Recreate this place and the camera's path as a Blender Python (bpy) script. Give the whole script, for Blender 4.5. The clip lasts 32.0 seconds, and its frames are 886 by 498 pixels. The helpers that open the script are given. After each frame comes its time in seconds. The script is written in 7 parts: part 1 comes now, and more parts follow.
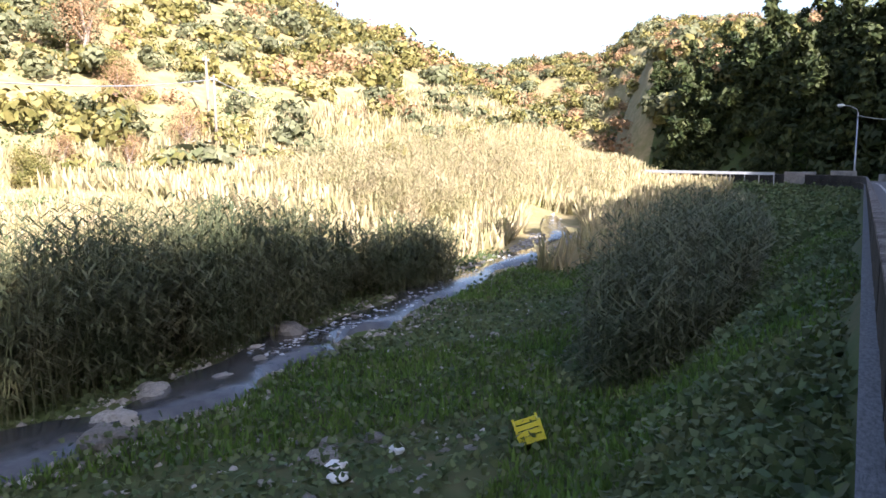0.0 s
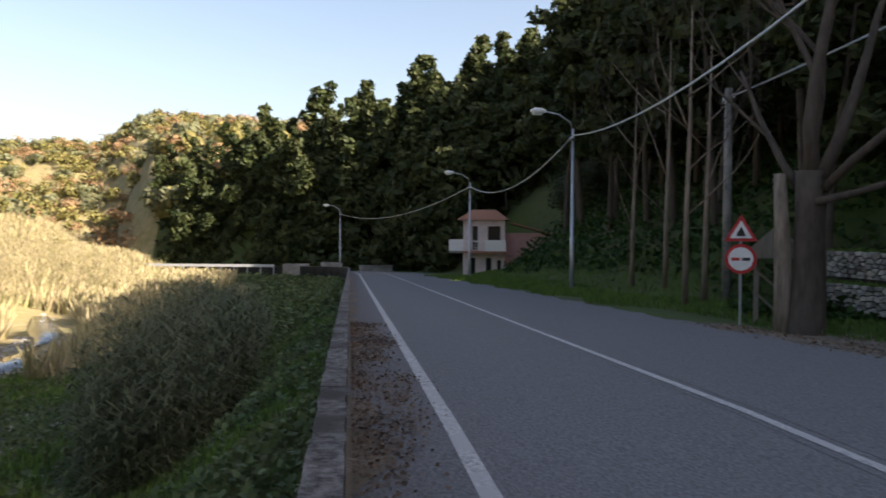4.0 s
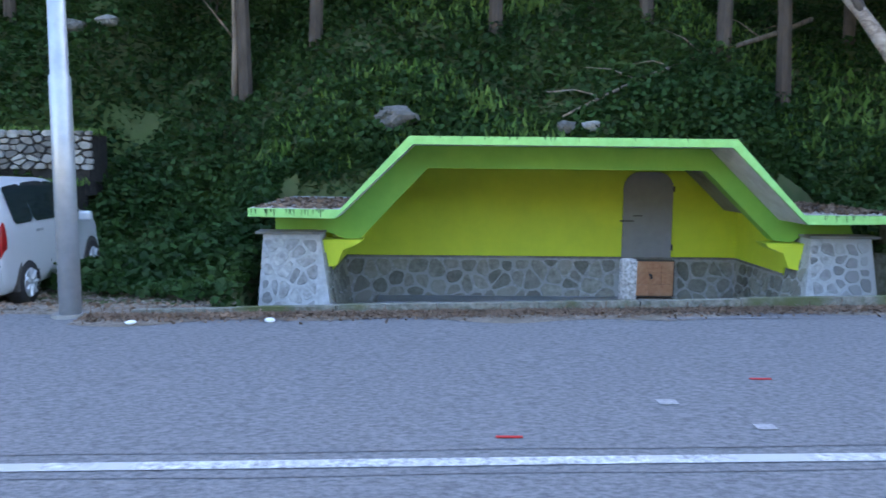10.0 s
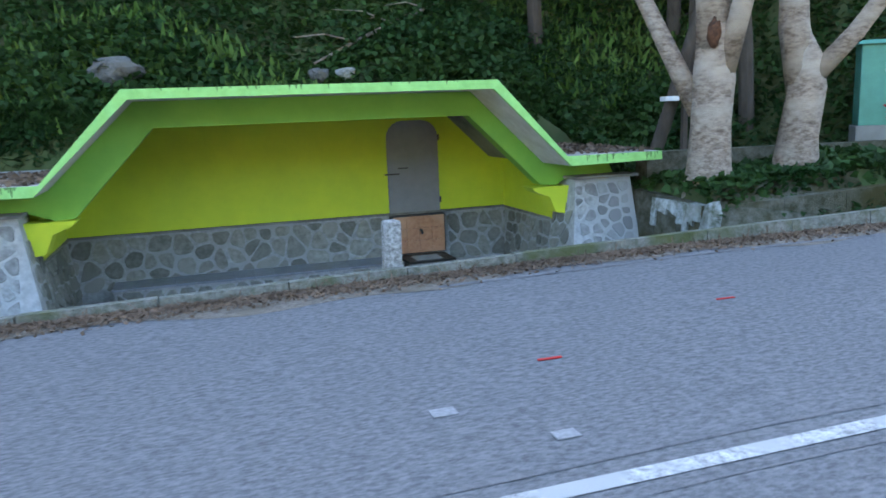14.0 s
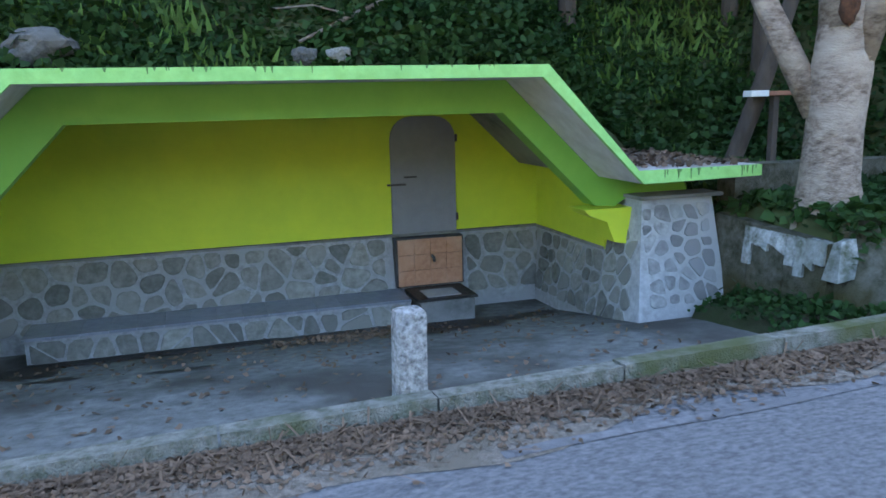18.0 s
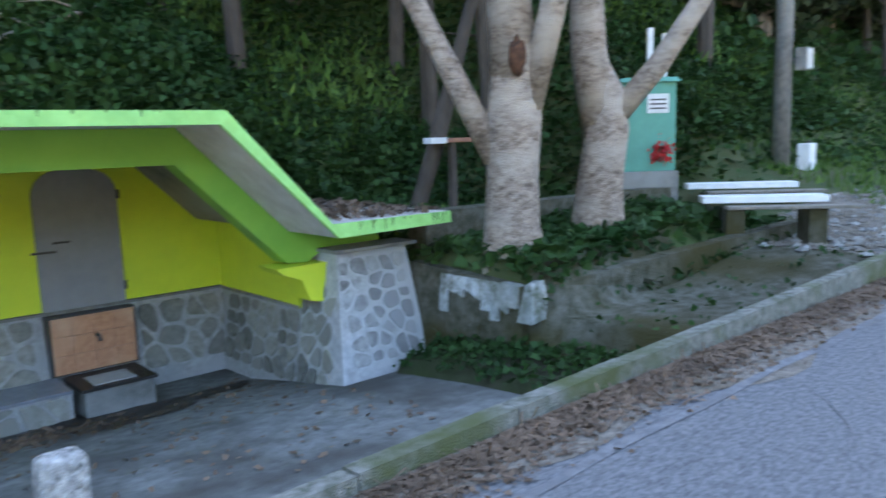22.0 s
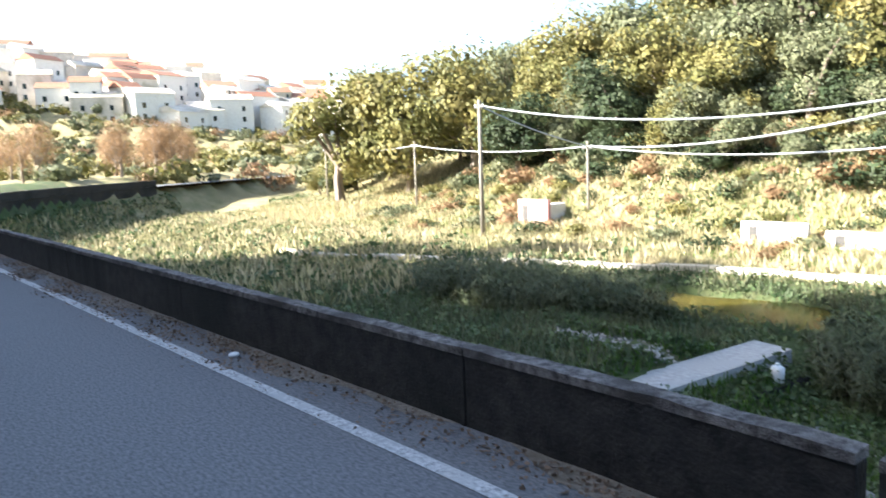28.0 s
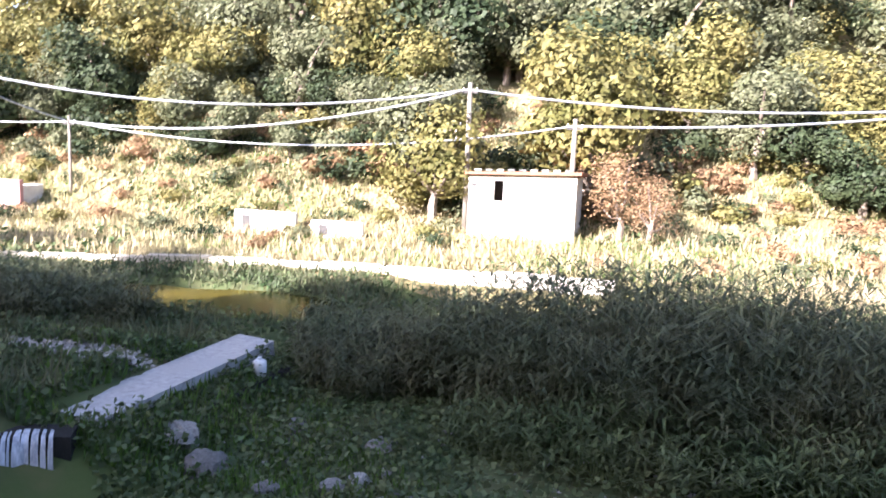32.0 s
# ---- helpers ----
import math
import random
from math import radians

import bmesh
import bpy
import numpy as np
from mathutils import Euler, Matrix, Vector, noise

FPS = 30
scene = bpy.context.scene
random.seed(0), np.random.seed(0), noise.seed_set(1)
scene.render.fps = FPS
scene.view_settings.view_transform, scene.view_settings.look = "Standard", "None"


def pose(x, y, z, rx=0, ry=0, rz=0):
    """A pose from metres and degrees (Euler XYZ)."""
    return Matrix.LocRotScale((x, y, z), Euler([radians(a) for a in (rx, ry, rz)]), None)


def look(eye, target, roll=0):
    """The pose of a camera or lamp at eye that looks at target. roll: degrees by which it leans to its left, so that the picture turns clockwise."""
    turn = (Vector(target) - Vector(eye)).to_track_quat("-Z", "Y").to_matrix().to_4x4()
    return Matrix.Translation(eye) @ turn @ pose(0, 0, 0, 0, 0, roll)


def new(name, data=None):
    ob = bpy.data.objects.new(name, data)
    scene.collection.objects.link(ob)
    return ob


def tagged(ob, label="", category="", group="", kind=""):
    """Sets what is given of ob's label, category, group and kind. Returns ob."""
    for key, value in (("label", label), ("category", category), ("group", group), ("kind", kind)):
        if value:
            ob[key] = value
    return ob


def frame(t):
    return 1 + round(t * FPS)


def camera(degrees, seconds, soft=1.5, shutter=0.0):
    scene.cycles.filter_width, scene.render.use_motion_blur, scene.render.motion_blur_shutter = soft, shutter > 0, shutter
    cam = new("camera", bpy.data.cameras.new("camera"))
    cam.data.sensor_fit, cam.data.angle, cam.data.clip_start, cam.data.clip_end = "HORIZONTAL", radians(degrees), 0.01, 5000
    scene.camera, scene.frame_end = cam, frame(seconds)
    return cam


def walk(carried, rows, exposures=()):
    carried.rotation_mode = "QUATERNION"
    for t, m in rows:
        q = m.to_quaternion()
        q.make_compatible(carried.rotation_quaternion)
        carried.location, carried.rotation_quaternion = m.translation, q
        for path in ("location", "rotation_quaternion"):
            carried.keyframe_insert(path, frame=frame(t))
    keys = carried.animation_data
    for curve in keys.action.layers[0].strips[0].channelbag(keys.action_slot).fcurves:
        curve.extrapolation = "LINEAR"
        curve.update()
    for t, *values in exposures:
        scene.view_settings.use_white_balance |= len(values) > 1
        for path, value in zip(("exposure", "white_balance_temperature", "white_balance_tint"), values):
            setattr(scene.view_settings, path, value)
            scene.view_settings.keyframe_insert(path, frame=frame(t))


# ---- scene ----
cam = camera(60.2, 32.0, soft=1.6, shutter=0.4)
PATH = [
    (0, (1.676, -0.21, 1.217), (-0.096, -1.094, 0.936), -0.5),
    (0.5, (1.738, -0.17, 1.24), (-0.05, -1.028, 0.983), -0.5),
    (1, (1.853, -0.115, 1.282), (-0.001, -0.85, 1.097), -0.7),
    (1.5, (1.966, -0.075, 1.324), (0.057, -0.666, 1.202), -0.5),
    (2, (2.037, -0.04, 1.343), (0.087, -0.49, 1.246), -0.4),
    (2.5, (2.095, -0.01, 1.334), (0.108, -0.238, 1.28), 0.6),
    (4.5, (2.095, 0.105, 1.334), (0.165, 0.625, 1.281), 0.4),
    (5, (2.095, 0.105, 1.334), (0.242, 0.857, 1.288), 1.1),
    (5.5, (2.095, 0.115, 1.334), (0.339, 1.07, 1.289), 1.2),
    (6, (2.095, 0.145, 1.334), (0.452, 1.285, 1.272), 1.4),
    (6.5, (2.094, 0.105, 1.334), (0.595, 1.426, 1.239), 2.7),
    (7, (2.123, 0.013, 1.369), (0.773, 1.467, 1.118), 0.7),
    (7.5, (2.163, 0.109, 1.32), (1.044, 1.756, 1.13), 0.5),
    (8, (2.185, 0.058, 1.323), (1.342, 1.863, 1.148), 1.4),
    (8.5, (2.201, 0.058, 1.333), (1.562, 1.943, 1.133), 1.6),
    (9, (2.226, 0.047, 1.338), (1.794, 1.988, 1.125), 1.5),
    (9.5, (2.262, 0.054, 1.35), (2.07, 2.03, 1.11), 1.9),
    (10, (2.319, 0.034, 1.37), (2.352, 2.019, 1.135), 0.6),
    (10.5, (2.332, 0.024, 1.37), (2.422, 2.009, 1.137), 1.0),
    (11, (2.305, 0.071, 1.371), (2.348, 2.057, 1.139), 0.3),
    (11.5, (2.234, 0.361, 1.339), (2.296, 2.328, 0.98), -3.4),
    (12, (2.435, 0.549, 1.283), (2.583, 2.477, 0.771), -5.8),
    (12.5, (2.647, 0.556, 1.325), (3.037, 2.486, 0.977), -1.5),
    (13, (2.647, 0.751, 1.331), (3.123, 2.677, 1.075), -1.4),
    (13.5, (2.641, 0.965, 1.332), (3.195, 2.866, 1.049), -2.5),
    (14, (2.771, 1.275, 1.292), (3.364, 3.152, 0.938), -2.2),
    (14.5, (2.847, 1.575, 1.283), (3.544, 3.422, 0.959), -1.1),
    (16.5, (3.159, 3.016, 1.425), (3.775, 4.884, 1.066), -2.1),
    (17, (3.273, 3.424, 1.343), (3.89, 5.288, 0.962), -0.6),
    (17.5, (3.34, 3.819, 1.361), (3.937, 5.701, 1.042), -0.4),
    (18, (3.384, 4.178, 1.376), (3.987, 6.046, 0.992), -1.3),
    (18.5, (3.52, 4.538, 1.36), (4.059, 6.427, 0.981), 0.0),
    (19, (3.497, 4.744, 1.335), (4.162, 6.602, 1.011), -0.0),
    (19.5, (3.533, 4.971, 1.356), (4.131, 6.84, 0.973), -0.4),
    (20, (3.551, 5.055, 1.357), (4.143, 6.925, 0.963), -0.4),
    (20.5, (3.543, 5.036, 1.375), (4.261, 6.865, 1.004), -1.2),
    (21, (3.562, 4.958, 1.359), (4.436, 6.725, 1.02), -1.5),
    (21.5, (3.593, 4.911, 1.344), (4.692, 6.553, 1.037), -1.5),
    (22, (3.656, 4.916, 1.412), (4.976, 6.39, 1.121), -1.7),
    (22.5, (3.88, 4.60, 1.52), (5.407, 5.858, 1.228), -1.6),
    (23, (4.131, 4.233, 1.652), (5.74, 5.387, 1.368), -0.5),
    (23.5, (4.223, 4.374, 1.611), (6.058, 5.135, 1.379), -0.8),
    (24, (4.24, 4.308, 1.633), (6.187, 4.727, 1.443), -0.8),
    (24.5, (4.234, 4.295, 1.655), (6.215, 4.512, 1.487), -2.6),
    (25, (4.238, 4.186, 1.688), (6.229, 4.186, 1.503), -3.3),
    (25.5, (4.363, 4.002, 1.701), (6.352, 3.801, 1.633), -0.9),
    (27.5, (4.342, 3.607, 1.961), (6.032, 2.555, 1.772), -1.5),
    (28, (4.354, 3.607, 1.936), (5.879, 2.337, 1.691), -2.2),
    (28.5, (4.388, 3.474, 1.924), (5.85, 2.153, 1.582), -2.0),
    (29, (4.397, 3.385, 1.941), (5.741, 1.947, 1.589), -0.7),
    (29.5, (4.475, 3.259, 1.932), (5.676, 1.686, 1.645), -1.0),
    (30, (4.53, 3.167, 1.932), (5.617, 1.505, 1.687), -0.9),
    (30.5, (4.472, 2.955, 2.005), (5.341, 1.167, 1.787), 1.1),
    (31, (4.373, 2.66, 2.09), (4.973, 0.761, 1.898), 0.3),
    (31.5, (4.43, 2.507, 2.077), (4.875, 0.57, 1.853), -0.2),
    (32, (4.494, 2.30, 2.034), (4.978, 0.381, 1.744), 2.2),
]
walk(cam, [(t, look(eye, target, roll)) for t, eye, target, roll in PATH],
     exposures=[(0.0, 2.2, 6200, 21), (2.5, 1.95, 6300, 21), (4.5, 1.75, 7500, 16), (5.2, 2.0, 7300, 14), (6.0, 2.9, 6100, 3), (7.0, 3.3, 6000, 4), (8.0, 3.7, 6400, 10), (9.0, 3.7, 6400, 17),
                (10.0, 3.8, 5950, 14), (12.0, 3.65, 6450, 9), (14.0, 3.8, 6300, 8), (17.0, 3.75, 6100, 13), (19.0, 3.7, 6050, 9), (22.0, 3.9, 6300, 12), (24.0, 4.15, 6550, 15), (25.5, 3.85, 6500, 11), (28.0, 2.65, 6100, 8), (29.5, 2.77, 5950, 9), (31.0, 2.78, 6000, 23), (32.0, 2.65, 5900, 25)])

# ---- light ----
SUN_DIR = Vector((0.50, 0.80, 0.51)).normalized()
world = bpy.data.worlds.new("sky")
scene.world = world
world.use_nodes = True
wn = world.node_tree.nodes
sky = wn.new("ShaderNodeTexSky")
sky.sky_type, sky.sun_disc = "NISHITA", False
sky.sun_elevation = math.asin(SUN_DIR.z)
sky.sun_rotation = math.atan2(SUN_DIR.x, SUN_DIR.y)
sky.air_density, sky.dust_density = 1.0, 2.5
wn["Background"].inputs["Strength"].default_value = 0.085
world.node_tree.links.new(sky.outputs[0], wn["Background"].inputs[0])
sun = new("sun", bpy.data.lights.new("sun", "SUN"))
sun.data.energy, sun.data.angle, sun.data.color = 5.0, radians(0.6), (1.0, 0.94, 0.85)
sun.matrix_world = look((0, 0, 60), Vector((0, 0, 60)) - SUN_DIR)

rnd = random.Random(7)


# ---- materials ----
def mat(name, c1, c2=None, scale=8.0, rough=0.85, bump=0.15, metal=0.0, big=None, spec=0.3, vary=0.0, stretch=(1, 1, 1), fine=6.0):
    """Two-scale noise between two colours, with relief. big: a third colour in large patches."""
    m = bpy.data.materials.new(name)
    m.use_nodes = True
    n, l = m.node_tree.nodes, m.node_tree.links
    b = n["Principled BSDF"]
    b.inputs["Roughness"].default_value, b.inputs["Metallic"].default_value = rough, metal
    b.inputs["Specular IOR Level"].default_value = spec
    co = n.new("ShaderNodeTexCoord")
    mp = n.new("ShaderNodeMapping")
    mp.inputs["Scale"].default_value = stretch
    l.new(co.outputs["Object"], mp.inputs[0])
    no = n.new("ShaderNodeTexNoise")
    no.inputs["Scale"].default_value, no.inputs["Detail"].default_value, no.inputs["Roughness"].default_value = scale, 6, 0.65
    l.new(mp.outputs[0], no.inputs[0])
    ramp = n.new("ShaderNodeMapRange")
    ramp.inputs[1].default_value, ramp.inputs[2].default_value = 0.36, 0.66
    l.new(no.outputs[0], ramp.inputs[0])
    mix = n.new("ShaderNodeMix")
    mix.data_type = "RGBA"
    mix.inputs[6].default_value, mix.inputs[7].default_value = (*c1, 1), (*(c2 or [v * 0.8 for v in c1]), 1)
    l.new(ramp.outputs[0], mix.inputs[0])
    out = mix.outputs[2]
    if big:
        nb = n.new("ShaderNodeTexNoise")
        nb.inputs["Scale"].default_value, nb.inputs["Detail"].default_value = scale / 9, 4
        l.new(mp.outputs[0], nb.inputs[0])
        rb = n.new("ShaderNodeMapRange")
        rb.inputs[1].default_value, rb.inputs[2].default_value = 0.48, 0.64
        l.new(nb.outputs[0], rb.inputs[0])
        mb = n.new("ShaderNodeMix")
        mb.data_type = "RGBA"
        mb.inputs[7].default_value = (*big, 1)
        l.new(out, mb.inputs[6])
        l.new(rb.outputs[0], mb.inputs[0])
        out = mb.outputs[2]
    if vary:
        oi = n.new("ShaderNodeObjectInfo")
        ge = n.new("ShaderNodeNewGeometry")
        ad = n.new("ShaderNodeMath")
        ad.operation = "ADD"
        l.new(oi.outputs["Random"], ad.inputs[0])
        l.new(ge.outputs["Random Per Island"], ad.inputs[1])
        fr = n.new("ShaderNodeMath")
        fr.operation = "FRACT"
        l.new(ad.outputs[0], fr.inputs[0])
        mr = n.new("ShaderNodeMapRange")
        mr.inputs[3].default_value, mr.inputs[4].default_value = 1 - vary, 1 + vary
        l.new(fr.outputs[0], mr.inputs[0])
        hs = n.new("ShaderNodeHueSaturation")
        l.new(mr.outputs[0], hs.inputs["Value"])
        l.new(out, hs.inputs["Color"])
        out = hs.outputs[0]
    l.new(out, b.inputs["Base Color"])
    if bump:
        nf = n.new("ShaderNodeTexNoise")
        nf.inputs["Scale"].default_value, nf.inputs["Detail"].default_value = scale * fine, 3
        l.new(mp.outputs[0], nf.inputs[0])
        bp = n.new("ShaderNodeBump")
        bp.inputs["Strength"].default_value, bp.inputs["Distance"].default_value = bump, 0.02
        l.new(nf.outputs[0], bp.inputs["Height"])
        l.new(bp.outputs[0], b.inputs["Normal"])
    return m


def leafy(name, c1, c2, vary=0.35, trans=0.25):
    m = mat(name, c1, c2, 0.6, 0.6, 0, vary=vary, spec=0.2)
    m.node_tree.nodes["Principled BSDF"].inputs["Transmission Weight"].default_value = 0
    n, l = m.node_tree.nodes, m.node_tree.links
    tr = n.new("ShaderNodeBsdfTranslucent")
    src = n["Principled BSDF"].inputs["Base Color"].links[0].from_socket
    l.new(src, tr.inputs[0])
    mx = n.new("ShaderNodeMixShader")
    mx.inputs[0].default_value = trans
    l.new(n["Principled BSDF"].outputs[0], mx.inputs[1])
    l.new(tr.outputs[0], mx.inputs[2])
    l.new(mx.outputs[0], n["Material Output"].inputs[0])
    return m


ASPHALT = mat("asphalt", (0.105, 0.107, 0.11), (0.215, 0.215, 0.218), 42, 0.9, 0.5, fine=2, stretch=(0.5, 1, 1), spec=0.2)
FAINT = mat("faded_paint", (0.34, 0.34, 0.34), (0.22, 0.22, 0.225), 40, 0.85, 0.3)
OLDLINE = mat("worn_off_line", (0.225, 0.225, 0.23), (0.13, 0.13, 0.133), 18, 0.9, 0.5, big=(0.15, 0.15, 0.153))
SEAM = mat("dark_seam", (0.13, 0.13, 0.133), (0.21, 0.21, 0.213), 30, 0.9, 0.5)
TAR = mat("dark_crack_filling", (0.05, 0.05, 0.052), (0.09, 0.09, 0.092), 30, 0.9, 0.3)
ROADMARK = mat("worn_paint", (0.62, 0.62, 0.60), (0.22, 0.22, 0.22), 26, 0.85, 0.3, big=(0.42, 0.42, 0.41))
SAND = mat("gravel_verge", (0.30, 0.26, 0.215), (0.14, 0.12, 0.095), 22, 0.95, 0.9, big=(0.20, 0.17, 0.13))
SOIL = mat("earth_and_grass", (0.045, 0.07, 0.022), (0.085, 0.085, 0.036), 1.6, 0.95, 0.6, big=(0.055, 0.085, 0.02))
DRYSOIL = mat("dry_grass_ground", (0.30, 0.24, 0.13), (0.15, 0.15, 0.055), 0.8, 0.95, 0.6, big=(0.22, 0.18, 0.085))
CONC = mat("weathered_concrete", (0.24, 0.23, 0.21), (0.13, 0.125, 0.115), 7, 0.9, 0.4, big=(0.30, 0.29, 0.26))
# near-black concrete; the parapet's coping is paler and mottled
DARKCONC = mat("near_black_concrete", (0.020, 0.019, 0.018), (0.044, 0.040, 0.036), 6, 0.95, 0.7, big=(0.014, 0.015, 0.013))
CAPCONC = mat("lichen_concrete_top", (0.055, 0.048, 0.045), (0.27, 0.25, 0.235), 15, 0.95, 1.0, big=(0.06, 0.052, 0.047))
KERB = mat("kerb_concrete", (0.29, 0.285, 0.25), (0.11, 0.115, 0.08), 14, 0.95, 1.0, big=(0.10, 0.115, 0.045))
FLOORC = mat("stained_concrete_floor", (0.215, 0.22, 0.205), (0.115, 0.115, 0.105), 7.0, 0.8, 0.4, big=(0.075, 0.07, 0.06))
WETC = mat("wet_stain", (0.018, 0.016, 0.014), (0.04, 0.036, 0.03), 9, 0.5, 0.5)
LIME = mat("lime_green_paint", (0.64, 0.73, 0.045), (0.55, 0.66, 0.045), 1.5, 0.55, 0.05, spec=0.3)
GREENP = mat("green_paint", (0.25, 0.50, 0.075), (0.21, 0.44, 0.065), 2, 0.55, 0.06)
EDGEP = mat("pale_green_paint", (0.36, 0.68, 0.21), (0.28, 0.56, 0.15), 7, 0.6, 0.2)
SOFFIT = mat("weathered_soffit", (0.70, 0.67, 0.62), (0.56, 0.52, 0.46), 5, 0.9, 0.2)
STAIN = mat("black_mould", (0.09, 0.15, 0.05), (0.17, 0.32, 0.10), 20, 0.9, 0.1)
STONE = mat("grey_stone", (0.17, 0.168, 0.14), (0.29, 0.285, 0.25), 11, 0.8, 0.7, vary=0.32, big=(0.23, 0.225, 0.195))
PIERST = mat("pale_grey_stone", (0.20, 0.20, 0.19), (0.40, 0.40, 0.38), 9, 0.85, 0.6, vary=0.3, big=(0.27, 0.27, 0.26))
MORTAR = mat("mortar", (0.42, 0.42, 0.41), (0.26, 0.26, 0.25), 14, 0.95, 0.6, big=(0.34, 0.34, 0.33))
PALEMORTAR = mat("pale_mortar", (0.50, 0.50, 0.49), (0.32, 0.32, 0.31), 9, 0.95, 0.6, big=(0.42, 0.42, 0.41))
WASHED = mat("mossy_whitewash", (0.13, 0.125, 0.095), (0.042, 0.040, 0.018), 7, 0.95, 1.0, big=(0.05, 0.043, 0.013))
LIMEW = mat("flaking_whitewash", (0.48, 0.49, 0.48), (0.09, 0.10, 0.06), 7, 0.95, 0.9, big=(0.22, 0.23, 0.20))
RUBBLE = mat("limestone", (0.32, 0.31, 0.285), (0.16, 0.155, 0.138), 7, 0.95, 0.8, vary=0.5, big=(0.27, 0.26, 0.235))
GREYDOOR = mat("grey_paint", (0.27, 0.27, 0.28), (0.24, 0.24, 0.25), 6, 0.6, 0.08)
ORANGE = mat("terracotta_tile", (0.52, 0.27, 0.15), (0.40, 0.19, 0.10), 14, 0.6, 0.3, big=(0.56, 0.33, 0.20))
TILE = mat("grey_glazed_tile", (0.27, 0.28, 0.31), (0.20, 0.21, 0.23), 8, 0.35, 0.05, vary=0.12)
METAL = mat("galvanised_steel", (0.46, 0.48, 0.50), (0.36, 0.38, 0.40), 5, 0.45, 0.05, metal=0.6)
DARKM = mat("dark_metal", (0.05, 0.05, 0.05), (0.09, 0.08, 0.07), 8, 0.5, 0.1)
WHITE = mat("white_paint", (0.78, 0.78, 0.76), (0.66, 0.66, 0.63), 6, 0.7, 0.08)
WOOD = mat("grey_wood_pole", (0.26, 0.23, 0.19), (0.17, 0.15, 0.12), 9, 0.9, 0.4, stretch=(1, 1, 0.15))
BARK = mat("plane_bark", (0.40, 0.32, 0.25), (0.14, 0.10, 0.072), 9, 0.9, 1.0, big=(0.44, 0.365, 0.29), stretch=(1, 1, 2.2), fine=3)
BARKD = mat("dark_bark", (0.06, 0.048, 0.038), (0.105, 0.085, 0.068), 6, 0.95, 0.6, stretch=(1, 1, 0.3))
BARKW = mat("stripped_bark", (0.30, 0.24, 0.19), (0.12, 0.095, 0.07), 9, 0.9, 0.9, stretch=(1, 1, 0.15), fine=3)
PINE = leafy("pine_needles", (0.025, 0.041, 0.014), (0.062, 0.072, 0.024))
IVY = leafy("ivy_leaves", (0.018, 0.050, 0.012), (0.042, 0.084, 0.020))
GRASS = leafy("grass_blades", (0.07, 0.14, 0.025), (0.12, 0.19, 0.042))
WEED = leafy("weeds", (0.06, 0.10, 0.038), (0.125, 0.145, 0.063))
REED = leafy("reed_leaves", (0.075, 0.10, 0.05), (0.14, 0.14, 0.075), trans=0.3)
DRYG = leafy("dry_grass", (0.46, 0.38, 0.24), (0.26, 0.25, 0.11), trans=0.3)
OLIVE = leafy("olive_foliage", (0.09, 0.105, 0.05), (0.185, 0.185, 0.105))
OAK = leafy("oak_foliage", (0.10, 0.105, 0.03), (0.25, 0.21, 0.075))
# evergreens, and the dark colour that stands for the shaded valley
EVERG = leafy("evergreen_and_shaded_foliage", (0.028, 0.045, 0.02), (0.065, 0.08, 0.035))
BRUSH = leafy("bare_brush", (0.22, 0.135, 0.07), (0.34, 0.22, 0.12))
LITTER = leafy("dead_leaves", (0.20, 0.135, 0.09), (0.10, 0.07, 0.048), trans=0.0)
WATER = mat("stream_water", (0.045, 0.048, 0.05), (0.085, 0.085, 0.085), 3, 0.06, 0.25, spec=0.9)
FOAM = mat("white_water", (0.52, 0.56, 0.60), (0.22, 0.25, 0.28), 9, 0.4, 0.3, stretch=(1, 1, 0.2))
POND = mat("algae_water", (0.085, 0.065, 0.008), (0.05, 0.042, 0.007), 1, 0.12, 0.1)
PALE = mat("pale_concrete", (0.66, 0.60, 0.52), (0.50, 0.45, 0.38), 2, 0.9, 0.4, big=(0.40, 0.36, 0.27))
SLABC = mat("pale_weir_concrete", (0.44, 0.43, 0.41), (0.30, 0.295, 0.28), 7, 0.95, 0.7, big=(0.38, 0.37, 0.35))
PLASTER = mat("white_plaster", (0.74, 0.71, 0.65), (0.62, 0.58, 0.52), 2, 0.9, 0.2)
PINKP = mat("pink_plaster", (0.50, 0.27, 0.25), (0.43, 0.23, 0.21), 2, 0.9, 0.2)
ROOFT = mat("roof_tiles", (0.36, 0.17, 0.10), (0.25, 0.12, 0.08), 6, 0.9, 0.4)
TEAL = mat("green_cabinet_paint", (0.13, 0.36, 0.27), (0.11, 0.31, 0.23), 4, 0.5, 0.05)
SILVER = mat("silver_car_paint", (0.58, 0.60, 0.62), (0.55, 0.57, 0.59), 3, 0.30, 0, metal=0.25, spec=0.5)
GLASS = mat("dark_car_glass", (0.012, 0.02, 0.024), (0.02, 0.028, 0.03), 2, 0.08, 0, spec=0.5)
RUBBER = mat("black_rubber", (0.018, 0.018, 0.018), (0.03, 0.03, 0.03), 20, 0.8, 0.2)
REDL = mat("red_lamp_plastic", (0.30, 0.010, 0.010), (0.22, 0.008, 0.008), 5, 0.25, 0)
REDP = mat("red_paint", (0.50, 0.03, 0.03), (0.42, 0.03, 0.03), 9, 0.5, 0)
BLACKP = mat("black_paint", (0.02, 0.02, 0.02), (0.03, 0.03, 0.03), 9, 0.6, 0)
YELLOW = mat("yellow_plastic", (0.62, 0.56, 0.05), (0.52, 0.46, 0.04), 6, 0.5, 0)
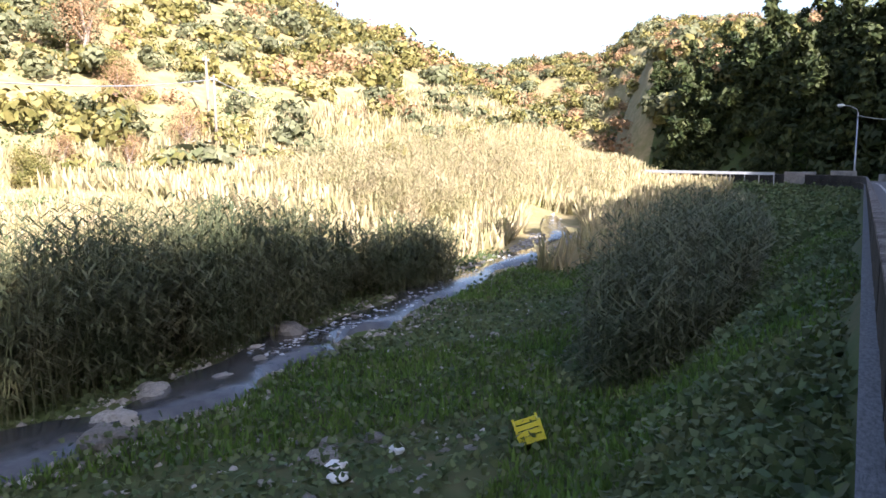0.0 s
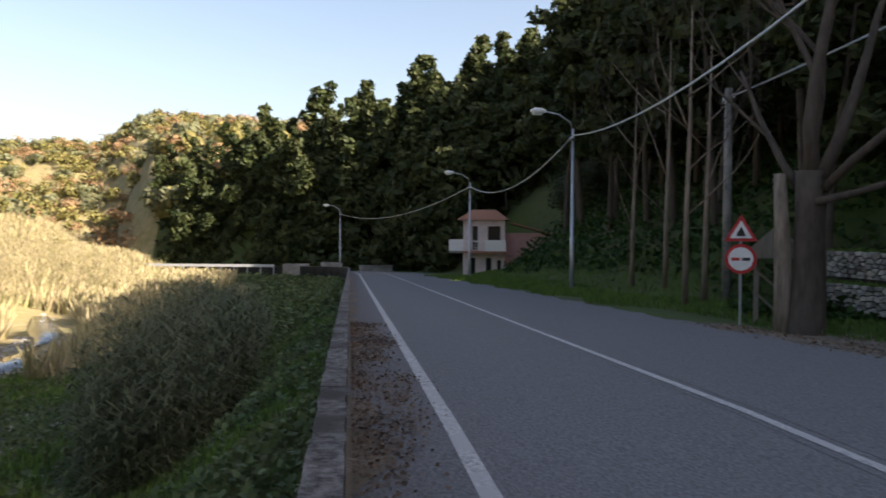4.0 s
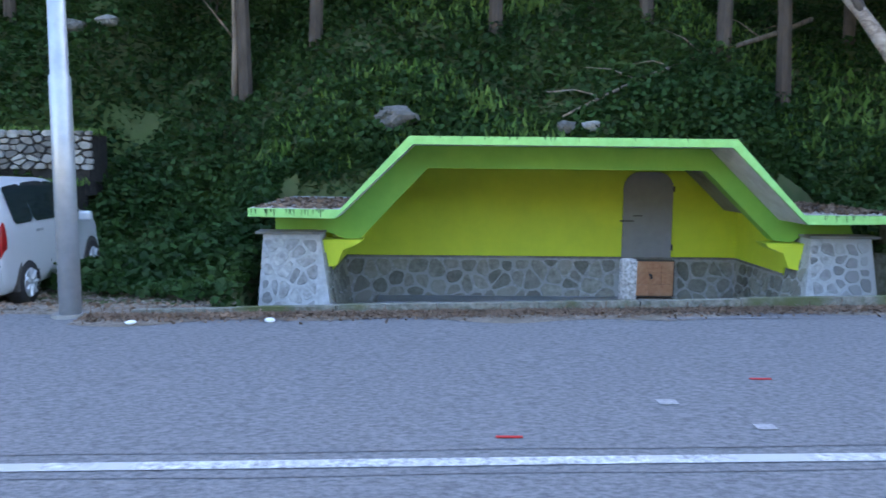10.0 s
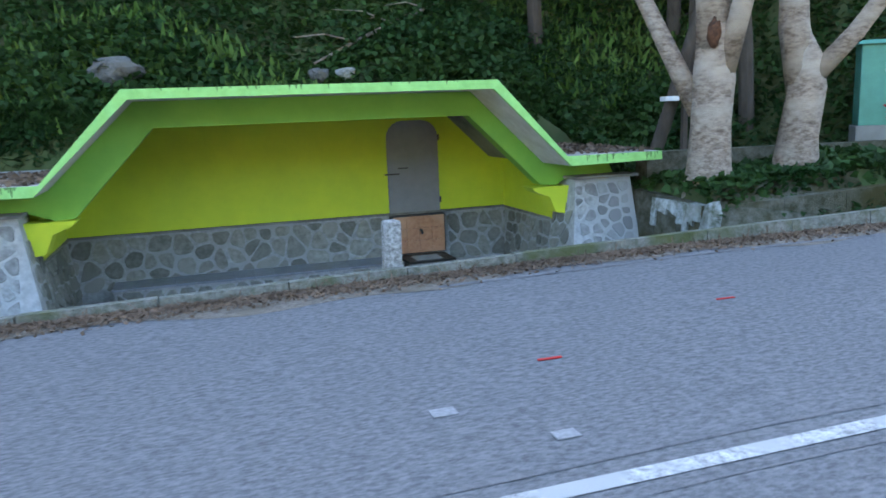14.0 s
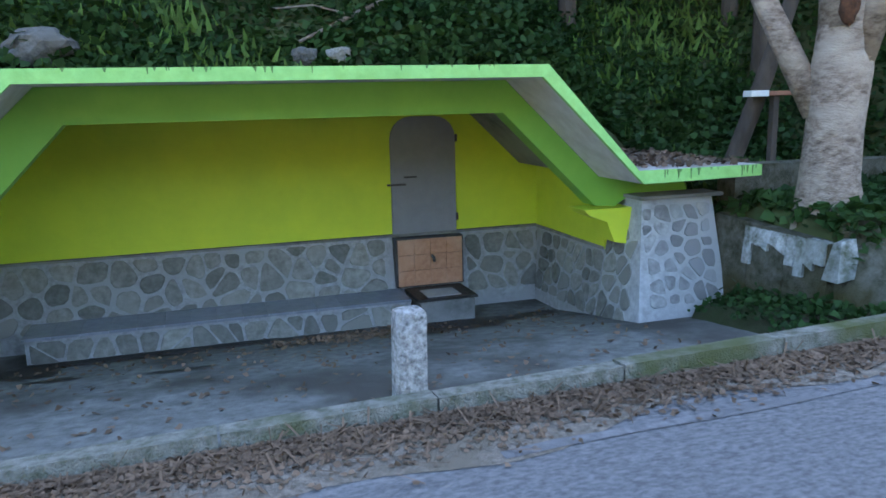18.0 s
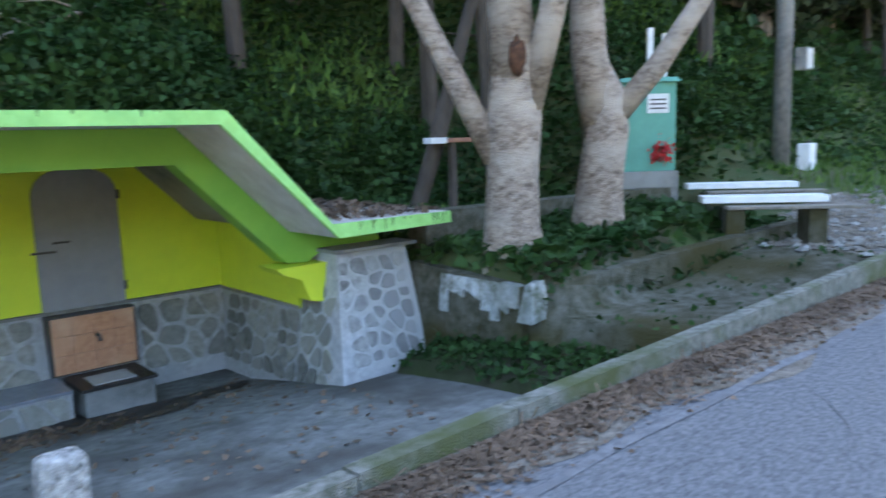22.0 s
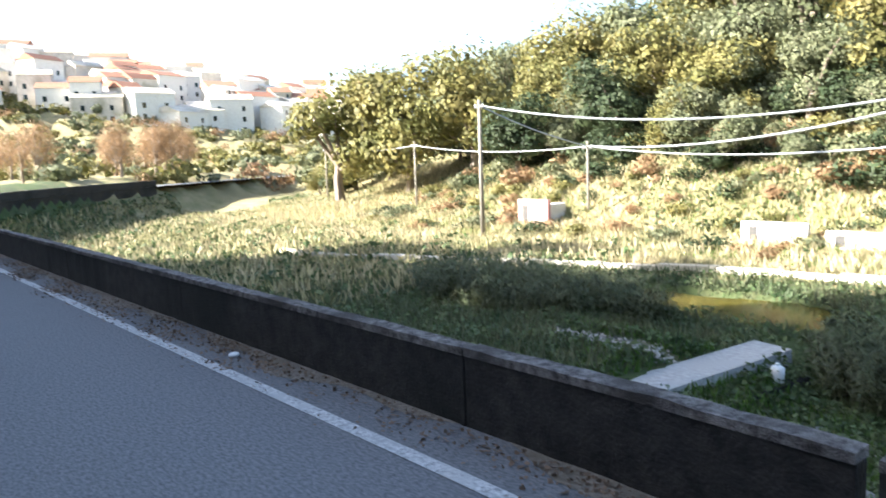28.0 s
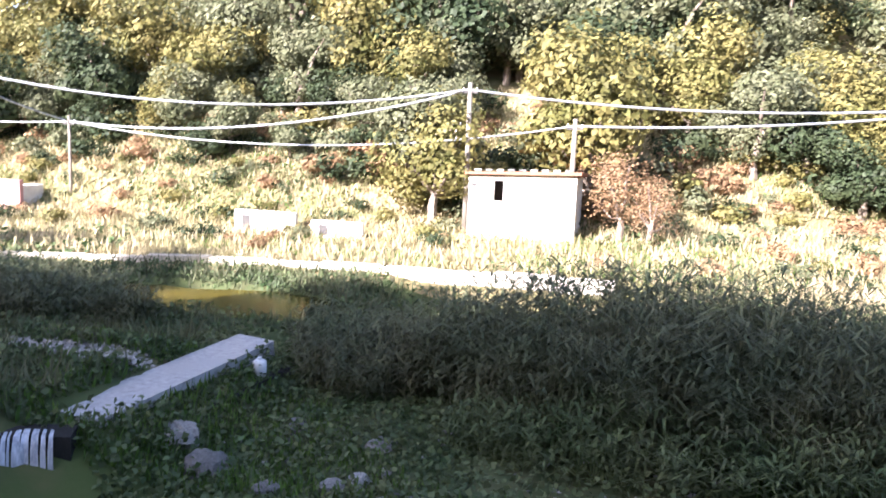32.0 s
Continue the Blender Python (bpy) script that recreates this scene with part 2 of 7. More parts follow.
# distance haze is put into the wooded hills' base colour as blue
BLUEHILL = mat("haze_blue_hill", (0.10, 0.15, 0.20), (0.06, 0.10, 0.14), 0.05, 1.0, 0)


# ---- mesh helpers ----
def thing(name, label, category, at=(0, 0, 0), rz=0.0, group="", kind=""):
    ob = new(name)
    ob.matrix_world = pose(*at, 0, 0, rz)
    return tagged(ob, label, category, group, kind)


def obj(name, bm, material, smooth=False):
    me = bpy.data.meshes.new(name)
    bm.normal_update()
    bm.to_mesh(me)
    bm.free()
    me.materials.append(material)
    if smooth:
        me.shade_smooth()
    return new(name, me)


def part(name, bm, material, parent, label="", smooth=False):
    ob = obj(name, bm, material, smooth)
    ob.parent = parent
    return tagged(ob, label)


def fastmesh(name, verts, faces, material, smooth=False):
    """verts (n,3) and faces (m,k) as arrays."""
    me = bpy.data.meshes.new(name)
    verts, faces = np.asarray(verts, np.float32), np.asarray(faces, np.int32)
    k = faces.shape[1]
    me.vertices.add(len(verts))
    me.vertices.foreach_set("co", verts.ravel())
    me.loops.add(faces.size)
    me.loops.foreach_set("vertex_index", faces.ravel())
    me.polygons.add(len(faces))
    me.polygons.foreach_set("loop_start", np.arange(0, faces.size, k, dtype=np.int32))
    me.polygons.foreach_set("loop_total", np.full(len(faces), k, np.int32))
    me.polygons.foreach_set("use_smooth", np.full(len(faces), smooth))
    me.update(calc_edges=True)
    me.materials.append(material)
    return me


def box(x0, x1, y0, y1, z0, z1, bevel=0.0, bm=None):
    bm = bm or bmesh.new()
    m = Matrix.Translation(((x0 + x1) / 2, (y0 + y1) / 2, (z0 + z1) / 2)) @ Matrix.Diagonal((x1 - x0, y1 - y0, z1 - z0, 1))
    r = bmesh.ops.create_cube(bm, size=1, matrix=m)
    if bevel:
        es = {e for v in r["verts"] for e in v.link_edges}
        bmesh.ops.bevel(bm, geom=list(es), offset=bevel, segments=2, affect="EDGES", profile=0.5)
    return bm


def tube(points, radii, seg=8, bm=None, cap=True):
    """A tapered tube along points."""
    bm = bm or bmesh.new()
    rings = []
    pts = [Vector(p) for p in points]
    for i, p in enumerate(pts):
        d = (pts[min(i + 1, len(pts) - 1)] - pts[max(i - 1, 0)]).normalized()
        side = d.cross(Vector((0.31, 0.95, 0.05)) if abs(d.z) > 0.9 else Vector((0, 0, 1))).normalized()
        up = side.cross(d)
        r = radii[i] if hasattr(radii, "__len__") else radii
        rings.append([bm.verts.new(p + r * (math.cos(a) * side + math.sin(a) * up)) for a in (2 * math.pi * k / seg for k in range(seg))])
    for a, b in zip(rings, rings[1:]):
        for k in range(seg):
            bm.faces.new((a[k], a[(k + 1) % seg], b[(k + 1) % seg], b[k]))
    if cap:
        bm.faces.new(rings[-1])
        bm.faces.new(rings[0][::-1])
    return bm


def prism(outline, y0, y1, bm=None):
    """An outline in x and z, run from y0 to y1."""
    bm = bm or bmesh.new()
    a = [bm.verts.new((x, y0, z)) for x, z in outline]
    b = [bm.verts.new((x, y1, z)) for x, z in outline]
    bm.faces.new(a)
    bm.faces.new(b[::-1])
    n = len(a)
    for i in range(n):
        bm.faces.new((a[i], b[i], b[(i + 1) % n], a[(i + 1) % n]))
    bmesh.ops.recalc_face_normals(bm, faces=bm.faces)
    return bm


def hexa(c, bm=None):
    """Eight corners: bottom four round, then top four."""
    bm = bm or bmesh.new()
    v = [bm.verts.new(p) for p in c]
    for f in ((3, 2, 1, 0), (4, 5, 6, 7), (0, 1, 5, 4), (1, 2, 6, 5), (2, 3, 7, 6), (3, 0, 4, 7)):
        bm.faces.new([v[i] for i in f])
    bmesh.ops.recalc_face_normals(bm, faces=bm.faces)
    return bm


def leaves(centres, size, flat=0.0, aspect=1.0, upright=0.0, seed=1):
    """Arrays of one small quad at each centre. flat: how level they lie; upright: blades that stand up."""
    r = np.random.RandomState(seed)
    c = np.asarray(centres, float)
    n = len(c)
    u = r.normal(size=(n, 3))
    w = r.normal(size=(n, 3))
    if upright:
        w = w * (1 - upright) + np.array([0, 0, 1]) * upright * 1.6
        u[:, 2] *= 0.2
    elif flat:
        u[:, 2] *= 1 - flat
        w[:, 2] *= 1 - flat
    u /= np.linalg.norm(u, axis=1)[:, None]
    w -= (w * u).sum(1)[:, None] * u * (0 if upright else 1)
    w /= np.linalg.norm(w, axis=1)[:, None] + 1e-9
    s = (np.asarray(size) * r.uniform(0.6, 1.4, n))[:, None]
    u, w = u * s * 0.5, w * s * 0.5 * aspect
    base = c + (w if upright else 0)
    tip = 0.12 if upright else 0.55
    v = np.stack([base - u - w, base + u - w, base + u * tip + w, base - u * tip + w], 1).reshape(-1, 3)
    return v, np.arange(4 * n).reshape(-1, 4)


def facing(centres, normals, size, aspect=1.3, loose=0.6, seed=1):
    """Small quads that lie roughly across the given normals, as leaves on the outside of a crown do."""
    r = np.random.RandomState(seed)
    n = len(centres)
    nn = normals + loose * r.normal(size=(n, 3))
    nn /= np.linalg.norm(nn, axis=1)[:, None] + 1e-9
    u = np.cross(nn, r.normal(size=(n, 3)))
    u /= np.linalg.norm(u, axis=1)[:, None] + 1e-9
    w = np.cross(nn, u)
    s = (size * r.uniform(0.6, 1.4, n))[:, None] * 0.5
    u, w = u * s, w * s * aspect
    v = np.stack([centres - u - w, centres + u - w, centres + u * 0.5 + w, centres - u * 0.5 + w], 1).reshape(-1, 3)
    return v, np.arange(4 * n).reshape(-1, 4)


def joined(chunks):
    vs, fs, k = [], [], 0
    for v, f in chunks:
        vs.append(v)
        fs.append(f + k)
        k += len(v)
    return np.concatenate(vs), np.concatenate(fs)


def stuff(name, v, f, material, label, category):
    return tagged(new(name, fastmesh(name, v, f, material)), label, category, kind="stuff")


def placed(meshes, name, label, category, x, y, z, s=1.0, rz=0.0, group="", sz=None, kind=""):
    """A thing whose parts are shared meshes: [(part name, mesh), ...]."""
    e = new(name)
    e.matrix_world = Matrix.Translation((x, y, z)) @ Matrix.Rotation(rz, 4, "Z") @ Matrix.Diagonal((s, s, sz or s, 1))
    tagged(e, label, category, group, kind)
    for pn, me in meshes:
        o = new(pn, me)
        o.parent = e
    return e


# ---- the lie of the land ----
def smooth(a, b, x):
    t = np.clip((x - a) / (b - a), 0, 1)
    return t * t * (3 - 2 * t)


def bend(x):
    """How far the road has swung towards the river at its two ends."""
    x = np.asarray(x, float)
    return 0.04 * np.clip(-x, 0, 66) - np.where(x < -72, (x + 72) ** 2 / 40, 0) - np.where(x > 42, (x - 42) ** 2 / 55, 0)


def road_z(x):
    x = np.asarray(x, float)
    return 0.018 * np.clip(x - 7, -11, 0) + 0.036 * np.clip(x + 4, None, 0)


def edge_z(x):
    """The road's far edge, by the kerb."""
    x = np.asarray(x, float)
    return road_z(x) - 0.035


def bed_z(x):
    return -4.05 + 0.95 * smooth(11.5, 13.5, np.asarray(x, float)) - 0.2 * smooth(0, -60, np.asarray(x, float))


def levee_y(x):
    """Line of the far bank's wall."""
    return np.interp(np.asarray(x, float), [4, 9, 19, 29, 38, 60], [-24.2, -24.1, -22.9, -19.2, -15.5, -15.5])


def in_pond(x, y, k=1.0):
    return ((x - 17.0) / (4.6 * k)) ** 2 + ((y + 18.3 + 0.12 * (x - 17)) / (1.9 * k)) ** 2 < 1


def land(x, y):
    x, y = np.asarray(x, float), np.asarray(y, float)
    yy = y - bend(x)
    # the north side
    verge = edge_z(x) - 0.02 + 0.05 * (yy - 7.4) * smooth(13, 20, x) * smooth(20, 9, yy)
    verge = verge - 0.38 * smooth(7.6, 10, yy) * smooth(-0.1, -0.4, x) * smooth(-22, -9, x)
    verge = verge + 0.7 * smooth(8.5, 12, yy) * smooth(13.5, 17, x) + 0.5 * smooth(9, 13, yy) * smooth(-24, -40, x)
    toe = 14.6 - 3.0 * smooth(13, 17, x)
    toe = np.where(x < -16, 14.6 - 3.5 * smooth(-16, -24, x), toe)
    full = (48 + 14 * smooth(0, 30, x)) * (1 - 0.1 * smooth(-15, -75, x)) * (1 - 0.6 * smooth(-125, -200, x))
    rise = full * (1 - np.exp(-np.clip(yy - toe, 0, None) * 0.72 / full * (1 + 0.3 * smooth(10, 25, x) + 0.45 * smooth(-45, -75, x))))
    rise = rise + 1.75 * smooth(toe - 0.4, toe + 1.4, yy) * smooth(-4.2, -6, x) * smooth(-16, -13, x)
    rise = rise + 1.3 * smooth(12.8, 15.0, yy) * smooth(-2.4, -0.4, x) * smooth(10.5, 9, x)
    rise = rise * smooth(72, 42, x) * np.where(x < -50, smooth(0.27, 0.20, -y / (2.2 - np.minimum(x, 0))), 1)
    rise = rise * (1 - 0.42 * smooth(-80, -128, x))
    rise = rise * (1 - smooth(13, 6, np.hypot(x + 63, (y - 13) * 1.2)))
    north = verge + rise
    hole = smooth(7.45, 7.7, yy) * smooth(14.8, 14.6, yy) * smooth(-0.55, -0.35, x) * smooth(9.35, 9.15, x)
    north = north * (1 - hole) + -2.2 * hole
    chan = smooth(7.45, 7.65, yy) * smooth(9.95, 9.75, yy) * smooth(9.0, 9.3, x) * smooth(13.0, 11, x)
    north = north - 0.32 * chan
    plant = smooth(9.75, 9.95, yy) * smooth(12.5, 11.2, yy) * smooth(9.2, 9.5, x) * smooth(14, 12.5, x)
    north = north * (1 - plant) + (0.16 + 0.1 * (x - 9.5) / 3) * plant
    # the river side
    bz = bed_z(x)
    south = road_z(x) - 0.9 - (road_z(x) - 1.25 - bz) * smooth(-0.1, -4.2, yy)
    south = south - 0.35 * smooth(-5, -10, yy)
    ly = levee_y(x)
    bank = smooth(ly + 1.4, ly - 0.5, y) * smooth(2, 6, x) + smooth(-16.5, -25, y) * smooth(6, 2, x)
    terrace = -2.80 + 0.9 * smooth(-24, -34, y) + 0.8 * smooth(0, -60, x)
    south = south * (1 - bank) + np.maximum(terrace, south) * bank
    south = south + 0.33 * smooth(13.9, 14.6, x) * smooth(22, 18, x) * smooth(-14, -11.5, y) * smooth(-3.0, -5, y)
    south = south - 1.1 * np.exp(-((x - 13.2) ** 2 + (y + 6.2) ** 2) / 1.9)
    south = south - 0.45 * smooth(1.25, 0.9, ((x - 17.0) / 4.6) ** 2 + ((y + 18.3 + 0.12 * (x - 17)) / 1.9) ** 2)
    up = np.clip(-36 - y + 6 * np.sin(x * 0.05), 0, None)
    hill = 60 * (1 - np.exp(-up * 0.62 / 60)) * (0.55 + 0.45 * smooth(75, 10, x) - 0.02 * smooth(-20, -90, x)) * smooth(150, 70, x)
    south = south + hill
    z = np.where(yy > 3, north, south)
    # the far ends of the valley
    west = smooth(-130, -330, x)
    z = z + west * (46 - 0.03 * np.abs(y + 60)) * smooth(-110, -260, x)
    east = smooth(120, 300, x)
    z = z + east * (20 + 12 * np.sin(y * 0.012 + 1.0)) * smooth(60, -60, y)
    return z


def lz(x, y):
    return float(land(x, y))


def axis(pts, steps):
    out = []
    for a, b, s in zip(pts, pts[1:], steps):
        out += list(np.arange(a, b, s))
    return np.array(out + [pts[-1]])


gx = axis([-900, -300, -120, -60, -25, 28, 70, 140, 320, 900], [40, 8, 2.5, 1.0, 0.4, 1.0, 2.5, 8, 40])
gy = axis([-900, -250, -90, -40, -22, 17, 40, 90, 250, 900], [40, 6, 1.5, 0.8, 0.4, 0.8, 2, 8, 40])
X, Y = np.meshgrid(gx, gy, indexing="ij")
Z = land(X, Y)
yyv = Y - bend(X)
onroad = (yyv > 0.0) & (yyv < 7.3)
Z = np.where(onroad, road_z(X) - 0.25, Z)
rough_amp = np.where(yyv > 14.5, 0.16, np.where(yyv < -1, 0.045, 0.015))
rough_amp = np.where(np.abs(X) + np.abs(Y) > 160, 1.2, rough_amp)
Z = Z + rough_amp * (np.sin(X * 1.7 + 3 * np.sin(Y * 0.6)) * np.sin(Y * 1.9 + 2 * np.sin(X * 0.5)) + 0.6 * np.sin(X * 4.1 + Y * 2.2) * np.sin(Y * 4.6))
nx, ny = X.shape
idx = np.arange(nx * ny).reshape(nx, ny)
faces = np.stack([idx[:-1, :-1], idx[1:, :-1], idx[1:, 1:], idx[:-1, 1:]], -1).reshape(-1, 4)
gme = fastmesh("ground", np.stack([X, Y, Z], -1).reshape(-1, 3), faces, SOIL, True)
gme.materials.append(DRYSOIL)
gme.materials.append(SAND)
gme.materials.append(WASHED)
cxy = np.stack([X, Y], -1).reshape(-1, 2)[faces].mean(1)
cyy = cxy[:, 1] - bend(cxy[:, 0])
mi = np.zeros(len(faces), np.int32)
mi[(cxy[:, 1] < levee_y(cxy[:, 0]) + 0.8) | ((cxy[:, 0] < -26) & (cyy < -9)) | (cxy[:, 0] > 90) | (cxy[:, 0] < -150)] = 1
mi[(cyy > 7) & (cyy < 11.6 - 1.7 * smooth(-4.5, -2.5, cxy[:, 0])) & (cxy[:, 0] > -13) & (cxy[:, 0] < -0.3)] = 2
mi[(cyy > 7) & (cyy < 9.5 + 0.5 * np.sin(cxy[:, 0] * 0.5)) & (cxy[:, 0] > 12) & (cxy[:, 0] < 27 - (cyy - 7))] = 2
mi[(cyy > 7.4) & (cyy < 10.1 - 0.12 * (cxy[:, 0] - 9.4)) & (cxy[:, 0] > 8.4) & (cxy[:, 0] < 13)] = 3
gme.polygons.foreach_set("material_index", mi)
tagged(new("ground", gme), "valley ground with riverbed, grassy banks and wooded slopes", "ground", kind="structure")


# ---- the road ----
def strip(xs, ya, yb, za, zb, name, material, label="", category="", kind="", lift=0.0):
    xs = np.asarray(xs, float)
    ya, yb = np.broadcast_to(ya, xs.shape) + bend(xs), np.broadcast_to(yb, xs.shape) + bend(xs)
    v = np.concatenate([np.stack([xs, ya, za + lift], 1), np.stack([xs, yb, zb + lift], 1)])
    n = len(xs)
    i = np.arange(n - 1)
    return tagged(new(name, fastmesh(name, v, np.stack([i, i + 1, i + 1 + n, i + n], 1), material, True)), label, category, kind=kind)


RX = axis([-125, 95], [0.5])


def surf(x, y):
    """Height of the road's surface."""
    x = np.asarray(x, float)
    return road_z(x) + (edge_z(x) - road_z(x)) * np.clip((y - 4.0) / 3.4, 0, 1)


cols = np.array([-0.1, 0.8, 2.4, 4.0, 5.2, 6.3, 7.35])
jag = 0.10 * np.sin(RX * 2.3) + 0.07 * np.sin(RX * 5.1 + 1) + 0.05 * np.sin(RX * 11.0)
rv = np.stack([np.stack([RX, c + (jag if c > 7 else 0) + bend(RX), surf(RX, c)], 1) for c in cols], 1).reshape(-1, 3)
n7 = len(cols)
ri = np.arange(len(RX) * n7).reshape(len(RX), n7)
rf = np.stack([ri[:-1, :-1], ri[1:, :-1], ri[1:, 1:], ri[:-1, 1:]], -1).reshape(-1, 4)
tagged(new("road", fastmesh("road", rv, rf, ASPHALT, True)), "grey worn asphalt country road", "road", kind="structure")


def cen(x):
    return 3.56 - 0.05 * smooth(3, 9, np.asarray(x, float))


def edg(x):
    return 0.97 - 0.22 * smooth(0, 8, np.asarray(x, float))


road_paint = thing("road_markings", "worn white painted lines on the asphalt", "road marking", kind="structure")
for nm, fn, w in (("centre_line", cen, 0.048), ("edge_line", edg, 0.065)):
    LX = RX[RX < 58]
    o = strip(LX, fn(LX) - w, fn(LX) + w, surf(LX, fn(LX) - w), surf(LX, fn(LX) + w), nm, ROADMARK, lift=0.006)
    o.parent = road_paint
for dy, w in ((0.17, 0.018), (-0.13, 0.012)):
    o = strip(RX, cen(RX) + dy - w + 0.01 * np.sin(RX * 3), cen(RX) + dy + w, surf(RX, cen(RX)), surf(RX, cen(RX)), "tar_seam", SEAM, lift=0.004)
    o.parent = road_paint
FX = axis([4.5, 50], [0.25])
fy = 6.90 + 0.014 * np.clip(FX - 10, 0, 25) + 0.012 * np.sin(FX * 4.1)
o = strip(FX, fy - 0.035, fy + 0.03 + 0.012 * np.sin(FX * 7), surf(FX, fy), surf(FX, fy), "far_edge_line", OLDLINE, lift=0.006)
o.parent = road_paint
for x, y, lx, ly in ((3.74, 4.43, 0.12, 0.09), (4.13, 3.98, 0.11, 0.08), (-1.8, 0.7, 0.09, 0.75)):
    b = box(x - lx / 2, x + lx / 2, y - ly / 2, y + ly / 2, float(surf(x, y)) + 0.004, float(surf(x, y)) + 0.008)
    part("paint_patch", b, FAINT, road_paint)
for x, y in ((2.74, 3.88), (4.5, 4.9), (6.1, 5.5)):
    b = box(x - 0.07, x + 0.07, y - 0.012, y + 0.012, float(surf(x, y)) + 0.004, float(surf(x, y)) + 0.008)
    part("red_survey_mark", b, REDP, road_paint, "faded red sprayed mark")

# cracks in the worn surface
r_ = random.Random(31)
for k in range(26):
    x, y = ((r_.uniform(-6, 26), r_.uniform(1.4, 6.6)) if k > 5 else (11.35 + r_.uniform(-0.8, 0.8), 5.05 + r_.uniform(-0.6, 0.6)))
    a = r_.choice((0.0, 0.15, 1.4)) + r_.uniform(-0.25, 0.25)
    w, pts = r_.uniform(0.004, 0.009), []
    for q in range(r_.randint(6, 14)):
        pts.append((x, y))
        a += r_.uniform(-0.5, 0.5)
        x, y = x + 0.16 * math.cos(a), y + 0.16 * math.sin(a)
        y = min(y, 7.0)
    sv_ = []
    for x, y in pts:
        sv_ += [(x, y - w, float(surf(x, y)) + 0.005), (x + w * 0.6, y + w, float(surf(x, y)) + 0.005)]
    q = np.arange(len(pts) - 1) * 2
    o = new("road_crack", fastmesh("road_crack", np.array(sv_), np.stack([q, q + 2, q + 3, q + 1], 1), TAR if k < 6 else SEAM))
    o.parent = road_paint

# leaf litter and earth along both road edges
pts = []
for _ in range(17000):
    x = rnd.uniform(-1, 13)
    y = 7.4 - abs(rnd.gauss(0, 0.17))
    pts.append((x, y, float(surf(x, y)) + 0.012))
for _ in range(4200):
    x = rnd.choice((rnd.uniform(-14, 2), rnd.uniform(4, 24)))
    y = 0.19 + abs(rnd.gauss(0, 0.22)) + float(bend(x))
    pts.append((x, y, float(surf(x, y)) + 0.012))
for _ in range(70):
    cx_, cy_ = rnd.uniform(-14, 26), rnd.uniform(0.25, 0.75)
    for _k in range(130):
        x = rnd.gauss(cx_, 0.35)
        y = max(0.2, rnd.gauss(cy_, 0.11)) + float(bend(x))
        pts.append((x, y, float(surf(x, y)) + 0.012))
v, f = leaves(pts, 0.028, flat=0.8, aspect=0.8, seed=3)
pts2 = [(x, y, z + 0.01) for x, y, z in pts[:1500]]
v2, f2 = leaves(pts2, 0.009, flat=0.9, aspect=16, seed=4)
stuff("litter_twigs", v2, f2, LITTER, "dry twigs among the leaves by the kerb", "twigs")
stuff("leaf_litter", v, f, LITTER, "dead brown leaves along the road edges", "dead leaves")
for nm, y0, y1, xa, xb in (("verge_dirt_river", 0.08, 0.30, -60, 60), ("verge_dirt_kerb", 6.95, 7.45, -1, 12.6)):
    xs = axis([xa, xb], [0.25])
    wob = 0.12 * np.sin(xs * 1.3) + 0.09 * np.sin(xs * 3.7)
    if y0 < 1:
        strip(xs, y0, y1 + wob, surf(xs, y0), surf(xs, y1), nm, SAND, "strip of earth along the asphalt edge", "ground", "structure", lift=0.004)
    else:
        strip(xs, y0 + wob, y1, surf(xs, y0), surf(xs, y1), nm, SAND, "strip of earth along the asphalt edge", "ground", "structure", lift=0.004)

# ---- the parapet along the river ----
parapet = thing("parapet_wall", "low near-black concrete parapet with a lichen-grey top", "wall", kind="structure")
px = -100.0
while px < 75:
    ln = 2.62
    gap = 0.10 if abs(px + ln - 5.6) < 1.3 else 0.015
    if abs(px + ln - 5.6) < 1.3:
        ln = 5.6 - px
    xs = np.linspace(px, px + ln, 14 if -16 < px < 26 else 4)
    bmw, bmc = bmesh.new(), bmesh.new()
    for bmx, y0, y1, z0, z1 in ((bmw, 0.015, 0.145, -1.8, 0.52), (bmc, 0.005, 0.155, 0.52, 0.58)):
        rows = [[bmx.verts.new((x, y + float(bend(x)), float(road_z(x)) + z)) for y, z in ((y0, z0), (y1, z0), (y1, z1), (y0, z1))] for x in xs]
        for a, b in zip(rows, rows[1:]):
            for k in range(4):
                bmx.faces.new((a[k], b[k], b[(k + 1) % 4], a[(k + 1) % 4]))
        if len(xs) > 4:
            for row in rows:
                for v_ in row[2:]:
                    v_.co.z += rnd.uniform(-0.008, 0.006) if bmx is bmc else 0
                    v_.co.y += rnd.uniform(-0.008, 0.008)
        bmx.faces.new(rows[0])
        bmx.faces.new(rows[-1][::-1])
        bmesh.ops.recalc_face_normals(bmx, faces=bmx.faces)
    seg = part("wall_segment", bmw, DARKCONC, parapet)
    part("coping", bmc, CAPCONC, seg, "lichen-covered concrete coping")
    px += ln + gap

